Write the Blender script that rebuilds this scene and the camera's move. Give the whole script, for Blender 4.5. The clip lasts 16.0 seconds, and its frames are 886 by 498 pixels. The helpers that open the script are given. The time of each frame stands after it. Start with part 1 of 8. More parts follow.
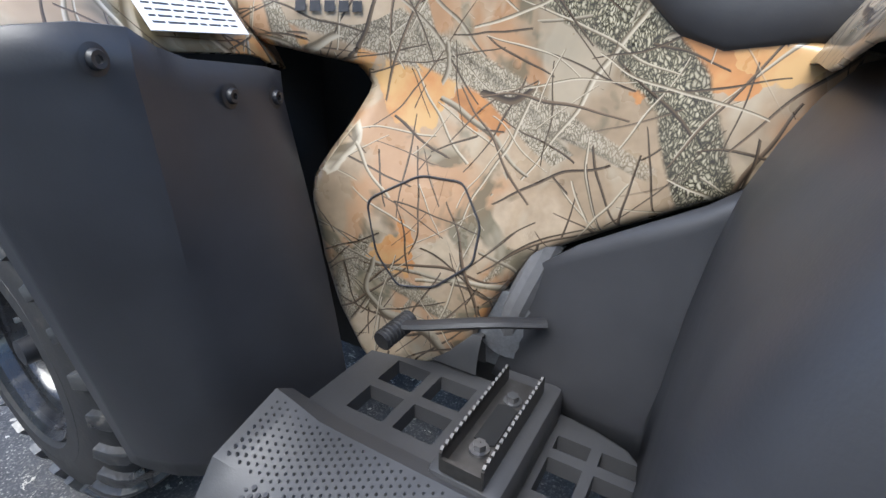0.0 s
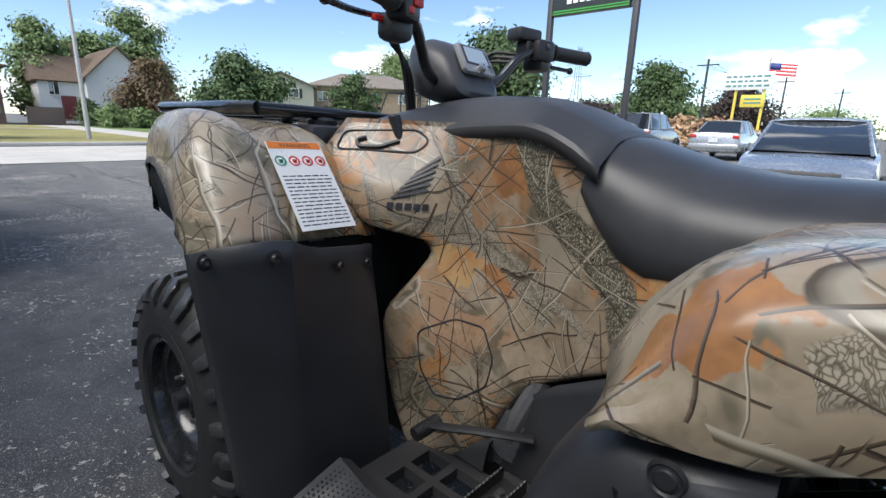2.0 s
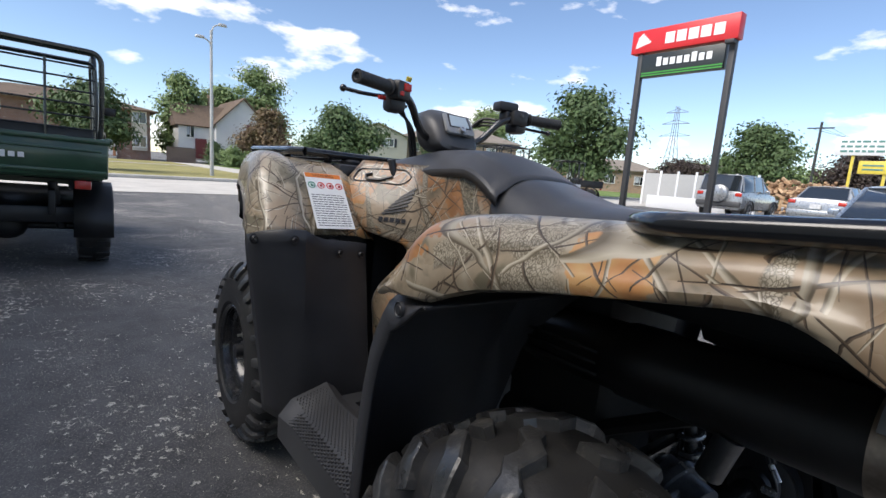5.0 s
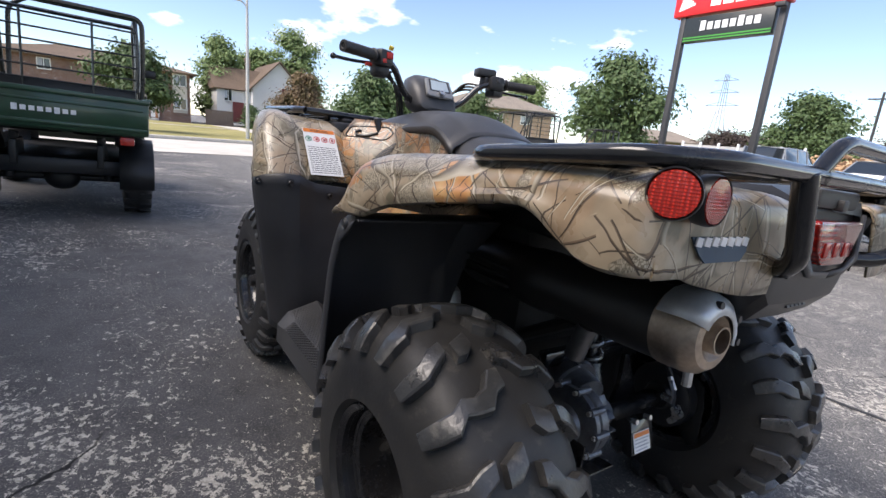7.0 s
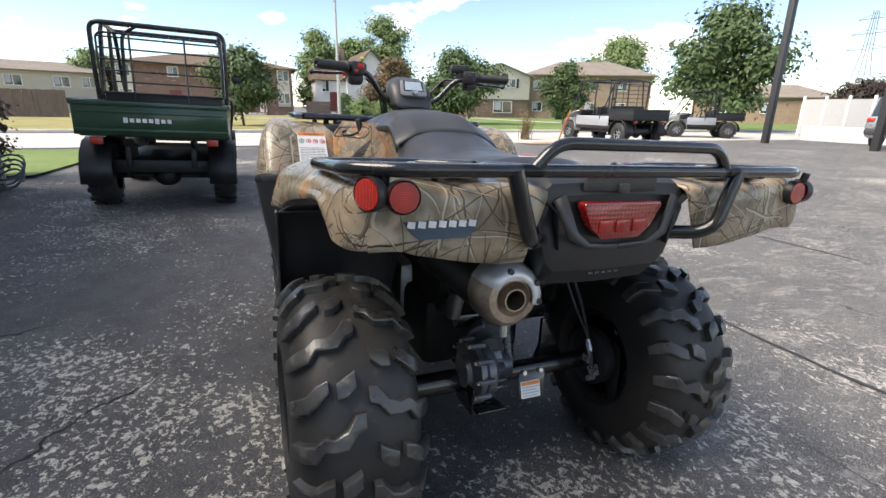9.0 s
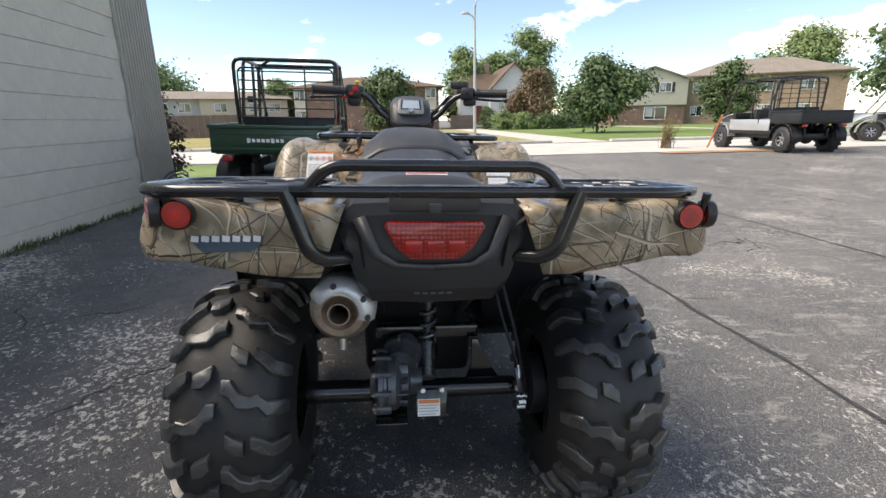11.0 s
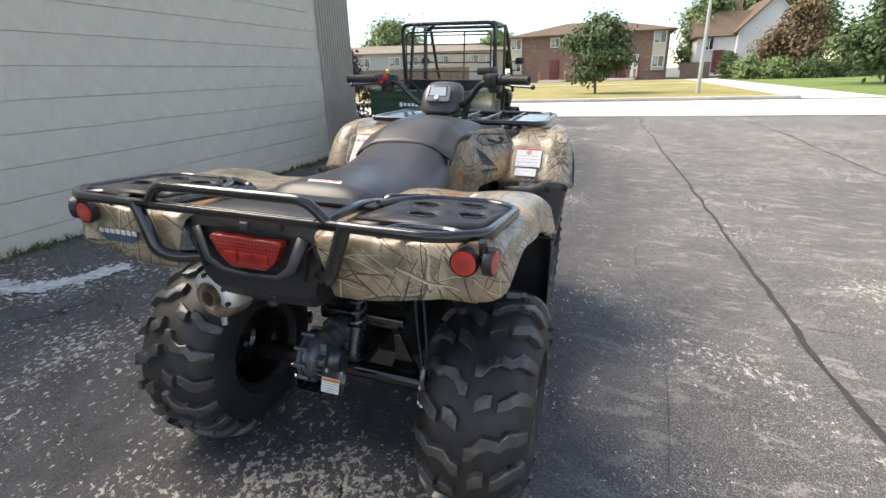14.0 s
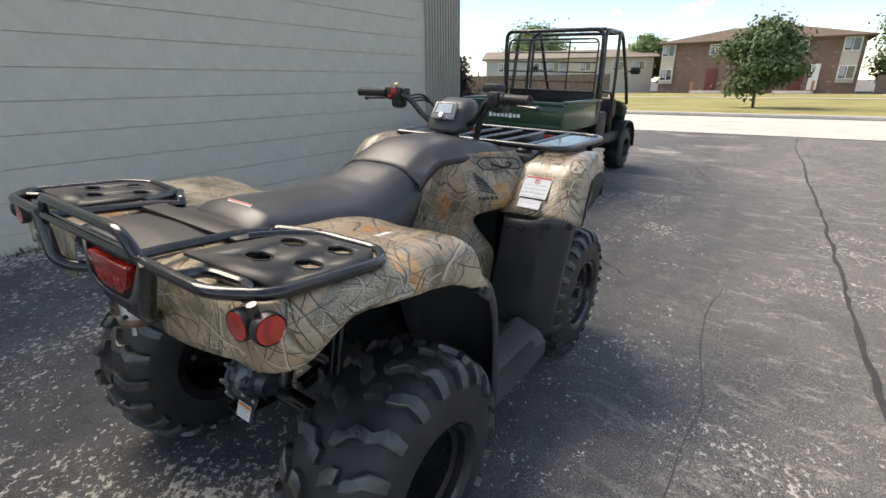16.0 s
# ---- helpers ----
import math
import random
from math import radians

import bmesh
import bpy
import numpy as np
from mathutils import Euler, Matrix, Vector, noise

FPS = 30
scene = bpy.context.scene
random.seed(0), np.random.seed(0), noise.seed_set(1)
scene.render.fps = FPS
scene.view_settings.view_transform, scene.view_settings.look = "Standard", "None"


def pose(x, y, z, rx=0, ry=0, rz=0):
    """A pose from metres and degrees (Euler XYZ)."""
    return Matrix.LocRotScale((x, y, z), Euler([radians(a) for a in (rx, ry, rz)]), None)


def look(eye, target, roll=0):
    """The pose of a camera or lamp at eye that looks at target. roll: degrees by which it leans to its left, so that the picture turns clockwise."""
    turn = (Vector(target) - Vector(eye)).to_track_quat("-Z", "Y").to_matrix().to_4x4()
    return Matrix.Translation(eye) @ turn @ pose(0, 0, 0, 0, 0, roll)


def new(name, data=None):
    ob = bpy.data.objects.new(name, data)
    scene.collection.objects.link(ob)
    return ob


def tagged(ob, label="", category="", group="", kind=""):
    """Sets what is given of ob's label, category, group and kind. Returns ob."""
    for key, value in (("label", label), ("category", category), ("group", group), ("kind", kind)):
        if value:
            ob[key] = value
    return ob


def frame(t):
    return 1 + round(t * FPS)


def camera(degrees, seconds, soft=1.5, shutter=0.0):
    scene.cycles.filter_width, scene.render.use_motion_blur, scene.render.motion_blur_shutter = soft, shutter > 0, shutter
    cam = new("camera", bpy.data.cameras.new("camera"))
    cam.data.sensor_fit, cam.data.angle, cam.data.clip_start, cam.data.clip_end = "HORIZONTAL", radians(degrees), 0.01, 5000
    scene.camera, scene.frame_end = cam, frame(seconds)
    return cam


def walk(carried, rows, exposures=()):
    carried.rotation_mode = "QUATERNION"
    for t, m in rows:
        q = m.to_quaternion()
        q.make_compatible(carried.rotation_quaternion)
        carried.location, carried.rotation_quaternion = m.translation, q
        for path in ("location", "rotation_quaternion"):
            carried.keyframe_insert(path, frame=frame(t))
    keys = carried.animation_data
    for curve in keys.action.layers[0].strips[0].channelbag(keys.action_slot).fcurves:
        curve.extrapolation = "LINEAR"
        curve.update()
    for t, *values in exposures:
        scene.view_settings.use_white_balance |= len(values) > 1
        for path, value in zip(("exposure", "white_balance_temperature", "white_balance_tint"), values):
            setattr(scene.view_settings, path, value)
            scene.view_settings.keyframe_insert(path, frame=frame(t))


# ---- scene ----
cam = camera(86.0, 16.0)
PATH = [
    (0, (-0.703, 0.338, 0.773), (0.858, 1.287, -0.04), -0.7),
    (0.5, (-0.755, 0.298, 0.835), (0.787, 1.27, 0.012), 0.0),
    (1, (-0.797, 0.252, 0.886), (0.733, 1.291, 0.125), 1.1),
    (1.5, (-0.822, 0.2, 0.929), (0.672, 1.364, 0.285), 1.5),
    (2, (-0.837, 0.148, 0.956), (0.608, 1.435, 0.453), 1.7),
    (2.5, (-0.861, 0.069, 0.958), (0.534, 1.445, 0.556), 2.0),
    (3, (-0.892, -0.016, 0.948), (0.454, 1.422, 0.605), 2.6),
    (5.5, (-0.918, -0.392, 0.947), (0.275, 1.179, 0.617), 4.3),
    (6, (-0.913, -0.452, 0.94), (0.249, 1.135, 0.585), 4.4),
    (6.5, (-0.911, -0.54, 0.931), (0.223, 1.056, 0.523), 4.7),
    (7, (-0.916, -0.639, 0.932), (0.193, 0.962, 0.475), 5.3),
    (7.5, (-0.907, -0.751, 0.95), (0.185, 0.857, 0.478), 5.2),
    (8, (-0.857, -0.863, 0.976), (0.154, 0.783, 0.458), 3.5),
    (10.5, (-0.187, -1.21, 1.05), (0.129, 0.689, 0.507), -0.1),
    (11, (-0.05, -1.223, 1.039), (0.137, 0.698, 0.515), -1.1),
    (11.5, (0.089, -1.233, 1.039), (0.126, 0.698, 0.518), -3.0),
    (12, (0.198, -1.235, 1.069), (0.115, 0.689, 0.529), -3.7),
    (12.5, (0.32, -1.205, 1.109), (0.118, 0.697, 0.527), -3.0),
    (13, (0.451, -1.164, 1.132), (0.129, 0.7, 0.482), -2.4),
    (13.5, (0.584, -1.144, 1.128), (0.107, 0.672, 0.437), -2.3),
    (14, (0.737, -1.133, 1.168), (0.1, 0.633, 0.48), -2.0),
    (14.5, (0.858, -1.071, 1.173), (0.078, 0.642, 0.496), -1.4),
    (15, (0.993, -0.964, 1.158), (0.122, 0.712, 0.501), 0.2),
    (15.5, (1.069, -0.869, 1.178), (0.073, 0.735, 0.52), -0.1),
    (16, (1.128, -0.728, 1.197), (0.036, 0.811, 0.536), -0.5),
]
walk(cam, [(t, look(eye, target, roll)) for t, eye, target, roll in PATH],
     [(0.0, 2.55, 6050, 10), (0.5, 2.46, 6100, 10), (1.0, 1.98, 6250, 10), (1.5, 1.52, 6450, 10), (2.0, 1.14, 6400, 10), (3.0, 0.88, 6450, 10), (5.5, 1.16, 6700, 14), (6.5, 1.34, 6850, 17), (8.0, 1.54, 7050, 14),
      (10.5, 1.55, 7450, 12), (11.0, 1.46, 7450, 12), (12.5, 1.56, 7550, 12), (13.5, 1.82, 7600, 12), (14.5, 1.66, 7600, 12), (16.0, 1.44, 7600, 12)])

# ---- world, sun ----
SUN_DIR = Vector((-0.66, 0.02, 0.75)).normalized()
world = bpy.data.worlds.new("sky")
scene.world = world
world.use_nodes = True
wn, wl = world.node_tree.nodes, world.node_tree.links
sky = wn.new("ShaderNodeTexSky")
sky.sky_type, sky.sun_disc = "NISHITA", False
sky.sun_elevation = math.asin(SUN_DIR.z)
sky.sun_rotation = math.atan2(SUN_DIR.x, SUN_DIR.y)
sky.air_density, sky.dust_density, sky.ozone_density = 0.85, 0.0, 2.6
w_tc = wn.new("ShaderNodeTexCoord")
w_map = wn.new("ShaderNodeMapping")
w_map.inputs["Scale"].default_value = (1.0, 1.0, 2.6)
w_noise = wn.new("ShaderNodeTexNoise")
w_noise.inputs["Scale"].default_value, w_noise.inputs["Detail"].default_value = 5.2, 8.0
w_noise.inputs["Roughness"].default_value = 0.52
w_ramp = wn.new("ShaderNodeValToRGB")
w_ramp.color_ramp.elements[0].position, w_ramp.color_ramp.elements[1].position = 0.552, 0.645
w_mix = wn.new("ShaderNodeMix")
w_mix.data_type = "RGBA"
w_mix.inputs[7].default_value = (8.0, 8.1, 8.3, 1)
wl.new(w_tc.outputs["Generated"], w_map.inputs["Vector"])
wl.new(w_map.outputs["Vector"], w_noise.inputs["Vector"])
wl.new(w_noise.outputs["Fac"], w_ramp.inputs["Fac"])
wl.new(w_ramp.outputs["Color"], w_mix.inputs[0])
wl.new(sky.outputs["Color"], w_mix.inputs[6])
wl.new(w_mix.outputs[2], wn["Background"].inputs["Color"])
wn["Background"].inputs["Strength"].default_value = 0.09
sun = new("sun", bpy.data.lights.new("sun", "SUN"))
sun.data.energy, sun.data.angle, sun.data.color = 2.4, radians(48.0), (1.0, 0.95, 0.87)
sun.matrix_world = look(SUN_DIR * 60, (0, 0, 0))


# ---- mesh tools ----
def part(name, bm, material, parent=None, label="", smooth=35, thick=0.0, offset=-1.0):
    me = bpy.data.meshes.new(name)
    bmesh.ops.recalc_face_normals(bm, faces=bm.faces[:])
    bm.to_mesh(me)
    bm.free()
    for f in me.polygons:
        f.use_smooth = smooth > 0
    if smooth > 0:
        me.set_sharp_from_angle(angle=radians(smooth))
    for m in (material if isinstance(material, (list, tuple)) else [material]):
        me.materials.append(m)
    ob = new(name, me)
    if parent is not None:
        ob.parent = parent
    if label:
        ob["label"] = label
    if thick:
        mod = ob.modifiers.new("thickness", "SOLIDIFY")
        mod.thickness, mod.offset = thick, offset
    return ob


def thing(name, m, label, category, group=""):
    ob = new(name)
    ob.empty_display_size = 0.2
    ob.matrix_world = m
    return tagged(ob, label, category, group)


def B():
    return bmesh.new()


def box(bm, c, s, rot=None, bevel=0.0, seg=2, taper=1.0):
    """A box of size s at c, turned by rot (degrees), its top scaled by taper."""
    m = Matrix.Translation(c)
    if rot:
        m = m @ pose(0, 0, 0, *rot)
    g = bmesh.ops.create_cube(bm, size=1.0)
    vs = g["verts"]
    for v in vs:
        k = taper if v.co.z > 0 else 1.0
        v.co = Vector((v.co.x * s[0] * k, v.co.y * s[1] * k, v.co.z * s[2]))
    if bevel:
        es = list({e for v in vs for e in v.link_edges})
        r = bmesh.ops.bevel(bm, geom=es, offset=bevel, segments=seg, affect="EDGES", profile=0.5)
        vs = list({v for f in r["faces"] for v in f.verts} | {v for v in vs if v.is_valid})
    for v in vs:
        v.co = m @ v.co
    return vs


def cyl(bm, a, b, r, r2=None, seg=16, caps=True):
    a, b = Vector(a), Vector(b)
    d = b - a
    q = d.to_track_quat("Z", "Y").to_matrix().to_4x4()
    g = bmesh.ops.create_cone(bm, cap_ends=caps, segments=seg, radius1=r, radius2=r if r2 is None else r2, depth=d.length)
    bmesh.ops.transform(bm, matrix=Matrix.Translation((a + b) / 2) @ q, verts=g["verts"])
    return g["verts"]


def ball(bm, c, r, scale=(1, 1, 1), seg=12):
    g = bmesh.ops.create_uvsphere(bm, u_segments=seg, v_segments=max(6, seg // 2), radius=r)
    for v in g["verts"]:
        v.co = Vector((v.co.x * scale[0], v.co.y * scale[1], v.co.z * scale[2])) + Vector(c)
    return g["verts"]


def rounded(pts, r, closed=False, n=5):
    """The points with their corners rounded by about r."""
    P = [Vector(p) for p in pts]
    out = []
    N = len(P)
    for i, p in enumerate(P):
        if not closed and i in (0, N - 1):
            out.append(p)
            continue
        a, b = P[(i - 1) % N], P[(i + 1) % N]
        da, db = a - p, b - p
        k = min(r, da.length * 0.48, db.length * 0.48)
        s, e = p + da.normalized() * k, p + db.normalized() * k
        for j in range(n + 1):
            u = j / n
            out.append(s * (1 - u) ** 2 + p * 2 * u * (1 - u) + e * u * u)
    return out


def tube(bm, pts, r, seg=10, closed=False, bend=0.04, caps=True, flat=1.0):
    P = rounded(pts, bend, closed) if len(pts) > 2 and bend else [Vector(p) for p in pts]
    N = len(P)
    rings, up = [], None
    for i, p in enumerate(P):
        t = (P[(i + 1) % N] - P[i - 1]) if closed or 0 < i < N - 1 else (P[1] - P[0] if i == 0 else P[-1] - P[-2])
        t.normalize()
        if up is None:
            up = Vector((0, 0, 1)) if abs(t.z) < 0.9 else Vector((0, 1, 0))
        up = (up - t * up.dot(t)).normalized()
        side = t.cross(up)
        rr = r[i] if isinstance(r, (list, tuple)) else r
        rings.append([bm.verts.new(p + (side * math.cos(a) + up * math.sin(a) * flat) * rr) for a in [2 * math.pi * k / seg for k in range(seg)]])
    for i in range(N if closed else N - 1):
        A, C = rings[i], rings[(i + 1) % N]
        for k in range(seg):
            bm.faces.new((A[k], A[(k + 1) % seg], C[(k + 1) % seg], C[k]))
    if caps and not closed:
        bm.faces.new(rings[0][::-1])
        bm.faces.new(rings[-1])


def loft(bm, rows, closed=False, cap=False):
    """Quads between rows of points, each row as long as the next."""
    V = [[bm.verts.new(p) for p in row] for row in rows]
    n = len(V[0])
    for A, C in zip(V, V[1:]):
        for k in range(n if closed else n - 1):
            bm.faces.new((A[k], A[(k + 1) % n], C[(k + 1) % n], C[k]))
    if cap:
        bm.faces.new(V[0][::-1])
        bm.faces.new(V[-1])
    return V


def lathe(bm, prof, axis_m, seg=32, close=False):
    """A turned shape: prof holds (radius, height) pairs along the z axis of axis_m."""
    rows = []
    for k in range(seg):
        a = 2 * math.pi * k / seg
        rows.append([axis_m @ Vector((r * math.cos(a), r * math.sin(a), h)) for r, h in prof])
    V = [[bm.verts.new(p) for p in row] for row in rows]
    n = len(prof)
    for i in range(seg):
        A, C = V[i], V[(i + 1) % seg]
        for k in range(n if close else n - 1):
            bm.faces.new((A[k], C[k], C[(k + 1) % n], A[(k + 1) % n]))


def prism(bm, poly, depth, m=None, bevel=0.0):
    """A polygon in the xy plane pushed up by depth along z, set by m."""
    m = m or Matrix()
    bot = [bm.verts.new(m @ Vector((x, y, 0))) for x, y in poly]
    top = [bm.verts.new(m @ Vector((x, y, depth))) for x, y in poly]
    n = len(poly)
    fs = [bm.faces.new(bot[::-1]), bm.faces.new(top)]
    for k in range(n):
        fs.append(bm.faces.new((bot[k], bot[(k + 1) % n], top[(k + 1) % n], top[k])))
    if bevel:
        es = list({e for f in fs for e in f.edges})
        bmesh.ops.bevel(bm, geom=es, offset=bevel, segments=2, affect="EDGES", profile=0.5)


def curve_of(xs, ys):
    return lambda x: float(np.interp(x, xs, ys))


# ---- materials ----
class Shade:
    def __init__(self, name, color=(0.5, 0.5, 0.5), rough=0.5, metal=0.0, coat=0.0):
        self.m = bpy.data.materials.new(name)
        self.m.use_nodes = True
        self.n, self.l = self.m.node_tree.nodes, self.m.node_tree.links
        self.b = self.n["Principled BSDF"]
        self.b.inputs["Base Color"].default_value = (*color, 1)
        self.b.inputs["Roughness"].default_value = rough
        self.b.inputs["Metallic"].default_value = metal
        self.b.inputs["Coat Weight"].default_value = coat
        self.b.inputs["Coat Roughness"].default_value = 0.08
        tc = self.n.new("ShaderNodeTexCoord")
        self.obj = tc.outputs["Object"]

    def put(self, sock, v):
        if hasattr(v, "is_linked"):
            self.l.new(v, sock)
        elif isinstance(v, tuple) and len(v) == 3 and sock.type == "RGBA":
            sock.default_value = (*v, 1)
        else:
            sock.default_value = v

    def scale(self, s, vec=None, rot=(0, 0, 0), loc=(0, 0, 0)):
        k = self.n.new("ShaderNodeMapping")
        k.inputs["Scale"].default_value = s
        k.inputs["Rotation"].default_value = [radians(a) for a in rot]
        k.inputs["Location"].default_value = loc
        self.put(k.inputs["Vector"], vec or self.obj)
        return k.outputs["Vector"]

    def noise(self, scale, detail=2.0, rough=0.5, vec=None, dist=0.0, color=False):
        k = self.n.new("ShaderNodeTexNoise")
        k.inputs["Scale"].default_value, k.inputs["Detail"].default_value = scale, detail
        k.inputs["Roughness"].default_value, k.inputs["Distortion"].default_value = rough, dist
        self.put(k.inputs["Vector"], vec or self.obj)
        return k.outputs["Color" if color else "Fac"]

    def vor(self, scale, feature="F1", vec=None, out="Distance", rand=1.0):
        k = self.n.new("ShaderNodeTexVoronoi")
        k.feature = feature
        k.inputs["Scale"].default_value = scale
        k.inputs["Randomness"].default_value = rand
        self.put(k.inputs["Vector"], vec or self.obj)
        return k.outputs[out]

    def math(self, op, a, b=0.0, clamp=False):
        k = self.n.new("ShaderNodeMath")
        k.operation, k.use_clamp = op, clamp
        self.put(k.inputs[0], a)
        self.put(k.inputs[1], b)
        return k.outputs[0]

    def warp(self, amount, scale, detail=2.0, vec=None):
        """The coordinates pushed about by noise."""
        k = self.n.new("ShaderNodeVectorMath")
        k.operation = "MULTIPLY_ADD"
        self.put(k.inputs[0], self.noise(scale, detail, vec=vec, color=True))
        k.inputs[1].default_value = (amount, amount, amount)
        self.put(k.inputs[2], vec or self.obj)
        return k.outputs[0]

    def span(self, v, lo, hi, a=0.0, b=1.0):
        k = self.n.new("ShaderNodeMapRange")
        self.put(k.inputs[0], v)
        for i, x in enumerate((lo, hi, a, b), 1):
            k.inputs[i].default_value = x
        return k.outputs[0]

    def line(self, v, mid, width):
        """1 where v is within width of mid."""
        d = self.math("ABSOLUTE", self.math("SUBTRACT", v, mid))
        return self.span(d, width * 0.6, width, 1.0, 0.0)

    def mix(self, f, a, b, kind="MIX"):
        k = self.n.new("ShaderNodeMix")
        k.data_type, k.blend_type = "RGBA", kind
        self.put(k.inputs[0], f)
        self.put(k.inputs[6], a)
        self.put(k.inputs[7], b)
        return k.outputs[2]

    def ramp(self, f, stops):
        k = self.n.new("ShaderNodeValToRGB")
        e = k.color_ramp.elements
        while len(e) < len(stops):
            e.new(0.5)
        for el, (p, c) in zip(e, stops):
            el.position, el.color = p, (*c, 1)
        self.put(k.inputs[0], f)
        return k.outputs[0]

    def bump(self, h, strength=0.3, dist=0.005):
        k = self.n.new("ShaderNodeBump")
        k.inputs["Strength"].default_value, k.inputs["Distance"].default_value = strength, dist
        self.put(k.inputs["Height"], h)
        self.l.new(k.outputs[0], self.b.inputs["Normal"])

    def color(self, v):
        self.put(self.b.inputs["Base Color"], v)

    def rough(self, v):
        self.put(self.b.inputs["Roughness"], v)

    def vary(self):
        k = self.n.new("ShaderNodeObjectInfo")
        return k.outputs["Random"]


def plain(name, c, rough=0.5, metal=0.0, coat=0.0, var=0.25, scale=14.0, bump=0.0, bscale=180.0):
    """One colour with broad and fine unevenness."""
    s = Shade(name, c, rough, metal, coat)
    n = s.math("ADD", s.math("MULTIPLY", s.noise(scale, 4), 0.65), s.math("MULTIPLY", s.noise(scale * 9, 3), 0.35))
    lo, hi = tuple(x * (1 - var) for x in c), tuple(min(1, x * (1 + var)) for x in c)
    s.color(s.ramp(n, [(0.3, lo), (0.7, hi)]))
    s.rough(s.span(n, 0.3, 0.7, max(0.02, rough - 0.08), min(1, rough + 0.08)))
    if bump:
        s.bump(s.noise(bscale, 2), bump, 0.002)
    return s.m


def camo_material(name, leafy, olive, panel=False):
    """Printed woodland pattern. leafy: how much of it is orange leaf; olive: how far the ground leans to grey-green."""
    s = Shade(name, rough=0.34, coat=0.22)
    geo = s.n.new("ShaderNodeNewGeometry").outputs["Normal"]

    def vm(op, a, b=None, out=0):
        k = s.n.new("ShaderNodeVectorMath")
        k.operation = op
        s.put(k.inputs[0], a)
        if b is not None:
            s.put(k.inputs[1], b)
        return k.outputs["Value"] if op in ("DOT_PRODUCT", "LENGTH") else k.outputs[0]

    def stick(scale, seed, half, reach, bend, bscale=5.0):
        """Straight pieces of wood, one to a cell, open at both ends: mask and signed offset across."""
        p = s.scale((1, 1, 1), s.warp(bend, bscale, 2), rot=(seed * 37, seed * 61, seed * 23), loc=(seed, seed * 0.7, seed * 0.3))
        k = s.n.new("ShaderNodeTexVoronoi")
        k.inputs["Scale"].default_value = scale
        s.put(k.inputs["Vector"], p)
        away = vm("SUBTRACT", p, k.outputs["Position"])
        nrm = vm("NORMALIZE", vm("SUBTRACT", k.outputs["Color"], (0.5, 0.5, 0.5)))
        tilt = vm("DOT_PRODUCT", nrm, geo)
        den = s.math("SQRT", s.math("MAXIMUM", s.math("SUBTRACT", 1.0, s.math("MULTIPLY", tilt, tilt)), 0.06))
        d = s.math("DIVIDE", vm("DOT_PRODUCT", away, nrm), den)
        far = s.math("DIVIDE", vm("LENGTH", away), reach / scale)
        wd = s.math("MULTIPLY", s.span(far, 0.15, 1.0, 1.0, 0.35), half)
        q = s.math("DIVIDE", d, wd)
        m = s.span(s.math("ABSOLUTE", q), 0.8, 1.05, 1.0, 0.0)
        m = s.math("MULTIPLY", m, s.span(s.math("ABSOLUTE", tilt), 0.80, 0.86, 1.0, 0.0))
        return s.math("MULTIPLY", m, s.span(far, 0.97, 1.0, 1.0, 0.0)), q

    def strip(path, half):
        """Signed offset from a bent line on the side of the machine, as a share of its half width."""
        k = s.n.new("ShaderNodeSeparateXYZ")
        s.put(k.inputs[0], s.warp(0.016, 22, 3))
        flat = s.n.new("ShaderNodeCombineXYZ")
        s.l.new(k.outputs[1], flat.inputs[1])
        s.l.new(k.outputs[2], flat.inputs[2])
        best = None
        for (ya, za), (yb, zb) in zip(path, path[1:]):
            ab = Vector((0, yb - ya, zb - za))
            ap = vm("SUBTRACT", flat.outputs[0], (0.0, ya, za))
            t = s.math("DIVIDE", vm("DOT_PRODUCT", ap, tuple(ab)), ab.length_squared, True)
            q = s.n.new("ShaderNodeVectorMath")
            q.operation = "SCALE"
            q.inputs[0].default_value = ab
            s.l.new(t, q.inputs["Scale"])
            d = vm("LENGTH", vm("SUBTRACT", ap, q.outputs[0]))
            best = d if best is None else s.math("MINIMUM", best, d)
        return s.math("DIVIDE", best, half)

    w = s.warp(0.10, 6, 3)
    base = s.ramp(s.noise(4.4, 5, 0.58, vec=w), [(0.30, (0.11, 0.088, 0.057)), (0.39, (0.24, 0.18, 0.118)), (0.49, (0.36, 0.275, 0.185)), (0.58, (0.46, 0.37, 0.265)), (0.67, (0.29, 0.25, 0.172)), (0.77, (0.14, 0.124, 0.08))])
    base = s.mix(s.span(s.noise(30, 5, 0.6), 0.4, 0.75, 0.0, 0.4), base, (0.13, 0.10, 0.066))
    base = s.mix(olive, base, s.ramp(s.noise(5.0, 4, 0.6, vec=w), [(0.35, (0.145, 0.122, 0.085)), (0.5, (0.30, 0.26, 0.19)), (0.66, (0.47, 0.42, 0.33))]))
    base = s.mix(s.span(s.noise(5.5, 3, vec=s.warp(0.2, 4)), 0.525, 0.565, 0.0, 0.62 * leafy), base, (0.36, 0.19, 0.09))
    base = s.mix(s.span(s.noise(8.0, 4, 0.6, vec=s.warp(0.12, 7)), 0.54 - 0.03 * (1.0 - leafy), 0.585, 0.0, 0.78), base, (0.105, 0.096, 0.062))
    base = s.mix(s.span(s.noise(11.0, 3, vec=s.scale((1, 1, 0.5), s.warp(0.1, 8), loc=(3, 1, 2))), 0.57, 0.64, 0.0, 0.55), base, (0.40, 0.355, 0.27))
    c = base
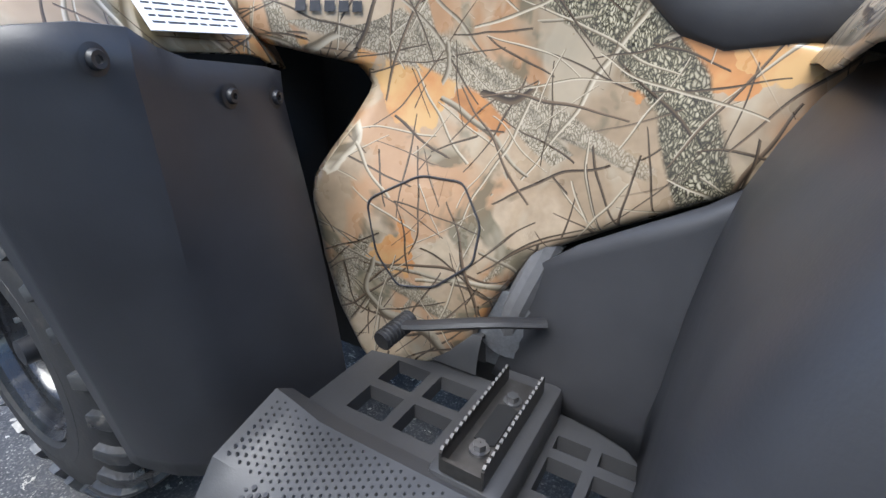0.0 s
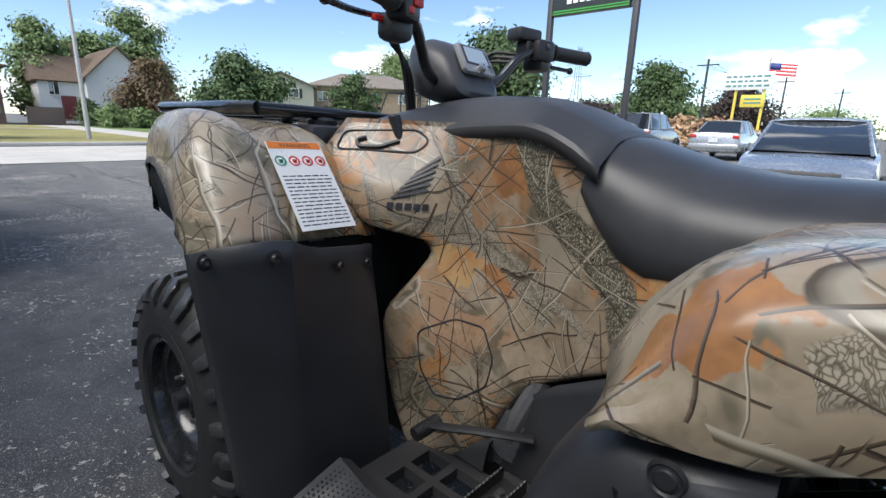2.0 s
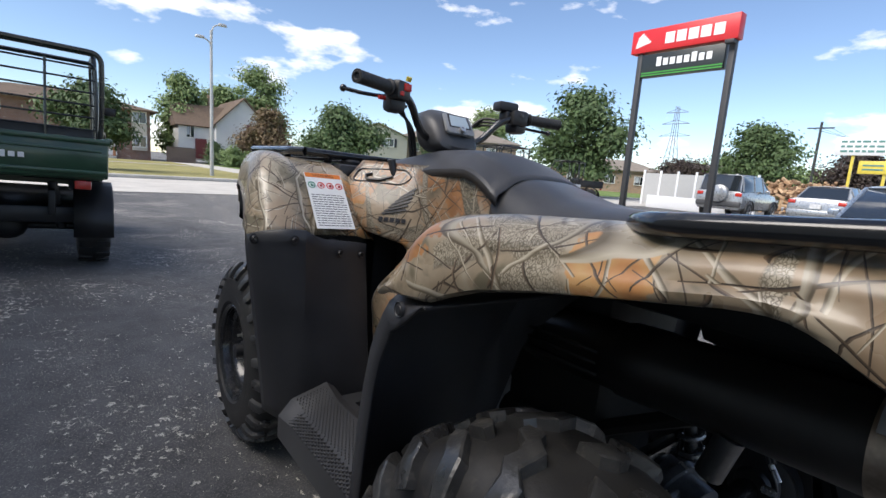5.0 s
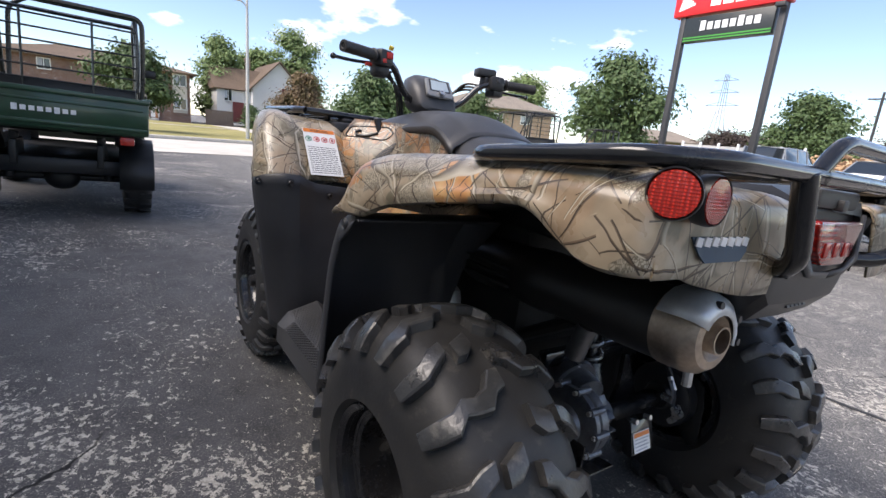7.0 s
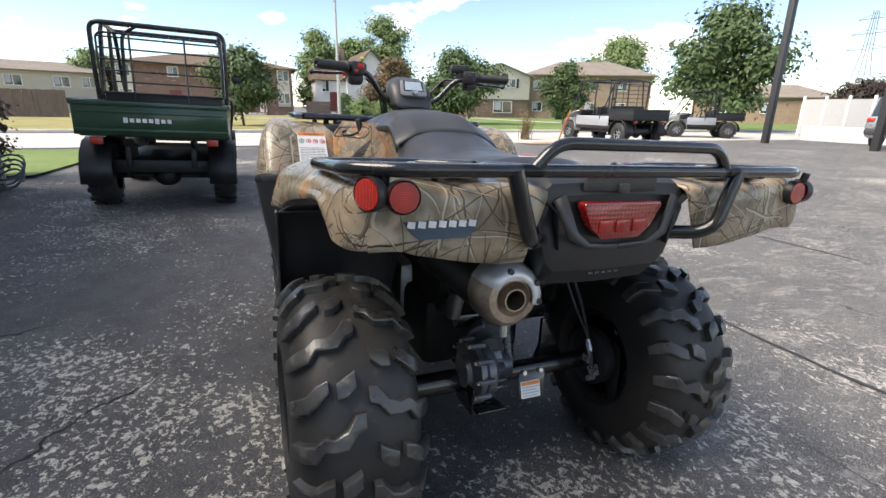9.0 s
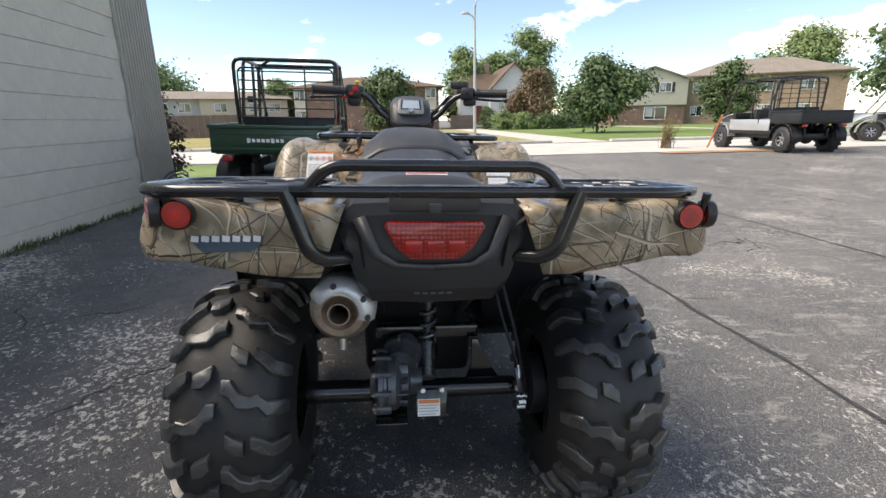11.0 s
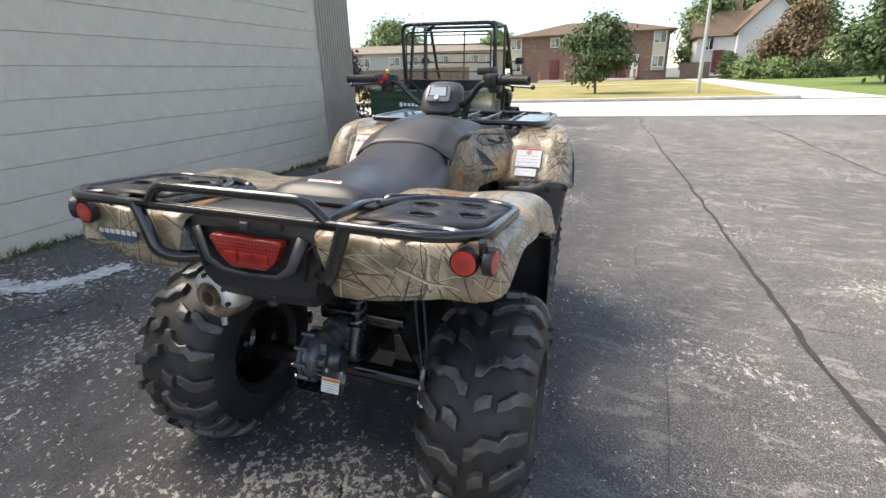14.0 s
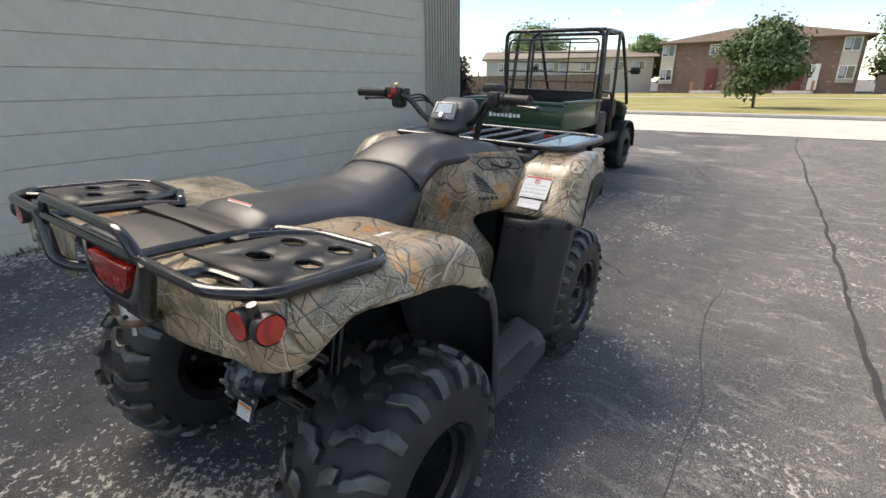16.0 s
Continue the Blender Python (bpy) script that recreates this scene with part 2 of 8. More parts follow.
    # dry leaves with ragged edges
    lw = s.warp(0.085, 26, 4)
    lm = s.span(s.vor(8.0, "F1", lw), 0.40, 0.42, 1.0, 0.0)
    lr = s.n.new("ShaderNodeSeparateColor")
    s.l.new(s.vor(8.0, "F1", lw, "Color"), lr.inputs[0])
    lm = s.math("MULTIPLY", lm, s.span(lr.outputs[0], 0.90 - 0.28 * leafy, 0.92 - 0.28 * leafy))
    leaf = s.ramp(s.math("ADD", s.math("MULTIPLY", s.noise(26, 4), 0.7), s.math("MULTIPLY", lr.outputs[1], 0.3)), [(0.3, (0.27, 0.125, 0.05)), (0.5, (0.45, 0.215, 0.082)), (0.68, (0.50, 0.32, 0.14))])
    c = s.mix(lm, c, leaf)
    # trunks with cracked bark
    bk = s.vor(340, "DISTANCE_TO_EDGE", s.scale((1, 1, 0.42), s.warp(0.022, 45, 3)))
    bark = s.ramp(s.math("ADD", s.math("MULTIPLY", bk, 2.0), s.math("MULTIPLY", s.noise(24, 3), 0.3)), [(0.12, (0.075, 0.062, 0.043)), (0.30, (0.20, 0.17, 0.118)), (0.56, (0.38, 0.335, 0.26))])
    for seed, sc, half in ((1.3, 3.2, 0.038), (2.9, 4.2, 0.020)):
        m, q = stick(sc, seed, half, 0.75, 0.09, 4.0)
        c = s.mix(m, c, s.mix(s.span(q, 0.2, 1.0, 0.0, 0.55), bark, (0.05, 0.043, 0.03)))
    if panel:
        d = strip([(0.60, 0.96), (0.535, 0.83), (0.44, 0.77), (0.395, 0.72), (0.345, 0.60)], 0.030)
        c = s.mix(s.span(d, 0.86, 1.0, 1.0, 0.0), c, s.mix(s.span(d, 0.35, 1.0, 0.0, 0.4), s.ramp(bk, [(0.03, (0.03, 0.026, 0.02)), (0.14, (0.17, 0.155, 0.10)), (0.34, (0.44, 0.40, 0.30))]), (0.06, 0.05, 0.036)))
    # twigs, pale and dark, that cross
    pale, grey, brown, black = ((0.46, 0.41, 0.32), (0.12, 0.095, 0.06)), ((0.34, 0.30, 0.23), (0.09, 0.07, 0.045)), ((0.15, 0.105, 0.07), (0.038, 0.028, 0.019)), ((0.10, 0.072, 0.047), (0.028, 0.02, 0.015))
    for seed, sc, half, reach, bend, tone in (
            (3.1, 4.2, 0.0050, 0.80, 0.07, pale), (4.7, 5.2, 0.0036, 0.85, 0.06, grey), (5.2, 6.2, 0.0022, 0.9, 0.05, brown), (6.6, 7.0, 0.0020, 0.9, 0.05, black),
            (7.9, 5.8, 0.0027, 0.85, 0.06, pale), (8.3, 8.0, 0.0016, 0.9, 0.04, black), (9.4, 6.8, 0.0020, 0.9, 0.06, pale), (10.8, 9.0, 0.0017, 0.85, 0.05, black),
            (11.7, 6.0, 0.0030, 0.8, 0.06, brown), (12.9, 7.4, 0.0023, 0.9, 0.06, black), (13.4, 10.5, 0.0016, 0.95, 0.05, pale), (14.6, 8.4, 0.0024, 0.9, 0.05, brown),
            (15.2, 4.8, 0.0042, 0.8, 0.07, grey), (16.1, 11.0, 0.0017, 0.9, 0.05, black), (17.3, 6.4, 0.0024, 0.9, 0.06, black), (18.8, 5.6, 0.0026, 0.9, 0.06, brown),
            (19.5, 7.2, 0.0019, 0.9, 0.06, pale), (20.1, 4.6, 0.0045, 0.85, 0.08, pale)):
        m, q = stick(sc, seed, half * (0.8 if tone in (brown, black) else 1.0 if panel else 1.25), reach, bend * 1.15)
        c = s.mix(m, c, s.mix(s.span(q, -0.4, 0.5), *tone))
    s.color(s.mix(1.0, c, (0.84, 0.83, 0.82) if panel else (1.12, 1.10, 1.07), "MULTIPLY"))
    s.rough(s.span(s.noise(20, 3), 0.3, 0.7, 0.24, 0.38))
    return s.m


def asphalt_material():
    s = Shade("asphalt", rough=0.6)
    big = s.noise(0.35, 4, 0.6)
    mid = s.noise(2.2, 5, 0.6)
    base = s.ramp(s.math("ADD", s.math("MULTIPLY", big, 0.5), s.math("MULTIPLY", mid, 0.5)), [(0.33, (0.045, 0.045, 0.047)), (0.5, (0.086, 0.085, 0.085)), (0.68, (0.155, 0.149, 0.141))])
    k = s.n.new("ShaderNodeSeparateXYZ")
    s.put(k.inputs[0], s.warp(0.9, 0.9, 4))
    # mask for a base tone that is darker towards low x
    west_side = s.span(k.outputs[0], 0.75, 1.75, 1.0, 0.0)
    base = s.mix(s.math("MULTIPLY", west_side, 0.72), base, s.ramp(s.noise(6.0, 5, 0.65), [(0.35, (0.036, 0.036, 0.039)), (0.65, (0.088, 0.088, 0.092))]))
    grit = s.noise(190, 3, 0.7)
    base = s.mix(s.math("MULTIPLY", s.span(grit, 0.52, 0.60, 0.0, 0.9), s.span(west_side, 0.0, 1.0, 1.0, 0.28)), base, (0.33, 0.315, 0.29))
    # pale worn stone chips, strewn unevenly
    patch = s.noise(0.8, 5, 0.7)
    v = s.scale((0.8, 0.62, 1), s.warp(0.03, 45, 3), rot=(0, 0, 25))
    chip = s.math("ADD", s.noise(56, 4, 0.68, vec=v), s.math("MULTIPLY", s.math("SUBTRACT", patch, 0.5), 0.72))
    chip = s.math("ADD", chip, s.span(k.outputs[1], -0.5, 1.3, 0.044, -0.014))
    chip = s.math("SUBTRACT", chip, s.span(k.outputs[0], 0.6, 1.3, 0.0, 0.024))
    c = s.mix(s.span(chip, 0.604, 0.613), base, s.ramp(s.noise(90, 3, 0.7), [(0.35, (0.33, 0.31, 0.27)), (0.65, (0.62, 0.58, 0.51))]))
    small = s.span(s.vor(130, "F1", s.warp(0.012, 80)), 0.20, 0.27, 1.0, 0.0)
    small = s.math("MULTIPLY", small, s.span(s.noise(1.7, 4, 0.7), 0.42, 0.62))
    c = s.mix(s.math("MULTIPLY", small, 0.8), c, (0.42, 0.395, 0.35))
    # thin pale scuffs, stronger towards high x
    sc = s.noise(9.0, 6, 0.72, vec=s.scale((0.42, 1.25, 1), s.warp(0.25, 3.0, 4), rot=(0, 0, 18)))
    sc = s.math("MULTIPLY", s.span(sc, 0.545, 0.60, 0.0, 0.65), s.math("SUBTRACT", 1.0, west_side))
    c = s.mix(sc, c, s.ramp(s.noise(70, 3, 0.7), [(0.38, (0.15, 0.145, 0.135)), (0.6, (0.40, 0.38, 0.34))]))
    # hairline cracks
    ck = s.vor(1.1, "DISTANCE_TO_EDGE", s.warp(0.30, 3.5, 5))
    ck = s.math("MULTIPLY", s.span(ck, 0.003, 0.008, 1.0, 0.0), s.span(s.noise(0.6, 2), 0.57, 0.62))
    c = s.mix(ck, c, (0.012, 0.012, 0.012))
    s.color(c)
    s.rough(s.span(mid, 0.3, 0.7, 0.66, 0.85))
    s.b.inputs["Specular IOR Level"].default_value = 0.35
    s.bump(s.math("ADD", s.math("MULTIPLY", s.noise(140, 3), 0.6), s.math("SUBTRACT", s.math("MULTIPLY", chip, 0.6), ck)), 0.6, 0.005)
    return s.m


def leaf_material(name, dark, mid, light):
    s = Shade(name, rough=0.6)
    n = s.math("ADD", s.math("MULTIPLY", s.noise(1.2, 4), 0.6), s.math("MULTIPLY", s.noise(9, 2), 0.4))
    s.color(s.ramp(n, [(0.3, dark), (0.5, mid), (0.7, light)]))
    s.b.inputs["Subsurface Weight"].default_value = 0.0
    return s.m


def grass_material(name, a, b, c):
    s = Shade(name, rough=0.9)
    n = s.math("ADD", s.math("MULTIPLY", s.noise(0.4, 5, 0.65), 0.6), s.math("MULTIPLY", s.noise(14, 4), 0.4))
    s.color(s.ramp(n, [(0.32, a), (0.5, b), (0.68, c)]))
    s.bump(s.noise(40, 3), 0.8, 0.03)
    return s.m


def wall_paint():
    s = Shade("painted_block", rough=0.75)
    n = s.math("ADD", s.math("MULTIPLY", s.noise(0.7, 4), 0.5), s.math("MULTIPLY", s.noise(9, 5), 0.5))
    c = s.ramp(n, [(0.3, (0.535, 0.50, 0.42)), (0.7, (0.635, 0.60, 0.51))])
    c = s.mix(s.math("MULTIPLY", s.vary(), 0.012), c, (0.50, 0.49, 0.46))
    g = s.span(s.noise(3.0, 5, 0.7, vec=s.scale((1, 1, 0.25))), 0.56, 0.75, 0.0, 0.35)
    c = s.mix(g, c, (0.36, 0.34, 0.30))
    s.color(c)
    s.bump(s.math("ADD", s.noise(55, 4), s.math("MULTIPLY", s.noise(240, 2), 0.4)), 0.35, 0.004)
    return s.m


def rubber_material():
    s = Shade("tyre_rubber", rough=0.7)
    n = s.noise(7, 5, 0.65)
    c = s.ramp(n, [(0.35, (0.015, 0.015, 0.016)), (0.6, (0.027, 0.026, 0.025)), (0.75, (0.055, 0.051, 0.047))])
    dust = s.span(s.noise(24, 5, 0.7), 0.60, 0.72, 0.0, 0.25)
    s.color(s.mix(dust, c, (0.17, 0.15, 0.125)))
    s.rough(s.span(n, 0.3, 0.7, 0.45, 0.62))
    s.bump(s.noise(120, 3), 0.25, 0.002)
    return s.m


def tread_material():
    s = Shade("tread_rubber", rough=0.6)
    n = s.noise(11, 5, 0.65)
    c = s.ramp(n, [(0.35, (0.022, 0.022, 0.023)), (0.55, (0.040, 0.040, 0.040)), (0.75, (0.072, 0.070, 0.066))])
    s.color(s.mix(s.span(s.noise(34, 5, 0.7), 0.54, 0.68, 0.0, 0.5), c, (0.17, 0.155, 0.135)))
    s.rough(s.span(n, 0.3, 0.7, 0.24, 0.38))
    s.b.inputs["Specular IOR Level"].default_value = 0.8
    s.bump(s.math("ADD", s.noise(150, 3), s.math("MULTIPLY", s.noise(40, 3), 0.6)), 0.3, 0.003)
    return s.m


def black_plastic(name, c, rough):
    s = Shade(name, c, rough)
    n = s.noise(5, 5, 0.6)
    s.color(s.ramp(n, [(0.35, tuple(x * 0.8 for x in c)), (0.7, tuple(x * 1.3 for x in c))]))
    sc = s.span(s.noise(3, 6, 0.8, vec=s.scale((1, 1, 4))), 0.6, 0.8, 0.0, 0.10)
    s.rough(s.math("SUBTRACT", s.span(n, 0.3, 0.7, rough - 0.05, rough + 0.07), sc))
    s.bump(s.noise(420, 2), 0.12, 0.001)
    return s.m


def brick_material(name, a, b):
    s = Shade(name, rough=0.85)
    k = s.n.new("ShaderNodeTexBrick")
    k.inputs["Scale"].default_value = 1.0
    k.inputs["Brick Width"].default_value, k.inputs["Row Height"].default_value = 0.22, 0.075
    k.inputs["Mortar Size"].default_value = 0.008
    s.put(k.inputs["Vector"], s.scale((1, 1, 1), rot=(90, 0, 0)))
    s.put(k.inputs["Color1"], a)
    s.put(k.inputs["Color2"], b)
    s.put(k.inputs["Mortar"], (0.3, 0.28, 0.26))
    n = s.noise(0.5, 5, 0.7)
    pale = s.span(s.noise(1.7, 3, 0.6, vec=s.scale((0.8, 0.8, 3.2))), 0.63, 0.66, 0.0, 0.6)
    s.color(s.mix(pale, s.mix(s.span(n, 0.3, 0.7, 0.0, 0.4), k.outputs["Color"], (0.11, 0.07, 0.05)), (0.5, 0.45, 0.4)))
    return s.m


def shingle_material(name, c):
    s = Shade(name, rough=0.9)
    n = s.math("ADD", s.math("MULTIPLY", s.noise(0.8, 4), 0.5), s.math("MULTIPLY", s.vor(6, "F1", s.scale((1, 1, 2.4)), "Distance"), 0.5))
    s.color(s.ramp(n, [(0.25, tuple(x * 0.75 for x in c)), (0.6, tuple(x * 1.2 for x in c))]))
    return s.m


CAMO = camo_material("camouflage_plastic", 0.30, 0.40)
CAMO_PANEL = camo_material("leafy_camouflage_plastic", 1.0, 0.0, True)
ASPHALT = asphalt_material()
RUBBER = rubber_material()
TREAD = tread_material()
BLACK = black_plastic("black_plastic", (0.022, 0.022, 0.024), 0.42)
GUARD = black_plastic("grained_black_plastic", (0.032, 0.0325, 0.036), 0.40)
GUARD.node_tree.nodes["Principled BSDF"].inputs["Specular IOR Level"].default_value = 0.5
STEP = black_plastic("grey_black_plastic", (0.044, 0.044, 0.046), 0.45)
COVER = black_plastic("charcoal_plastic", (0.05, 0.05, 0.053), 0.42)
SEAT = black_plastic("black_vinyl", (0.036, 0.036, 0.039), 0.35)
STEEL_BLACK = plain("black_powder_coat", (0.010, 0.010, 0.011), 0.22, 0.0, 0.6)
DECK = plain("matt_black_coat", (0.012, 0.012, 0.013), 0.5)
POD_GREY = plain("grey_pod_plastic", (0.24, 0.245, 0.25), 0.28, 0.0, 0.4, var=0.08)
RIM = plain("black_rim_paint", (0.012, 0.012, 0.013), 0.25, 0.0, 0.4)
DARK = plain("dark_underbody", (0.008, 0.008, 0.008), 0.7)
ALU = plain("cast_aluminium", (0.30, 0.31, 0.33), 0.42, 0.85, var=0.3, scale=30, bump=0.2)
STEEL = plain("bare_steel", (0.62, 0.62, 0.61), 0.30, 0.9, var=0.2)
STAINED_STEEL = plain("heat_stained_steel", (0.42, 0.34, 0.27), 0.38, 0.85, var=0.4)
MUFFLER = plain("black_heat_paint", (0.018, 0.016, 0.015), 0.45, 0.1)
WHITE_LABEL = plain("white_sticker", (0.78, 0.78, 0.77), 0.3, var=0.05)
ORANGE_LABEL = plain("orange_sticker", (0.75, 0.22, 0.04), 0.35, var=0.08)
RED_LABEL = plain("red_sticker", (0.6, 0.05, 0.03), 0.35, var=0.08)
GREEN_LABEL = plain("green_sticker", (0.02, 0.25, 0.14), 0.35, var=0.08)
INK = plain("dark_print", (0.03, 0.03, 0.035), 0.4)
SILVER_INK = plain("silver_print", (0.72, 0.72, 0.73), 0.35, 0.2)
BADGE = plain("blue_grey_badge", (0.04, 0.062, 0.09), 0.6, 0.0)
RED_PLASTIC = plain("red_plastic", (0.5, 0.02, 0.015), 0.35)
DISPLAY = plain("lcd_glass", (0.42, 0.50, 0.55), 0.12, 0.0, 0.5, var=0.06)


def lens_material(name, c, cell=210.0):
    s = Shade(name, c, 0.12, 0.0, 0.8)
    v = s.vor(cell, "F1", rand=0.12)
    s.color(s.ramp(v, [(0.1, tuple(min(1, x * 1.15) for x in c)), (0.55, tuple(x * 0.4 for x in c))]))
    s.bump(v, 0.5, 0.003)
    return s.m


TAIL_LENS = lens_material("tail_light_lens", (0.5, 0.02, 0.012), 120.0)
RED_LENS = lens_material("red_lens", (0.78, 0.035, 0.016), 290.0)
GLASS = Shade("window_glass", (0.02, 0.025, 0.03), 0.04, 0.0, 1.0).m
PAINT_WALL = wall_paint()
CONCRETE = plain("pale_concrete", (0.50, 0.475, 0.43), 0.9, var=0.2, scale=1.2)
GRASS = grass_material("dry_grass", (0.15, 0.15, 0.045), (0.29, 0.26, 0.09), (0.40, 0.35, 0.16))
LAWN = grass_material("green_lawn", (0.08, 0.14, 0.03), (0.14, 0.21, 0.05), (0.22, 0.27, 0.09))

# ---- ground ----
SLOPE = 0.0367


def smooth01(u):
    u = min(1.0, max(0.0, u))
    return u * u * (3 - 2 * u)


def ground_z(x, y):
    if x < -3.4:
        h = SLOPE * 3.4
    elif x < 7.0:
        h = -SLOPE * (x + 0.012)
    else:
        h = -SLOPE * 7.0 * (1 - smooth01((x - 7.0) / 8.0))
    return h * (1 - smooth01((y - 5.5) / 6.0)) * (1 - smooth01((-y - 14.0) / 10.0))


def sheet(name, xs, ys, lift, material, label, category):
    bm = B()
    loft(bm, [[(x, y, ground_z(x, y) + lift) for x in xs] for y in ys])
    ob = part(name, bm, material, None, smooth=60)
    return tagged(ob, label, category, kind="structure")


def span_list(a, b, n):
    return [a + (b - a) * i / n for i in range(n + 1)]


sheet("ground", [-700, -300, -120, -60, -30, -15, -8] + span_list(-5, 16, 42) + [20, 30, 60, 120, 300, 900],
      [-500, -200, -80, -40, -25] + span_list(-18, 14, 32) + [20, 30, 50, 90, 200, 500, 900], 0.0, ASPHALT,
      "worn dark asphalt of a parking lot with pale stone chips", "asphalt ground")
sheet("street", [-160, -60, -20, 0, 20, 60, 160], [12.4, 15, 18.6], 0.012, CONCRETE,
      "pale sun-bleached concrete street beside the parking lot", "street")
for name, x0, x1, y0, y1, mt, lab in (
        ("lawn_brick_house", -60, 6.6, 19.0, 52, GRASS, "dry yellow-green lawn in front of a brick house"),
        ("lawn_white_house", 9.2, 24, 19.0, 52, LAWN, "green mown lawn beside a white house"),
        ("lawn_beige_house", 25.6, 70, 19.0, 56, LAWN, "green lawn in front of a beige house"),
        ("lawn_corner", -30, -3.0, 6.3, 11.6, LAWN, "bright green grass strip behind the building corner"),
        ("lawn_far_left", -120, -60, 19.0, 60, GRASS, "dry grass before a far fence")):
    sheet(name, [x0, (x0 + x1) / 2, x1], [y0, (y0 + y1) / 2, y1], 0.035, mt, lab, "lawn")
sheet("driveway_1", [6.6, 9.2], [18.6, 30, 52], 0.03, CONCRETE, "pale concrete driveway crossing the lawn", "driveway")
sheet("driveway_2", [24, 25.6], [18.6, 30, 52], 0.03, CONCRETE, "pale concrete driveway between two lawns", "driveway")
sheet("sidewalk", [-60, 0, 6.6], [38.5, 39.8], 0.06, CONCRETE, "narrow pale concrete walk along a lawn", "sidewalk")
bm = B()
for x0, x1 in ((-60, 6.6), (9.2, 24), (25.6, 70)):
    box(bm, ((x0 + x1) / 2, 18.8, 0.06), (x1 - x0, 0.28, 0.14), bevel=0.03)
tagged(part("kerb", bm, CONCRETE), "low rounded concrete kerb along the street", "kerb", kind="structure")
SOIL = plain("orange_gravel", (0.33, 0.2, 0.11), 0.95, var=0.35, scale=6)
sheet("gravel_strip", [7.6, 9, 11, 13.5], [11.6, 12.3], 0.02, SOIL, "strip of orange gravel at the lot's edge", "gravel")

# tar-filled cracks
TAR = plain("crack_tar", (0.042, 0.041, 0.040), 0.75, var=0.4)
DIRT = plain("pale_crack_dust", (0.23, 0.21, 0.175), 0.95, var=0.4, scale=30)
rng = random.Random(5)


def crack_strip(name, pts, width, material, label):
    bm = B()
    rows, prev = [], None
    P = []
    for (x0, y0), (x1, y1) in zip(pts, pts[1:]):
        n = max(2, int(math.hypot(x1 - x0, y1 - y0) / 0.12))
        P += [(x0 + (x1 - x0) * i / n, y0 + (y1 - y0) * i / n) for i in range(n)]
    off = 0.0
    for i, (x, y) in enumerate(P):
        off = off * 0.86 + rng.uniform(-0.013, 0.013)
        w = width * rng.uniform(0.5, 1.35) * (0.4 if i in (0, len(P) - 1) else 1)
        X = x + off
        rows.append([(X - w / 2, y, ground_z(X, y) + 0.004), (X + w / 2, y, ground_z(X, y) + 0.004)])
    loft(bm, rows)
    return tagged(part(name, bm, material, smooth=60), label, "crack", kind="structure")


crack_strip("crack_1", [(1.78, -3.0), (1.70, 0.5), (1.66, 1.95), (1.60, 4.0), (1.37, 9.2), (1.3, 12.2)], 0.026, TAR, "long dark tar-filled crack in the asphalt")
crack_strip("crack_2", [(4.1, 1.0), (3.9, 4.7), (3.78, 7.0), (3.7, 9.0), (3.46, 11.5)], 0.032, TAR, "second dark tar-filled crack in the asphalt")
crack_strip("crack_3", [(1.02, -0.9), (0.98, 0.2), (1.05, 1.2), (0.96, 2.0), (1.02, 2.8)], 0.003, TAR, "fine open crack in the asphalt")
crack_strip("crack_4", [(0.1, 14.2), (-0.2, 15.5), (0.5, 17.0), (-0.3, 18.2)], 0.07, TAR, "dark crack across the pale street")
crack_strip("crack_5", [(-0.2, 7.6), (0.2, 6.9), (0.35, 6.2)], 0.03, TAR, "short dark crack in the asphalt")
SPILL = [(-2.66, 0.36), (-2.42, 0.40), (-2.30, 0.48), (-2.22, 0.66), (-2.14, 0.84)]
bm = B()
for i in range(760):
    k = rng.randrange(4)
    u, wide = rng.random(), 0.10 if rng.random() < 0.3 else 0.032
    x = SPILL[k][0] + (SPILL[k + 1][0] - SPILL[k][0]) * u + rng.gauss(0, wide)
    y = SPILL[k][1] + (SPILL[k + 1][1] - SPILL[k][1]) * u + rng.gauss(0, wide)
    r = 0.005 + (0.030 if wide < 0.05 else 0.014) * rng.random() ** 2
    n = rng.randint(6, 9)
    a0 = rng.uniform(0, 6)
    vs = [bm.verts.new((x + 1.4 * r * rng.uniform(0.5, 1.2) * math.cos(a0 + 6.283 * j / n), y + r * rng.uniform(0.4, 1.2) * math.sin(a0 + 6.283 * j / n), ground_z(x, y) + 0.004 + i * 0.000006)) for j in range(n)]
    bm.faces.new(vs)
tagged(part("dust_spill", bm, plain("white_dust", (0.62, 0.63, 0.62), 0.95, var=0.4, scale=25)), "white powdery spill on the asphalt by the wall", "spill", kind="stuff")

# ---- block wall of the shop ----
WALL_X, WALL_Y0, WALL_Y1, CORR_Y = -3.05, -9.0, 5.62, 4.79
# wall top and roof are unseen, their height set by the shade they cast
COURSE, WALL_TOP, WALL_BASE = 0.2145, 3.52, 0.03
bm = B()
box(bm, (WALL_X - 0.155, (WALL_Y0 + CORR_Y) / 2, (WALL_TOP + WALL_BASE) / 2 - 0.1), (0.3, CORR_Y - WALL_Y0, WALL_TOP - WALL_BASE + 0.2))
box(bm, (WALL_X - 6.0, WALL_Y1 - 0.25, WALL_TOP / 2), (12.0, 0.3, WALL_TOP))
box(bm, (WALL_X - 0.16, (CORR_Y + WALL_Y1) / 2, WALL_TOP / 2), (0.3, WALL_Y1 - CORR_Y - 0.02, WALL_TOP))
wall = tagged(part("wall_west", bm, PAINT_WALL, smooth=0), "grey painted concrete block wall of a shop", "wall", kind="structure")
bm = B()
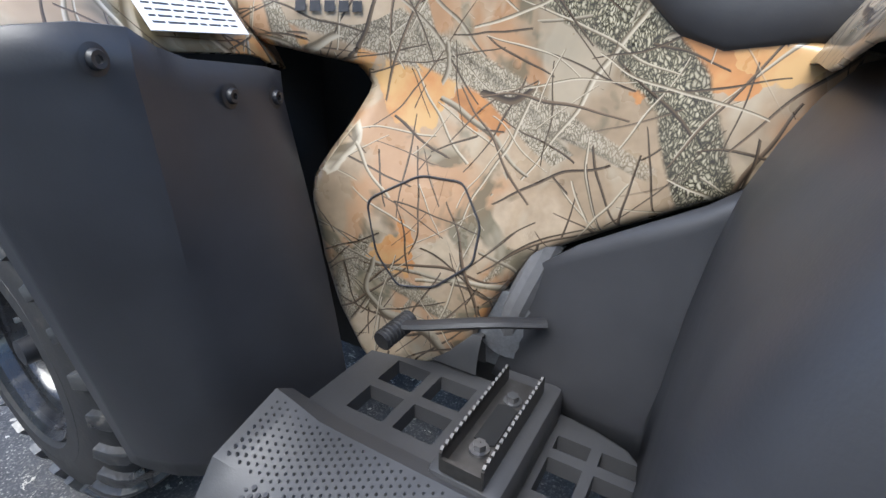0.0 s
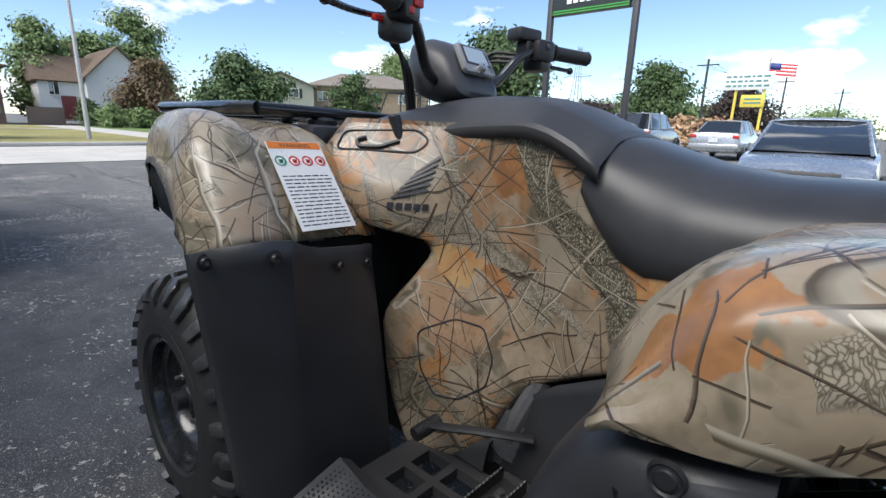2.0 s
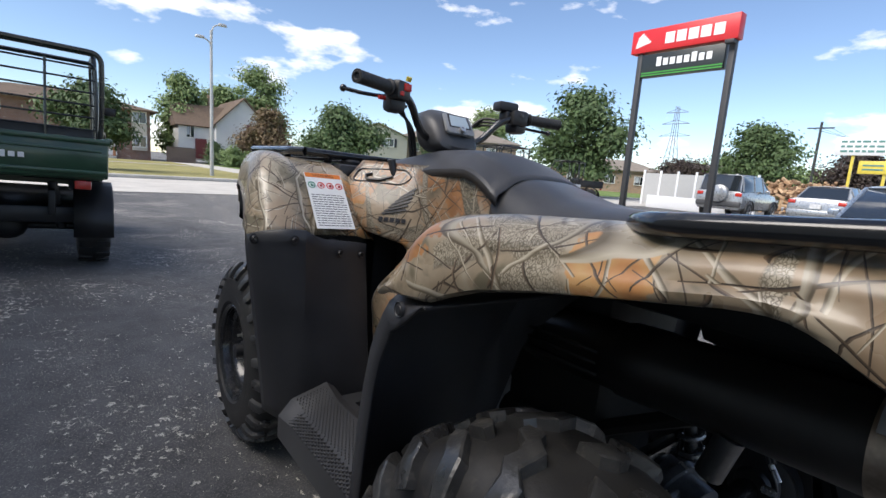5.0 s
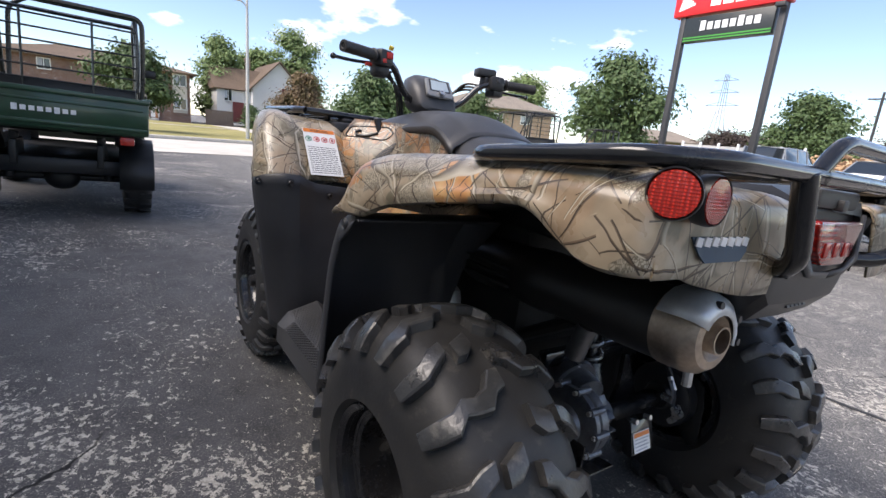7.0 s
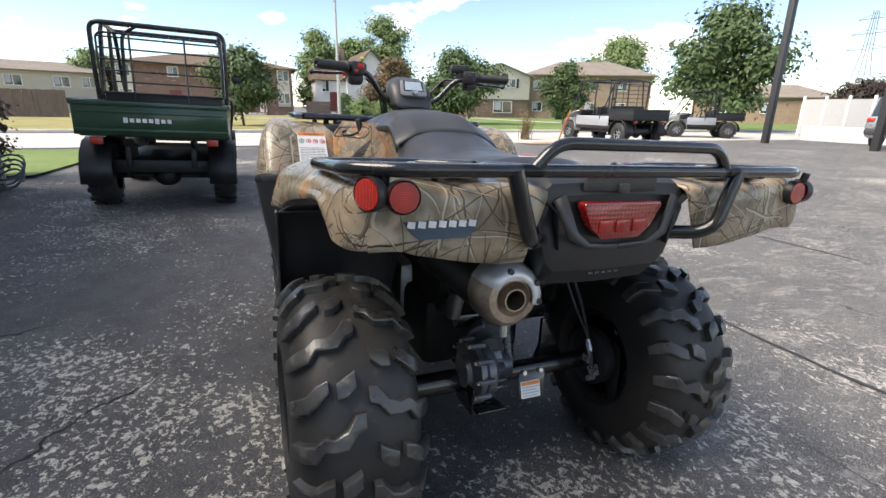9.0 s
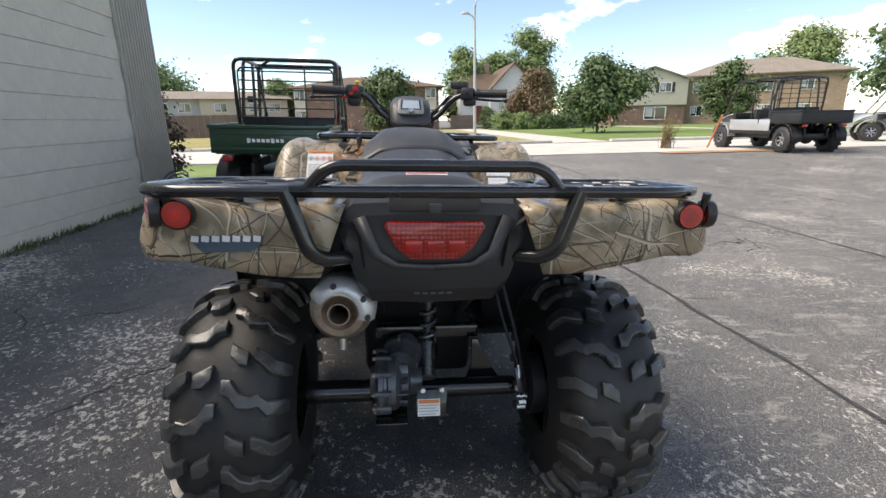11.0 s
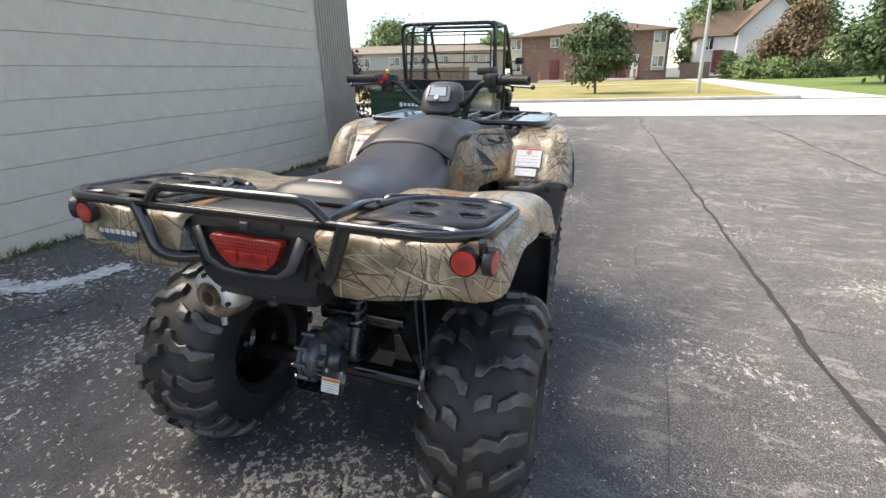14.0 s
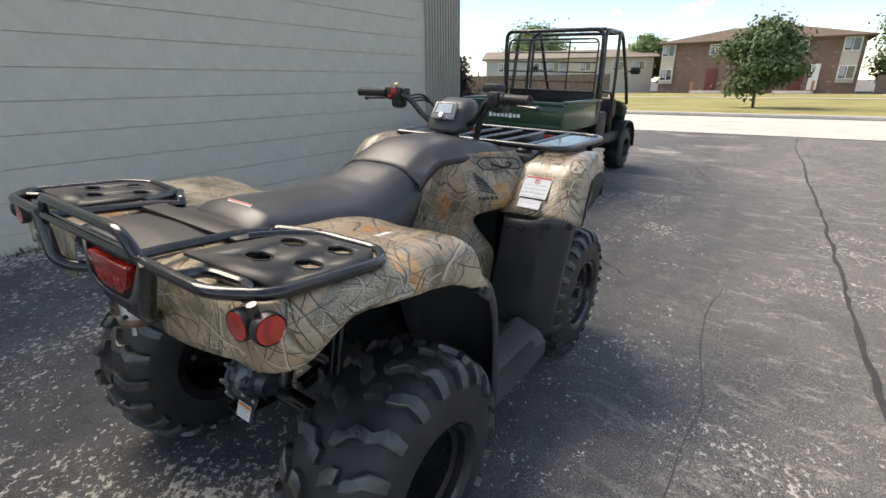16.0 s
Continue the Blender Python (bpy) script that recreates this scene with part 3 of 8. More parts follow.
box(bm, (WALL_X - 6.0, (WALL_Y0 + WALL_Y1) / 2, WALL_TOP + 0.05), (12.1, WALL_Y1 - WALL_Y0, 0.1))
tagged(part("roof_shop", bm, plain("roof_sheet", (0.3, 0.3, 0.3), 0.8), smooth=0), "unseen flat roof added over the block-walled shop", "roof", kind="structure")
# pleated metal corner
CORR = plain("ribbed_metal_paint", (0.36, 0.335, 0.29), 0.55, 0.1, var=0.12, scale=5)
bm = B()
pts = []
y = CORR_Y
while y < WALL_Y1:
    for dy, d in ((0.0, 0.0), (0.012, 0.028), (0.036, 0.028), (0.048, 0.0)):
        pts.append((WALL_X + 0.004 + d, y + dy))
    y += 0.064
pts.append((WALL_X + 0.004, WALL_Y1))
pts.append((WALL_X - 0.5, WALL_Y1 + 0.004))
BAND_Z = 2.55
loft(bm, [[(px, py, z) for px, py in pts] for z in (0.12, BAND_Z)])
tagged(part("corner_cladding", bm, CORR, smooth=0), "ribbed beige metal cladding at the wall's corner", "cladding", kind="structure")
bm = B()
loft(bm, [[(px + 0.006, py, z) for px, py in pts] for z in (BAND_Z - 0.004, WALL_TOP + 0.06)])
tagged(part("cladding_band", bm, plain("dark_brown_metal_paint", (0.045, 0.035, 0.03), 0.5, 0.1), smooth=0), "dark brown ribbed metal band above the beige cladding", "cladding", kind="structure")


# ---- the quad bike ----
TILT = 2.1
QUAD_M = pose(-0.012, 0, 0, 0, TILT, 0)
quad = thing("quad_bike", QUAD_M, "camouflage quad bike with black racks parked on asphalt", "quad bike")


def tyre_radius(s, w, R, rim):
    """Radius of the carcass at s across a tyre of half width w."""
    u = min(1.0, abs(s) / w)
    return rim + (R - rim) * (1 - u ** 4.2) ** 0.42


def build_tyre(w, R, rim, lug_h):
    bm = B()
    prof = []
    for i in range(31):
        a = math.pi * i / 30
        c = math.cos(a)
        s = math.copysign(abs(c) ** 0.62, c) * w
        prof.append((tyre_radius(s, w, R - lug_h, rim + 0.012), s))
    prof = [(rim - 0.012, w * 0.80)] + [(rim + 0.004, w * 0.90)] + prof + [(rim + 0.004, -w * 0.90), (rim - 0.012, -w * 0.80)]
    lathe(bm, prof, Matrix(), 56)
    return bm


def build_tread(w, R, rim, n_lug, lug_h):
    """Rubber lugs standing square on the carcass."""
    bm = B()
    R0 = R - lug_h

    def at(ang, s, h):
        e = 0.002
        a, b = min(abs(s) + e, w * 0.985), max(abs(s) - e, 0.0)
        dr = (tyre_radius(a, w, R0, rim + 0.012) - tyre_radius(b, w, R0, rim + 0.012)) / (a - b)
        ln = math.hypot(1.0, dr)
        r = tyre_radius(s, w, R0, rim + 0.012) + h / ln
        out = abs(s) - dr / ln * h
        return Vector((r * math.cos(ang), r * math.sin(ang), math.copysign(out, s)))

    def lug(path, width, h, a0, sg):
        rows = []
        n = len(path)
        for i, (s, da) in enumerate(path):
            wd = 0.78 * width[i] / R * 20 / n_lug
            end = i in (0, n - 1)
            rows.append([at(a0 + da / R + k * wd, sg * s, hh) for k, hh in ((-0.56, -0.006), (-0.47, h * 0.86), (-0.36, h * (0.93 if end else 1.0)), (0.36, h * (0.93 if end else 1.0)), (0.47, h * 0.86), (0.56, -0.006))])
        V = loft(bm, rows)
        bm.faces.new(V[0][::-1])
        bm.faces.new(V[-1])
    step = 2 * math.pi / n_lug
    for i in range(n_lug):
        for sg in (1, -1):
            a0 = (i + (0.5 if sg < 0 else 0)) * step
            if i % 2 == 0:
                lug([(w * 0.04, 0.036), (w * 0.17, 0.032), (w * 0.30, 0.006), (w * 0.46, 0.0), (w * 0.58, 0.004), (w * 0.68, -0.014), (w * 0.80, -0.016), (w * 0.91, -0.014)],
                    [0.044, 0.052, 0.050, 0.036, 0.038, 0.050, 0.050, 0.044], lug_h, a0, sg)
            else:
                lug([(w * 0.13, 0.020), (w * 0.26, 0.006), (w * 0.39, 0.0)], [0.044, 0.052, 0.042], lug_h, a0, sg)
                lug([(w * 0.49, 0.012), (w * 0.62, 0.0), (w * 0.73, -0.016), (w * 0.84, -0.018), (w * 0.92, -0.016)], [0.036, 0.050, 0.050, 0.050, 0.044], lug_h, a0, sg)
    return bm


def build_wheel(name, centre, sign, w, R, rim, n_lug, deep, lug_h):
    wheel = new(name)
    wheel.parent = quad
    wheel.matrix_local = Matrix.Translation(centre) @ pose(0, 0, 0, 0, 90 * sign, 0)
    part("tyre", build_tyre(w, R, rim, lug_h), RUBBER, wheel, "black off-road tyre carcass with brown dust")
    for sg in (1, -1):
        bm = B()
        ring = [(math.cos(6.2832 * k / 48) * (rim + 0.040), math.sin(6.2832 * k / 48) * (rim + 0.040), sg * w * 0.968) for k in range(48)]
        tube(bm, ring, 0.003, 5, closed=True, bend=0)
        part("bead_ring", bm, RUBBER, wheel)
    part("tread", build_tread(w, R, rim, n_lug, lug_h), TREAD, wheel, "worn grey-black knobbly tread blocks", 30)
    bm = B()
    o = w * 0.84
    d = o - deep
    prof = [(rim + 0.002, o), (rim + 0.007, o + 0.006), (rim + 0.001, o + 0.012), (rim - 0.010, o + 0.004), (rim - 0.014, o - 0.018), (rim - 0.028, o - 0.026),
            (rim - 0.030, d + 0.025), (rim - 0.044, d + 0.006), (0.082, d), (0.072, d + 0.012), (0.050, d + 0.014), (0.034, d + 0.010), (0.0, d + 0.010)]
    lathe(bm, prof, Matrix(), 48)
    lathe(bm, [(rim - 0.02, o - 0.02), (rim - 0.02, -o), (rim + 0.005, -o)], Matrix(), 40)
    part("rim", bm, RIM, wheel, "deep black painted steel rim")
    bm = B()
    lathe(bm, [(0.034, d + 0.008), (0.034, d + 0.030), (0.030, d + 0.038), (0.024, d + 0.040), (0.022, d + 0.062), (0.0, d + 0.066)], Matrix(), 20)
    part("hub_cap", bm, BLACK, wheel, "black plastic hub cap")
    for k in range(4):
        a = math.pi / 4 + k * math.pi / 2
        x, y = 0.056 * math.cos(a), 0.056 * math.sin(a)
        bm = B()
        cyl(bm, (x, y, d + 0.010), (x, y, d + 0.030), 0.0105, 0.0095, 6)
        cyl(bm, (x, y, d + 0.028), (x, y, d + 0.044), 0.005, seg=10)
        part("wheel_nut", bm, STEEL, wheel)
    return wheel


for sx in (-1, 1):
    build_wheel("rear_wheel", (-0.458 if sx < 0 else 0.464, 0.0, 0.298), sx, 0.138, 0.317, 0.146, 20, 0.13, 0.018)
    build_wheel("front_wheel", (-0.424 if sx < 0 else 0.398, 1.262, 0.292), sx, 0.104, 0.304, 0.156, 24, 0.060, 0.013)


def mirror_pts(rows, sx):
    return [[(p[0] * sx, p[1], p[2]) for p in row] for row in rows]


# shape of the camouflage side panels
CTRL = [(0.81, 0.80, .273), (0.76, 0.86, .209), (0.5, 0.656, .189), (0.72, 0.563, .262), (0.46, 0.88, .176), (0.6, 0.955, .160), (0.8, 0.95, .178), (0.26, 0.75, .205), (0.35, 0.65, .212),
        (0.55, 0.5, .215), (0.65, 0.35, .235), (0.78, 0.33, .262), (0.82, 0.5, .272), (0.93, 0.86, .315), (0.76, 0.72, .225), (0.6, 0.8, .168), (0.6, 0.7, .178), (0.66, 0.62, .21), (0.9, 0.76, .33), (0.45, 0.76, .178), (0.7, 0.93, .168)]
CY = np.array([c[:2] for c in CTRL])
CX = np.array([c[2] for c in CTRL])


def tps(r):
    return np.where(r > 1e-9, r * r * np.log(np.maximum(r, 1e-9)), 0.0)


KM = tps(np.linalg.norm(CY[:, None] - CY[None], axis=2)) + np.eye(len(CY)) * 1e-4
PM = np.hstack([np.ones((len(CY), 1)), CY])
WTS = np.linalg.solve(np.block([[KM, PM], [PM.T, np.zeros((3, 3))]]), np.concatenate([CX, np.zeros(3)]))


def panel_x(y, z):
    r = np.linalg.norm(CY - np.array([y, z]), axis=1)
    return float(tps(r) @ WTS[:-3] + WTS[-3] + WTS[-2] * y + WTS[-1] * z)


# rear mudguards in camouflage plastic: sections across, from the rack outwards
REAR_TOP = curve_of([-0.40, -0.36, -0.30, -0.2, -0.1, 0.1, 0.16, 0.2, 0.23, 0.26, 0.285, 0.30], [0.888, 0.898, 0.902, 0.899, 0.893, 0.880, 0.872, 0.862, 0.845, 0.815, 0.772, 0.738])
REAR_LIP = curve_of([-0.40, -0.33, -0.305, -0.27, -0.245, -0.22, -0.19, -0.1, 0.0, 0.08, 0.12, 0.16, 0.3], [0.796, 0.794, 0.800, 0.820, 0.836, 0.844, 0.843, 0.828, 0.810, 0.792, 0.776, 0.758, 0.754])
REAR_OUT = curve_of([-0.40, -0.37, -0.32, -0.2, 0.0, 0.1, 0.2, 0.3], [0.488, 0.512, 0.528, 0.536, 0.545, 0.560, 0.578, 0.582])


def rear_fender_rows(drop=0.0, shrink=0.0):
    rows = []
    for y in span_list(-0.334, 0.292, 46):
        top, lip, out = REAR_TOP(y) - drop, REAR_LIP(y), REAR_OUT(y) - shrink
        row = []
        for u in span_list(0, 1, 9):
            x = 0.16 + (out - 0.075 - 0.16) * u
            dip = 0.012 * math.exp(-((x - 0.33) / 0.07) ** 2)
            row.append((x, y, top - 0.018 * (1 - u) ** 2 - dip))
        dr = min(0.046, max(0.008, (top - lip) * 0.75))
        for k in range(1, 9):
            a = math.pi / 2 * k / 8
            row.append((out - 0.075 + 0.070 * math.sin(a), y, top - dr * (1 - math.cos(a))))
        z0 = top - dr
        for u in (0.25, 0.5, 0.75, 0.93, 1.0):
            bulge = 0.006 * math.sin(math.pi * u) - (0.006 if u == 1.0 else 0)
            row.append((out - 0.005 + bulge + 0.004 * u, y, z0 + (min(lip, z0 - 0.004) - z0) * u))
        row = [(x, y - 0.036 * smooth01((x - 0.44) / 0.13) * smooth01((y - 0.15) / 0.14), max(z, 0.712 + 0.036 * smooth01((x - 0.43) / 0.14)) if y > 0.1 else z) for x, y, z in row]
        rows.append(row)
    # rear wall turning down
    y0 = rows[0]
    back = []
    turn = [(0.040 * (1 - math.cos(a)), -0.036 * math.sin(a), f) for a, f in ((0.3, 0.0), (0.65, 0.015), (1.0, 0.05), (1.3, 0.13), (1.57, 0.30))]
    for inset, dy, f in turn + [(0.041, -0.0375, 0.55), (0.042, -0.0385, 0.80), (0.043, -0.0390, 1.0)]:
        row = []
        for x, y, z in y0:
            low = 0.757 + 0.034 * smooth01((abs(x) - 0.24) / 0.26)
            k = smooth01((x - 0.40) / 0.10)
            row.append((max(x - inset * k, 0.165 + 0.045 * f), y + dy, z + (min(low, z) - z) * f))
        back.insert(0, row)
    return back + rows


for sx in (-1, 1):
    bm = B()
    rows = mirror_pts(rear_fender_rows(), sx)
    if sx > 0:
        rows = [[(x + 0.024 * smooth01((x - 0.40) / 0.09) * (1 - smooth01((y + 0.10) / 0.25)), y, z) for x, y, z in row] for row in rows]
    # the nose ends rounder on the brake side
    if sx > 0:
        rows = [[(x, y - 0.050 * smooth01((y - 0.13) / 0.13) * smooth01((x - 0.33) / 0.12), z) for x, y, z in row] for row in rows]
    loft(bm, rows)
    part("rear_fender", bm, CAMO, quad, "glossy woodland camouflage rear mudguard", 45, 0.004, 1.0)
    bm = B()
    rows = []
    for y in span_list(-0.37, 0.19, 24):
        top, lip, out = REAR_TOP(y) - 0.024, REAR_LIP(y) + 0.004, REAR_OUT(y) - 0.010
        top = max(top, lip + 0.006)
        rows.append([(sx * x, y, z) for x, z in ((0.13, top - 0.10), (0.14, top - 0.03), (0.18, top), (0.35, top), (out - 0.07, top), (out - 0.02, max(lip + 0.004, top - 0.03)), (out, lip))])
    loft(bm, rows)
    part("wheel_arch_liner", bm, DARK, quad, "matt black inner wheel arch", 50, 0.003)
    # splash guard before the rear wheel: a wall beside the engine that turns outwards
    bm = B()
    prof = [(0.155, 0.751), (0.200, 0.752), (0.238, 0.751), (0.262, 0.744), (0.281, 0.720), (0.300, 0.685), (0.316, 0.645), (0.328, 0.59), (0.338, 0.52), (0.346, 0.43), (0.352, 0.325)]
    N = len(prof)
    cols = []
    for (yt, zt), (xb, yb) in zip(((0.514, 0.508), (0.465, 0.546), (0.41, 0.578), (0.345, 0.615), (0.285, 0.662)), ((0.198, 0.567), (0.212, 0.52), (0.224, 0.46), (0.234, 0.405), (0.246, 0.370))):
        xt = panel_x(yt, zt) - 0.004
        cols.append([(xt + (xb - xt) * v, yt + (yb - yt) * v ** 1.2, zt + (0.325 - zt) * v) for v in span_list(0, 1, N - 1)])
    cols.append([(0.225 + 0.035 * v, y + 0.004, z) for (y, z), v in zip(prof, span_list(0, 1, N - 1))])
    for x in (0.29, 0.33, 0.38, 0.44, 0.50, 0.535):
        cols.append([(x, y, z) for y, z in prof])
    for x, d in ((0.556, 0.005), (0.570, 0.014), (0.578, 0.026), (0.581, 0.042), (0.581, 0.058)):
        col = []
        for i, (y, z) in enumerate(prof):
            (ya, za), (yb, zb) = prof[max(0, i - 1)], prof[min(N - 1, i + 1)]
            ln = math.hypot(yb - ya, zb - za)
            k = d * (0.0, 0.68, 1.0)[min(i, 2)]
            col.append((x - 0.010 * i / N, y + (zb - za) / ln * k, z - (yb - ya) / ln * k))
        cols.append(col)
    loft(bm, [[(sx * p[0], p[1], p[2]) for p in col] for col in cols])
    part("rear_splash_guard", bm, GUARD, quad, "grained black plastic splash guard", 50, 0.006)
    bm = B()
    lathe(bm, [(0.0, 0.0015), (0.006, 0.0015), (0.007, 0.0), (0.009, -0.0005), (0.0105, 0.001), (0.012, -0.003)], Matrix.Translation((sx * 0.5815, 0.206, 0.734)) @ pose(0, 0, 0, 0, 90 * sx, 0), 24)
    part("plug", bm, BLACK, quad, "round black plastic rivet plug")

# tail cowl between the mudguards
bm = B()
rows = []
for y, zt, zb, wt, wb in ((-0.370, 0.872, 0.800, 0.150, 0.140), (-0.378, 0.868, 0.772, 0.165, 0.150), (-0.372, 0.890, 0.725, 0.178, 0.148), (-0.345, 0.902, 0.690, 0.182, 0.140), (-0.30, 0.900, 0.672, 0.180, 0.130), (-0.15, 0.885, 0.68, 0.175, 0.125), (-0.02, 0.870, 0.70, 0.17, 0.12)):
    row = []
    for x, z in ((-wb * 0.86, zb), (-wb, zb + 0.02), (-wt, zt - 0.05), (-wt * 0.94, zt - 0.014), (-wt * 0.84, zt), (0, zt + 0.006), (wt * 0.84, zt), (wt * 0.94, zt - 0.014), (wt, zt - 0.05), (wb, zb + 0.02), (wb * 0.86, zb), (0, zb - 0.004)):
        row.append((x, y, z))
    rows.append(row)
loft(bm, rows, closed=True, cap=True)
part("tail_cowl", bm, BLACK, quad, "satin black plastic tail cowl", 30)
bm = B()
for sx in (-1, 1):
    loft(bm, [[(sx * 0.150, -0.382, 0.862), (sx * 0.128, -0.386, 0.872)], [(sx * 0.118, -0.394, 0.795), (sx * 0.100, -0.396, 0.805)], [(sx * 0.075, -0.392, 0.772), (sx * 0.068, -0.394, 0.782)], [(0, -0.392, 0.768), (0, -0.394, 0.778)]])
part("cowl_ridge", bm, COVER, quad, "raised satin ridge framing the tail light", 40, 0.006, 0)
bm = B()
prism(bm, [(-0.094, 0.853), (-0.088, 0.860), (0.088, 0.860), (0.094, 0.853), (0.072, 0.812), (0.046, 0.790), (-0.046, 0.790), (-0.072, 0.812)], 0.024, Matrix.Translation((0, -0.374, 0)) @ pose(0, 0, 0, 90, 0, 0), 0.003)
tl = part("tail_light", bm, TAIL_LENS, quad, "red six-sided tail light lens")
bm = B()
for x in (-0.04, 0.0, 0.04):
    box(bm, (x, -0.399, 0.815), (0.032, 0.004, 0.024), bevel=0.002)
part("light_cell", bm, plain("deep_red_cell", (0.36, 0.014, 0.01), 0.15, 0.0, 0.4), tl, "red inner reflector cells")
bm = B()
box(bm, (0, -0.380, 0.892), (0.17, 0.012, 0.030), bevel=0.006)
box(bm, (0, -0.388, 0.884), (0.022, 0.014, 0.018), bevel=0.003)
part("cowl_latch", bm, COVER, quad, "small latch over the tail light", 35)
bm = B()
for i in range(5):
    box(bm, (-0.032 + 0.016 * i, -0.364, 0.716), (0.011, 0.004, 0.012), rot=(-18, 0, 0))
part("maker_emblem", bm, INK, quad, "small dark raised emblem bars")

for ob in [o for o in quad.children if o.name.split(".")[0] in ("tail_cowl", "cowl_ridge", "tail_light", "cowl_latch", "maker_emblem")]:
    ob.location.y = 0.018

# round reflectors, two at each rear corner
for sx in (-1, 1):
    for c, rot in (((-0.439, -0.392, 0.878) if sx < 0 else (0.486, -0.384, 0.872), (90, 0, 0)), ((-0.488, -0.378, 0.881) if sx < 0 else (0.534, -0.366, 0.873), (90, 0, (58 if sx < 0 else 84) * sx))):
        bm = B()
        lathe(bm, [(0.0262, -0.012), (0.0272, 0.0), (0.0255, 0.006), (0.0243, 0.002)], Matrix.Translation(c) @ pose(0, 0, 0, *rot), 32)
        r = part("reflector", bm, BLACK, quad, "round red reflector in a black ring")
        bm = B()
        lathe(bm, [(0.0247, 0.001), (0.0232, 0.006), (0.0, 0.0075)], Matrix.Translation(c) @ pose(0, 0, 0, *rot), 32)
        part("lens", bm, RED_LENS, r, "red faceted lens")
    bm = B()
    x0 = 0.464 if sx < 0 else 0.518
    tube(bm, [(sx * x0, -0.380, 0.915), (sx * x0, -0.372, 0.88), (sx * x0, -0.365, 0.86)], 0.008, 8)
    part("reflector_bracket", bm, STEEL_BLACK, quad)
# model badge on the rear of the left mudguard
bm = B()
m = Matrix.Translation((-0.367, -0.3775, 0.827)) @ pose(0, 0, 0, 78, 0, 0)
prism(bm, [(-0.066, 0.010), (0.062, 0.010), (0.056, -0.008), (0.040, -0.019), (-0.040, -0.019), (-0.052, -0.010)], 0.002, m)
bd = part("model_badge", bm, BADGE, quad, "blue-grey badge with silver bars")
for i in range(7):
    bm = B()
    box(bm, (-0.367 - 0.054 + 0.0175 * i, -0.3795, 0.832), (0.0125, 0.002, 0.0105), rot=(0, 8, 0), bevel=0.0)
    part("badge_bar", bm, SILVER_INK, bd, "silver bar in place of a letter")

# seat
SEAT_TOP = curve_of([-0.14, -0.12, -0.08, 0.0, 0.12, 0.24, 0.32, 0.38, 0.43, 0.47, 0.52], [0.860, 0.893, 0.914, 0.910, 0.902, 0.901, 0.911, 0.928, 0.943, 0.951, 0.953])
SEAT_LOW = curve_of([-0.14, 0.0, 0.1, 0.2, 0.3, 0.36, 0.40, 0.44, 0.49, 0.52], [0.83, 0.815, 0.795, 0.772, 0.752, 0.745, 0.762, 0.80, 0.86, 0.905])
SEAT_HALF = curve_of([-0.14, -0.1, 0.0, 0.2, 0.32, 0.40, 0.46, 0.52], [0.14, 0.165, 0.185, 0.205, 0.205, 0.195, 0.18, 0.158])
bm = B()
rows = []
for y in span_list(-0.14, 0.52, 33):
    t, l, h = SEAT_TOP(y), SEAT_LOW(y), SEAT_HALF(y)
    row = []
    for k in range(25):
        a = math.pi * k / 24
        c, s_ = math.cos(a), math.sin(a)
        x = math.copysign(abs(c) ** 0.66, c) * h
        row.append((x, y, l + 0.012 + (t - l - 0.012) * s_ ** 0.80))
    row = [(h * 0.93, y, l)] + row + [(-h * 0.93, y, l)]
    rows.append(row)
loft(bm, rows, closed=True, cap=True)
part("seat", bm, SEAT, quad, "black grained vinyl seat", 60)
# tank cover
bm = B()
CT = curve_of([0.44, 0.47, 0.52, 0.56, 0.61, 0.72, 0.78, 0.85, 0.95, 1.03], [0.936, 0.950, 0.974, 0.990, 1.003, 1.008, 1.006, 0.996, 0.978, 0.960])
CL = curve_of([0.44, 0.47, 0.50, 0.54, 0.58, 0.62, 0.72, 0.81, 0.93, 1.03], [0.888, 0.907, 0.925, 0.942, 0.953, 0.954, 0.949, 0.936, 0.926, 0.920])
CH = curve_of([0.47, 0.56, 0.68, 0.8, 0.92, 1.03], [0.186, 0.176, 0.168, 0.174, 0.194, 0.214])
rows = []
for y in span_list(0.448, 1.03, 25):
    t, l, h = CT(y), CL(y), CH(y)
    rows.append([(x * h, y, z) for x, z in ((-1.0, l - 0.02), (-1.0, l), (-0.97, l + 0.008), (-0.76, t - 0.016), (-0.68, t - 0.006), (-0.58, t), (-0.3, t + 0.007), (0, t + 0.009), (0.3, t + 0.007), (0.58, t), (0.68, t - 0.006), (0.76, t - 0.016), (0.97, l + 0.008), (1.0, l), (1.0, l - 0.02))])
loft(bm, rows)
part("tank_cover", bm, COVER, quad, "charcoal grained plastic tank cover", 28, 0.004)

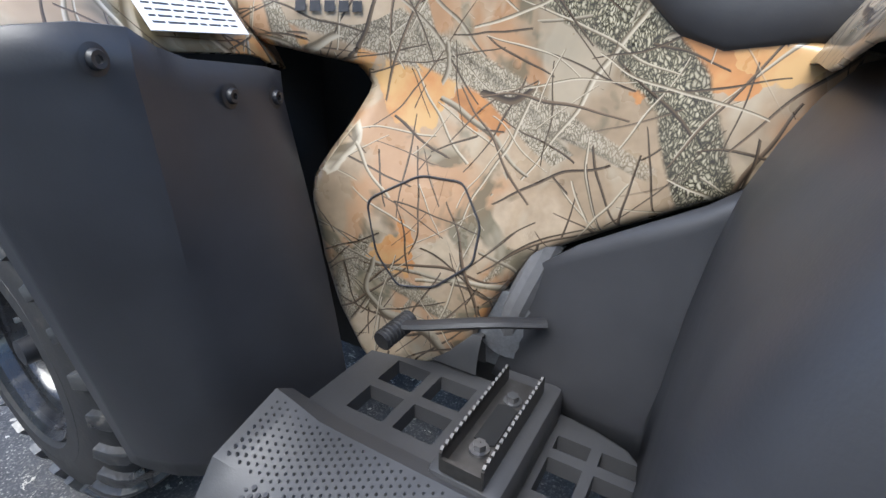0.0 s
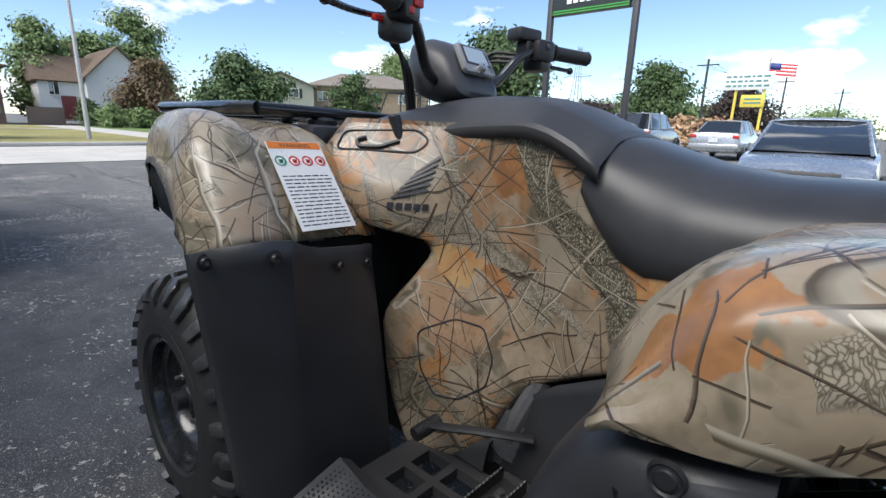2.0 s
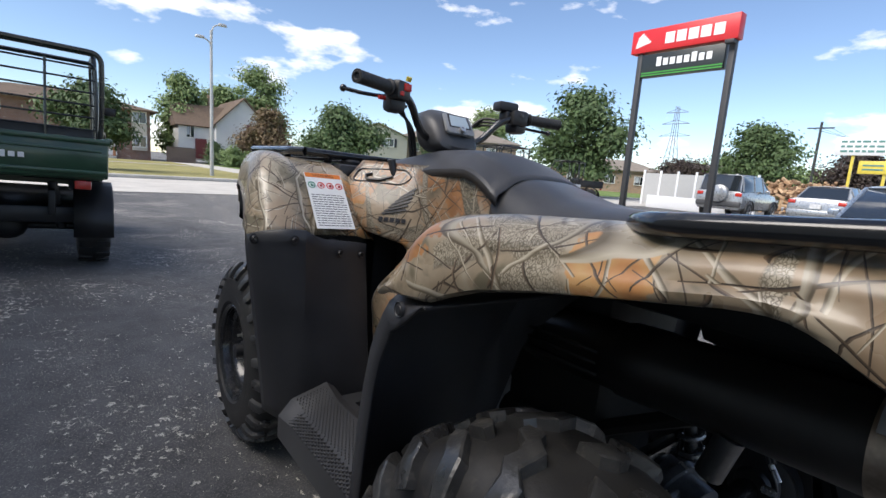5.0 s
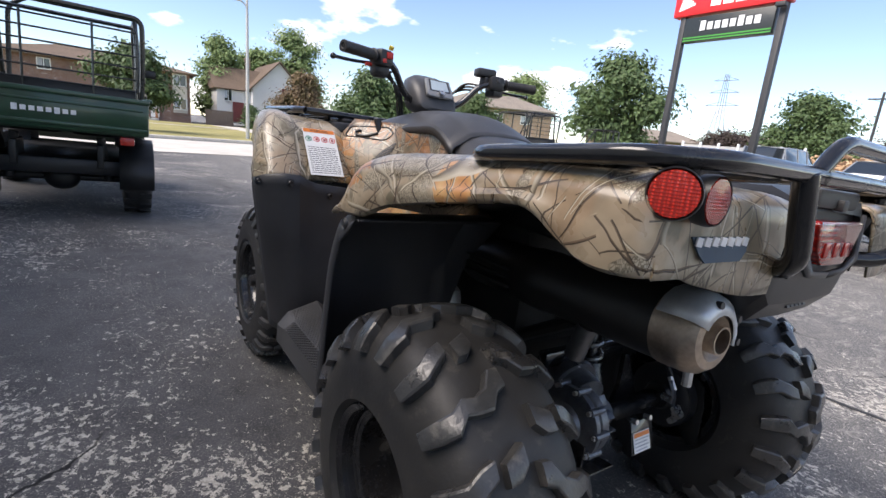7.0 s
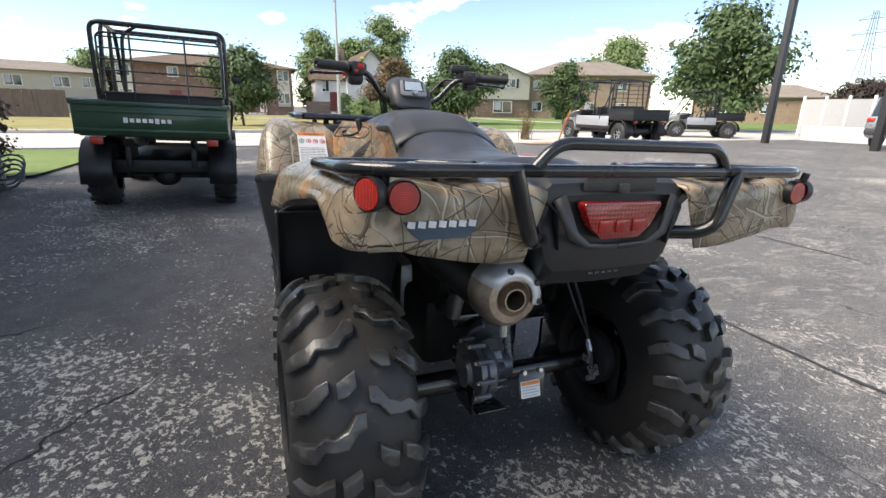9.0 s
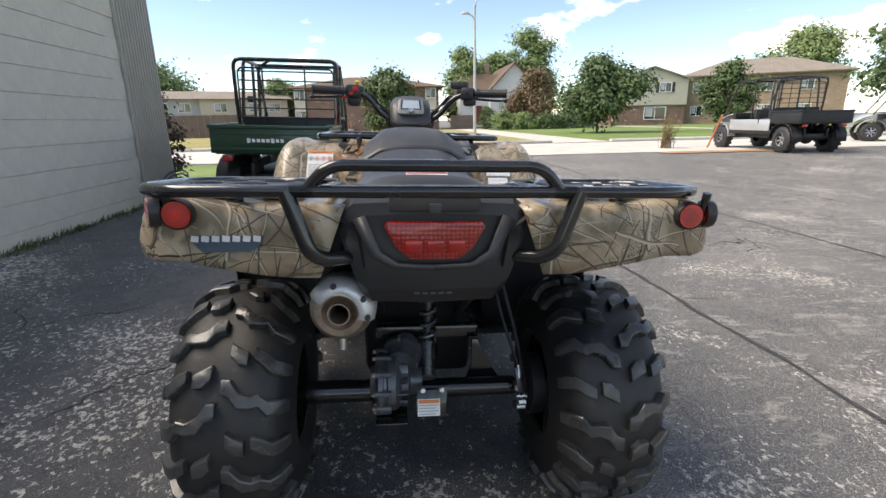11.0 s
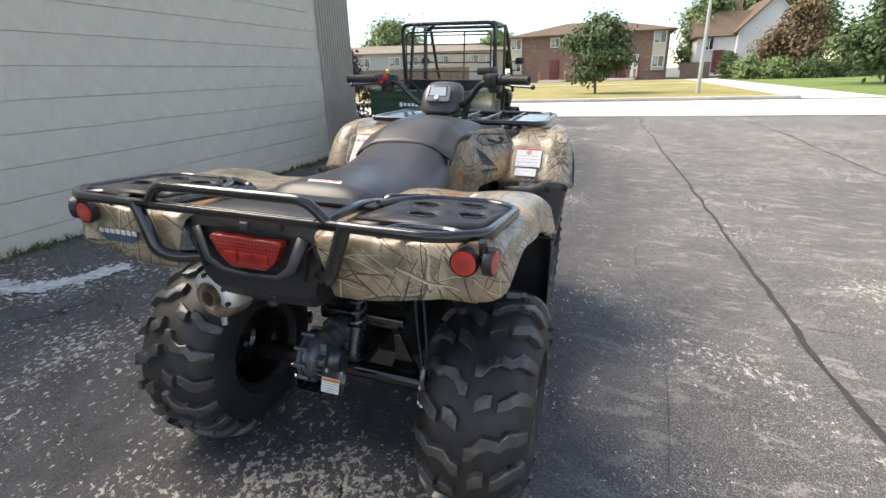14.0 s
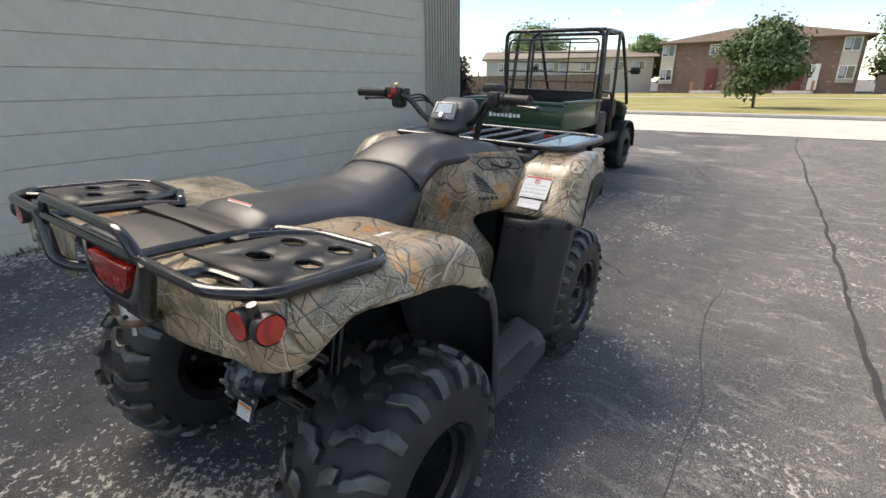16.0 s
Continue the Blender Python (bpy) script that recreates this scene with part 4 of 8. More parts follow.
# side panels in camouflage plastic
PF = curve_of([0.305, 0.32, 0.40, 0.48, 0.57, 0.60, 0.66, 0.71, 0.735, 0.76, 0.86, 0.90, 0.957], [0.735, 0.765, 0.80, 0.818, 0.822, 0.812, 0.775, 0.752, 0.765, 0.855, 0.945, 0.972, 0.955])
PB = curve_of([0.305, 0.33, 0.36, 0.46, 0.52, 0.57, 0.63, 0.70, 0.745, 0.78, 0.83, 0.90, 0.955], [0.71, 0.645, 0.60, 0.555, 0.515, 0.43, 0.315, 0.245, 0.225, 0.36, 0.445, 0.455, 0.575])
for sx in (-1, 1):
    bm = B()
    rows = []
    for z in span_list(0.305, 0.957, 56):
        f, b = PF(z), PB(z)
        row = []
        for u in span_list(0, 1, 36):
            y = f + (b - f) * u
            e = min(u, 1 - u) * abs(f - b)
            row.append((sx * (panel_x(y, z) - 0.016 * math.exp(-e / 0.010)), y, z))
        rows.append(row)
    loft(bm, rows)
    part("side_panel", bm, CAMO_PANEL, quad, "woodland camouflage side panel beside the seat", 50, 0.004)
    bm = B()
    oc = [(0.725, 0.575), (0.715, 0.50), (0.69, 0.455), (0.64, 0.46), (0.59, 0.50), (0.585, 0.55), (0.615, 0.60), (0.67, 0.605)]
    tube(bm, [(sx * (panel_x(p.x, p.y) + 0.0012), p.x, p.y) for p in rounded([(a, b, 0) for a, b in oc], 0.010, True, 4)], 0.0015, 6, closed=True, bend=0)
    part("access_cover_seam", bm, INK, quad, "dark seam of an eight-sided access cover")
    # recessed pocket high on the panel, with a hook in it
    bm = B()
    pk = [(0.935, 0.897), (0.80, 0.897), (0.785, 0.920), (0.815, 0.940), (0.935, 0.932)]
    tube(bm, [(sx * (panel_x(q.x, q.y) + 0.001), q.x, q.y) for q in rounded([(a, b, 0) for a, b in pk], 0.012, True, 4)], 0.0022, 6, closed=True, bend=0)
    pocket = part("pocket_seam", bm, INK, quad, "dark seam of a pocket in the panel")
    bm = B()
    tube(bm, [(sx * (panel_x(a, b) + 0.004), a, b) for a, b in ((0.835, 0.918), (0.86, 0.905), (0.895, 0.904), (0.905, 0.916), (0.890, 0.921))], 0.0042, 6, bend=0.008)
    part("hook", bm, BLACK, pocket, "small black plastic hook")
    # wing-shaped maker's mark: stacked slanting bars and a row of bars below
    for i in range(6):
        bm = B()
        y0, z0, ln = 0.805 - 0.004 * i, 0.812 + 0.009 * i, 0.052 - 0.0035 * i
        q = [(y0, z0), (y0 - ln, z0 + 0.018 + 0.003 * i), (y0 - ln + 0.004, z0 + 0.023 + 0.003 * i), (y0, z0 + 0.005)]
        bm.faces.new([bm.verts.new((sx * (panel_x(a, b) + 0.0035), a, b)) for a, b in q])
        part("wing_bar", bm, INK, quad, "dark slanting bar of a wing-shaped mark", 0, 0.001, 0)
    for i in range(5):
        bm = B()
        y0 = 0.808 - 0.0125 * i
        q = [(y0, 0.794), (y0 - 0.009, 0.7945), (y0 - 0.009, 0.8065), (y0, 0.806)]
        bm.faces.new([bm.verts.new((sx * (panel_x(a, b) + 0.0035), a, b)) for a, b in q])
        part("name_bar", bm, INK, quad, "small dark bar in place of a letter", 0, 0.001, 0)

# front mudguards
def slim(x, side):
    """The off side stands a little narrower than the near side."""
    a = abs(x)
    return math.copysign(a if side < 0 or a < 0.35 else 0.35 + (a - 0.35) * 0.82, x)


plain("bolt_steel", (0.16, 0.16, 0.165), 0.35, 0.8)
FP = [(0.832, 0.748), (0.842, 0.765), (0.868, 0.805), (0.895, 0.845), (0.920, 0.880), (0.945, 0.905), (0.98, 0.925), (1.03, 0.937), (1.09, 0.942), (1.16, 0.940), (1.24, 0.930), (1.31, 0.910), (1.37, 0.882), (1.42, 0.845), (1.445, 0.812), (1.452, 0.79)]
FLIP = curve_of([0.83, 0.9, 1.0, 1.14, 1.25, 1.36, 1.45], [0.747, 0.752, 0.788, 0.842, 0.850, 0.835, 0.800])
FOUT = curve_of([0.83, 0.92, 1.0, 1.1, 1.2, 1.35, 1.45], [0.604, 0.592, 0.575, 0.556, 0.540, 0.512, 0.480])
for sx in (-1, 1):
    bm = B()
    rows = []
    for i, (y, z) in enumerate(FP):
        a, b = FP[max(0, i - 1)], FP[min(len(FP) - 1, i + 1)]
        t = Vector((0, b[0] - a[0], b[1] - a[1])).normalized()
        nrm = Vector((0, -t.z, t.y))
        row = []
        for x, d in ((0.25, -0.035), (0.285, -0.020), (0.31, -0.006), (0.33, 0.0), (0.40, 0.002), (0.455, 0.002), (0.475, 0.010), (0.495, 0.014), (0.53, 0.013), (0.555, 0.006), (0.572, -0.010), (0.583, -0.030)):
            p = Vector((x if x < 0.45 else 0.45 + (x - 0.45) * (FOUT(y) - 0.45) / 0.145, y, z)) + nrm * d
            row.append((sx * (slim(p.x, sx) + p.x) / 2, p.y, p.z))
        last = Vector((0.583, y, z)) + nrm * -0.030
        yl = max(last.y, 0.832)
        for u in (0.3, 0.65, 1.0):
            row.append((sx * ((slim(FOUT(y), sx) + FOUT(y)) / 2 - 0.006 + 0.006 * u), yl + (0.02 * u if i < 4 else 0), last.z + (min(FLIP(yl), last.z - 0.002) - last.z) * u))
        rows.append(row)
    loft(bm, rows)
    part("front_fender", bm, CAMO, quad, "woodland camouflage front mudguard", 45, 0.004)
    bm = B()
    rows = []
    for y, z in FP[2:]:
        rows.append([(sx * 0.24, y + 0.01, 0.5), (sx * 0.27, y + 0.01, z - 0.045), (sx * 0.42, y + 0.01, z - 0.045), (sx * (FOUT(y) - 0.03), y + 0.01, z - 0.06), (sx * (FOUT(y) - 0.016), y + 0.01, min(z - 0.07, 0.86)), (sx * (FOUT(y) - 0.03), y + 0.01, min(z - 0.08, 0.735))])
    loft(bm, rows)
    part("front_arch_liner", bm, DARK, quad, "matt black inner front wheel arch", 50, 0.003)
    # splash guard behind the front wheel
    bm = B()
    rows = []
    top = [(-0.608, 0.872), (-0.604, 0.848), (-0.592, 0.824), (-0.560, 0.798), (-0.525, 0.781), (-0.490, 0.777), (-0.462, 0.790), (-0.430, 0.797), (-0.380, 0.800), (-0.335, 0.806), (-0.300, 0.822), (-0.285, 0.86)]
    bot = [(-0.518, 0.945), (-0.515, 0.925), (-0.508, 0.900), (-0.498, 0.870), (-0.482, 0.842), (-0.460, 0.815), (-0.436, 0.796), (-0.410, 0.780), (-0.370, 0.760), (-0.325, 0.750), (-0.295, 0.745), (-0.285, 0.75)]
    ztop = [0.742, 0.748, 0.756, 0.764, 0.768, 0.766, 0.752, 0.742, 0.738, 0.734, 0.728, 0.722]
    for u in span_list(0, 1, 16):
        row = []
        for (x0, y0), (x1, y1), zt in zip(top, bot, ztop):
            k = u ** 1.1
            bulge = -0.012 * math.sin(math.pi * u)
            row.append((-sx * slim(x0 + (x1 - x0) * k, sx), y0 + (y1 - y0) * k + bulge - (0.006 if u < 0.01 else 0), zt + (0.235 - zt) * u))
        rows.append(row)
    loft(bm, rows)
    part("front_splash_guard", bm, GUARD, quad, "tall grained black plastic splash guard", 24, 0.005)
    for x, y, z in ((0.596, 0.822, 0.738), (0.518, 0.770, 0.742), (0.388, 0.790, 0.706), (0.322, 0.800, 0.700)):
        bm = B()
        m = Matrix.Translation((sx * slim(x, sx), y, z)) @ pose(0, 0, 0, 90, 0, -14 * sx)
        lathe(bm, [(0.0035, -0.001), (0.0035, 0.002), (0.007, 0.0025), (0.0085, 0.0), (0.0085, -0.002), (0.013, -0.003)], m, 18)
        part("bolt", bm, BLACK, quad)

# warning labels: white field, coloured head, round signs and lines of print
def decal(corner, right, down, w, h, head, name, label, signs, lines, word=""):
    o, r, d = Vector(corner), Vector(right).normalized(), Vector(down).normalized()
    n = r.cross(-d).normalized()
    m = Matrix((( r.x, -d.x, n.x, o.x), (r.y, -d.y, n.y, o.y), (r.z, -d.z, n.z, o.z), (0, 0, 0, 1)))
    bm = B()
    prism(bm, [(0, 0), (0, -h), (w, -h), (w, 0)], 0.0012, m)
    field = part(name, bm, WHITE_LABEL, quad, label)
    bm = B()
    prism(bm, [(0.002, -0.001), (0.002, -h * 0.085), (w - 0.002, -h * 0.085), (w - 0.002, -0.001)], 0.0018, m)
    part("head_band", bm, head, field, "coloured warning band")
    for i, mt in enumerate(signs):
        bm = B()
        cx = w * (i + 0.55) / (len(signs) + 0.1)
        lathe(bm, [(0.0075, 0.0012), (0.0105, 0.0022), (0.0105, 0.0012)], m @ Matrix.Translation((cx, -h * 0.23, 0)), 20)
        box(bm, m @ Vector((cx, -h * 0.23, 0.0014)), (0.006, 0.006, 0.006))
        part("sign", bm, mt, field, "small round pictogram")
    bm = B()
    q = random.Random(3)
    for i in range(lines):
        yy = -h * (0.40 + 0.54 * i / max(1, lines - 1))
        x = w * 0.06
        while x < w * 0.9:
            L = q.uniform(0.006, 0.018)
            prism(bm, [(x, yy), (x, yy - h * 0.012), (min(x + L, w * 0.94), yy - h * 0.012), (min(x + L, w * 0.94), yy)], 0.0016, m)
            x += L + 0.003
    if lines:
        part("print", bm, INK, field, "rows of small dark bars", 0)["kind"] = "stuff"
    if word:
        cu = bpy.data.curves.new("word", "FONT")
        cu.body, cu.size, cu.align_x = word, h * 0.07, "CENTER"
        cu.materials.append(INK)
        tx = new("word", cu)
        tx.parent = field
        tx.matrix_local = m @ Matrix.Translation((w / 2, -h * 0.072, 0.0022))


decal((-0.443, 0.938, 0.905), (1, 0.0, 0.0), (0, -0.66, -0.78), 0.108, 0.182, ORANGE_LABEL, "warning_label", "white warning sticker with an orange head band", [GREEN_LABEL, RED_LABEL, RED_LABEL, RED_LABEL], 14, "WARNING")
decal((0.335, 0.915, 0.876), (1, 0.0, 0.0), (0, -0.66, -0.78), 0.105, 0.088, RED_LABEL, "warning_label", "white warning sticker with a red head band", [RED_LABEL], 4)
decal((0.340, 0.857, 0.802), (1, 0.0, 0.0), (0, -0.66, -0.78), 0.088, 0.036, WHITE_LABEL, "notice_label", "small white notice sticker", [], 2)
decal((-0.045, -0.062, 0.9165), (1, 0, 0), (0, -0.80, -0.60), 0.10, 0.05, RED_LABEL, "seat_label", "red and white sticker on the seat's tail", [], 2)
decal((0.375, 0.08, 0.876), (1, 0, -0.03), (0, -1, 0.09), 0.06, 0.05, WHITE_LABEL, "fender_label", "small white sticker on the rear mudguard", [], 3)

# foot wells
def plate(bm, xs, ys, holes, z, th, tilt=0.0):
    """A thick plate on a grid of lines, with the cells named in holes left open."""
    def zz(x, y):
        return z + tilt * (abs(x) - abs(xs[0]))
    for i in range(len(xs) - 1):
        for j in range(len(ys) - 1):
            if (i, j) in holes:
                continue
            x0, x1, y0, y1 = xs[i], xs[i + 1], ys[j], ys[j + 1]
            top = [bm.verts.new((x, y, zz(x, y))) for x, y in ((x0, y0), (x1, y0), (x1, y1), (x0, y1))]
            low = [bm.verts.new((v.co.x, v.co.y, v.co.z - th)) for v in top]
            bm.faces.new(top)
            bm.faces.new(low[::-1])
            for k in range(4):
                bm.faces.new((top[k], low[k], low[(k + 1) % 4], top[(k + 1) % 4]))
    bmesh.ops.remove_doubles(bm, verts=bm.verts[:], dist=1e-5)


for sx in (-1, 1):
    bm = B()
    plate(bm, [sx * a for a in (0.225, 0.252, 0.302, 0.318, 0.366, 0.40)], [0.535, 0.562, 0.618, 0.634, 0.690, 0.74], {(1, 1), (1, 3), (3, 1), (3, 3)}, 0.334, 0.022)
    plate(bm, [sx * a for a in (0.225, 0.262, 0.285, 0.300, 0.352, 0.366, 0.40, 0.42)], [0.335, 0.352, 0.394, 0.406, 0.446, 0.458], {(1, 1), (3, 1), (5, 1), (1, 3), (3, 3), (5, 3)}, 0.322, 0.022)
    part("foot_well", bm, STEP, quad, "grey-black plastic foot well with drain openings", 0)
    bm = B()
    # raised rim by the engine and the middle bridge
    rows = []
    for y in span_list(0.575, 0.745, 8):
        rows.append([(sx * 0.232, y, 0.34), (sx * 0.226, y, 0.372), (sx * 0.216, y, 0.392), (sx * 0.206, y, 0.392), (sx * 0.200, y, 0.34)])
    loft(bm, rows)
    box(bm, (sx * 0.320, 0.496, 0.340), (0.20, 0.085, 0.050), bevel=0.012)
    part("bridge", bm, STEP, quad, "moulded ridge of the foot well", 40)
    # outer step with raised grip dots
    bm = B()
    rows = []
    for y in span_list(0.345, 0.742, 12):
        k = smooth01((y - 0.665) / 0.08)
        rows.append([(sx * 0.395, y, 0.335), (sx * 0.402, y, 0.352 + 0.012 * k), (sx * 0.425, y, 0.360 + 0.020 * k), (sx * (0.505 + 0.01 * k), y, 0.340 + 0.012 * k), (sx * (0.535 + 0.01 * k), y, 0.315), (sx * 0.545, y, 0.262), (sx * 0.50, y, 0.245), (sx * 0.40, y, 0.30)])
    loft(bm, rows, closed=True, cap=True)
    part("step", bm, STEP, quad, "outer foot step of grey-black plastic", 30)
    bm = B()
    for i in range(46):
        for j in range(9):
            y = 0.36 + i * 0.0082
            x = 0.432 + j * 0.0085 + (0.0042 if i % 2 else 0)
            z = 0.3605 - (x - 0.425) * 0.25 + 0.016 * smooth01((y - 0.665) / 0.08)
            cyl(bm, (sx * x, y, z - 0.003), (sx * x, y, z + 0.0024), 0.0024, 0.0010, 5)
    part("grip_dots", bm, STEP, quad, "rows of raised grip dots", 0)["kind"] = "stuff"
    bm = B()
    for i in range(44):
        for j in range(4):
            y = 0.36 + i * 0.0085
            u = 0.15 + 0.22 * j + (0.11 if i % 2 else 0)
            x, z = 0.506 + 0.030 * u, 0.341 - 0.026 * u
            cyl(bm, (sx * x, y, z - 0.002), (sx * (x + 0.001), y, z + 0.0022), 0.0036, 0.0028, 6)
    part("honeycomb_grip", bm, COVER, quad, "fine honeycomb grip band", 0)["kind"] = "stuff"
    # serrated steel foot peg
    bm = B()
    box(bm, (sx * 0.334, 0.497, 0.3679), (0.165, 0.046, 0.004))
    for yy in (0.474, 0.520):
        box(bm, (sx * 0.334, yy, 0.3779), (0.165, 0.003, 0.022))
        for i in range(17):
            cyl(bm, (sx * (0.257 + 0.0096 * i), yy - 0.0015, 0.3889), (sx * (0.257 + 0.0096 * i), yy + 0.0015, 0.3889), 0.0046, seg=6)
    box(bm, (sx * 0.415, 0.497, 0.3739), (0.004, 0.046, 0.016))
    peg = part("foot_peg", bm, plain("dark_bare_steel", (0.10, 0.095, 0.09), 0.4, 0.8) if sx < 0 else bpy.data.materials["dark_bare_steel"], quad, "serrated dark steel foot peg")
    for x in (0.290, 0.376):
        bm = B()
        cyl(bm, (sx * x, 0.497, 0.3699), (sx * x, 0.497, 0.3729), 0.0108, seg=20)
        cyl(bm, (sx * x, 0.497, 0.3729), (sx * x, 0.497, 0.3799), 0.0072, seg=6)
        part("bolt", bm, bpy.data.materials["bolt_steel"], peg)
    bm = B()
    prism(bm, [(-0.03, -0.012), (0.03, -0.012), (0.036, 0), (0.03, 0.012), (-0.03, 0.012), (-0.036, 0)], 0.002, Matrix.Translation((sx * 0.334, 0.497, 0.3699)))
    part("slot", bm, DARK, peg, "dark slot in the peg")

# gear pedal and crankcase on the left
bm = B()
tube(bm, [(-0.215, 0.49, 0.44), (-0.262, 0.55, 0.447), (-0.285, 0.62, 0.432), (-0.292, 0.655, 0.425)], 0.010, 8, bend=0.05, flat=0.6)
gp = part("gear_pedal", bm, BLACK, quad, "black steel gear pedal")
bm = B()
cyl(bm, (-0.270, 0.655, 0.424), (-0.325, 0.662, 0.416), 0.0125, seg=14)
for i in range(9):
    x = -0.274 - i * 0.006
    lathe(bm, [(0.0125, -0.001), (0.0140, 0.0), (0.0125, 0.001)], Matrix.Translation((x, 0.655 + (x + 0.27) * -0.12, 0.424 + (x + 0.27) * 0.14)) @ pose(0, 0, 0, 0, 90, 0), 14)
part("pedal_rubber", bm, RUBBER, gp, "ribbed rubber on the pedal")
bm = B()
box(bm, (-0.06, 0.52, 0.42), (0.26, 0.30, 0.20), bevel=0.03)
cyl(bm, (-0.205, 0.545, 0.415), (-0.17, 0.545, 0.415), 0.05, seg=28)
part("crankcase", bm, ALU, quad, "cast aluminium engine casing", 40)
bm = B()
tube(bm, [(-0.185, 0.50, 0.54), (-0.198, 0.522, 0.48), (-0.198, 0.54, 0.43), (-0.18, 0.55, 0.38)], 0.018, 10)
part("breather_hose", bm, plain("grey_plastic", (0.12, 0.12, 0.125), 0.35), quad, "glossy grey hose beside the engine")

# dark frame and body core
bm = B()
box(bm, (0, 0.62, 0.64), (0.29, 0.95, 0.42), bevel=0.03)
box(bm, (0, 0.10, 0.78), (0.32, 0.62, 0.10), bevel=0.02)
box(bm, (0, 1.15, 0.55), (0.46, 0.50, 0.55), bevel=0.04)
box(bm, (0, 1.38, 0.83), (0.80, 0.14, 0.16), bevel=0.04)
box(bm, (0, 1.15, 0.875), (0.50, 0.42, 0.05), bevel=0.02)
# unseen belly block, added to keep light off the ground below
box(bm, (0, 0.70, 0.35), (0.34, 1.05, 0.22), bevel=0.03)
for sx in (-1, 1):
    tube(bm, [(sx * 0.12, 1.35, 0.28), (sx * 0.13, 0.75, 0.26), (sx * 0.13, 0.30, 0.27), (sx * 0.12, 0.18, 0.45), (sx * 0.12, -0.16, 0.66), (sx * 0.10, -0.26, 0.71)], 0.016, 8, bend=0.08)
part("frame", bm, DARK, quad, "black frame and body core with an added belly block", 40)
bm = B()
for i in range(9):
    box(bm, (-0.345, 0.93, 0.735 - 0.014 * i), (0.03, 0.006, 0.006), bevel=0.002)
part("radiator_grille", bm, ALU, quad, "row of bright fins behind the mudguard")

bm = B()
cyl(bm, (-0.15, 1.06, 0.58), (-0.15, 1.02, 0.78), 0.012, seg=12)
fs = part("front_shock", bm, BLACK, quad, "front shock absorber behind the mudguard")
bm = B()
tube(bm, [Vector((-0.15, 1.06, 0.60)).lerp(Vector((-0.15, 1.02, 0.76)), i / 80) + Vector((0.028 * math.cos(i * 0.55), 0.028 * math.sin(i * 0.55), 0)) for i in range(81)], 0.006, 6, bend=0)
part("coil_spring", bm, STEEL_BLACK, fs, "glossy black coil spring")

# rear suspension and axle
CAST = plain("grey_cast_metal", (0.13, 0.137, 0.152), 0.36, 0.6, var=0.4, scale=40, bump=0.15)
bm = B()
cyl(bm, (-0.36, 0, 0.292), (0.36, 0, 0.292), 0.021, seg=18)
cyl(bm, (0.0, 0, 0.292), (0.27, 0, 0.292), 0.027, seg=18)
cyl(bm, (-0.32, 0, 0.292), (-0.13, 0, 0.292), 0.032, seg=18)
part("axle_tube", bm, STEEL_BLACK, quad, "black rear axle tube")
FD = Matrix.Translation((-0.080, -0.035, 0.338)) @ pose(0, 0, 0, 0, 90, 0)
bm = B()
lathe(bm, [(0.0, -0.062), (0.040, -0.062), (0.046, -0.050), (0.070, -0.046), (0.082, -0.040), (0.082, -0.028), (0.074, -0.026), (0.072, -0.018), (0.077, -0.014), (0.077, 0.006), (0.070, 0.014), (0.058, 0.022), (0.054, 0.040), (0.040, 0.046), (0.034, 0.078), (0.0, 0.080)], FD, 32)
fd = part("final_drive", bm, CAST, quad, "dark grey cast rear gear housing with bolts", 32)
for k in range(10):
    a = 0.2 + k * 0.6283
    c, q = 0.081 * math.cos(a), 0.081 * math.sin(a)
    bm = B()
    cyl(bm, FD @ Vector((c, q, -0.048)), FD @ Vector((c, q, -0.006)), 0.0085, 0.0075, 10)
    bs = part("bolt_boss", bm, CAST, fd)
    bm = B()
    cyl(bm, FD @ Vector((c, q, -0.056)), FD @ Vector((c, q, -0.047)), 0.0055, seg=6)
    part("bolt", bm, STEEL, bs)
for k in range(12):
    a = k * 0.5236
    bm = B()
    box(bm, FD @ Vector((0.061 * math.cos(a), 0.061 * math.sin(a), 0.024)), (0.030, 0.005, 0.022), rot=(-math.degrees(a), 0, 0), bevel=0.001)
    part("rib", bm, CAST, fd)
bm = B()
cyl(bm, (-0.062, -0.030, 0.385), (-0.040, 0.090, 0.420), 0.046, 0.036, 20)
cyl(bm, (-0.054, 0.012, 0.397), (-0.051, 0.026, 0.401), 0.056, 0.056, 20)
pn = part("pinion_housing", bm, CAST, fd, "cast pinion neck with a bolted flange", 35)
for k in range(5):
    a = 0.5 + k * 1.2566
    bm = B()
    p = Vector((-0.054 + 0.050 * math.cos(a), 0.0, 0.397 + 0.050 * math.sin(a)))
    cyl(bm, p, p + Vector((0.003, 0.016, 0.004)), 0.006, seg=6)
    part("bolt", bm, STEEL, pn)
bm = B()
box(bm, (-0.085, -0.055, 0.249), (0.085, 0.13, 0.006), rot=(-8, 0, 0), bevel=0.002)
box(bm, (-0.137, -0.055, 0.285), (0.005, 0.10, 0.075), bevel=0.002)
part("skid_plate", bm, STEEL_BLACK, fd, "black steel guard under the gear housing")
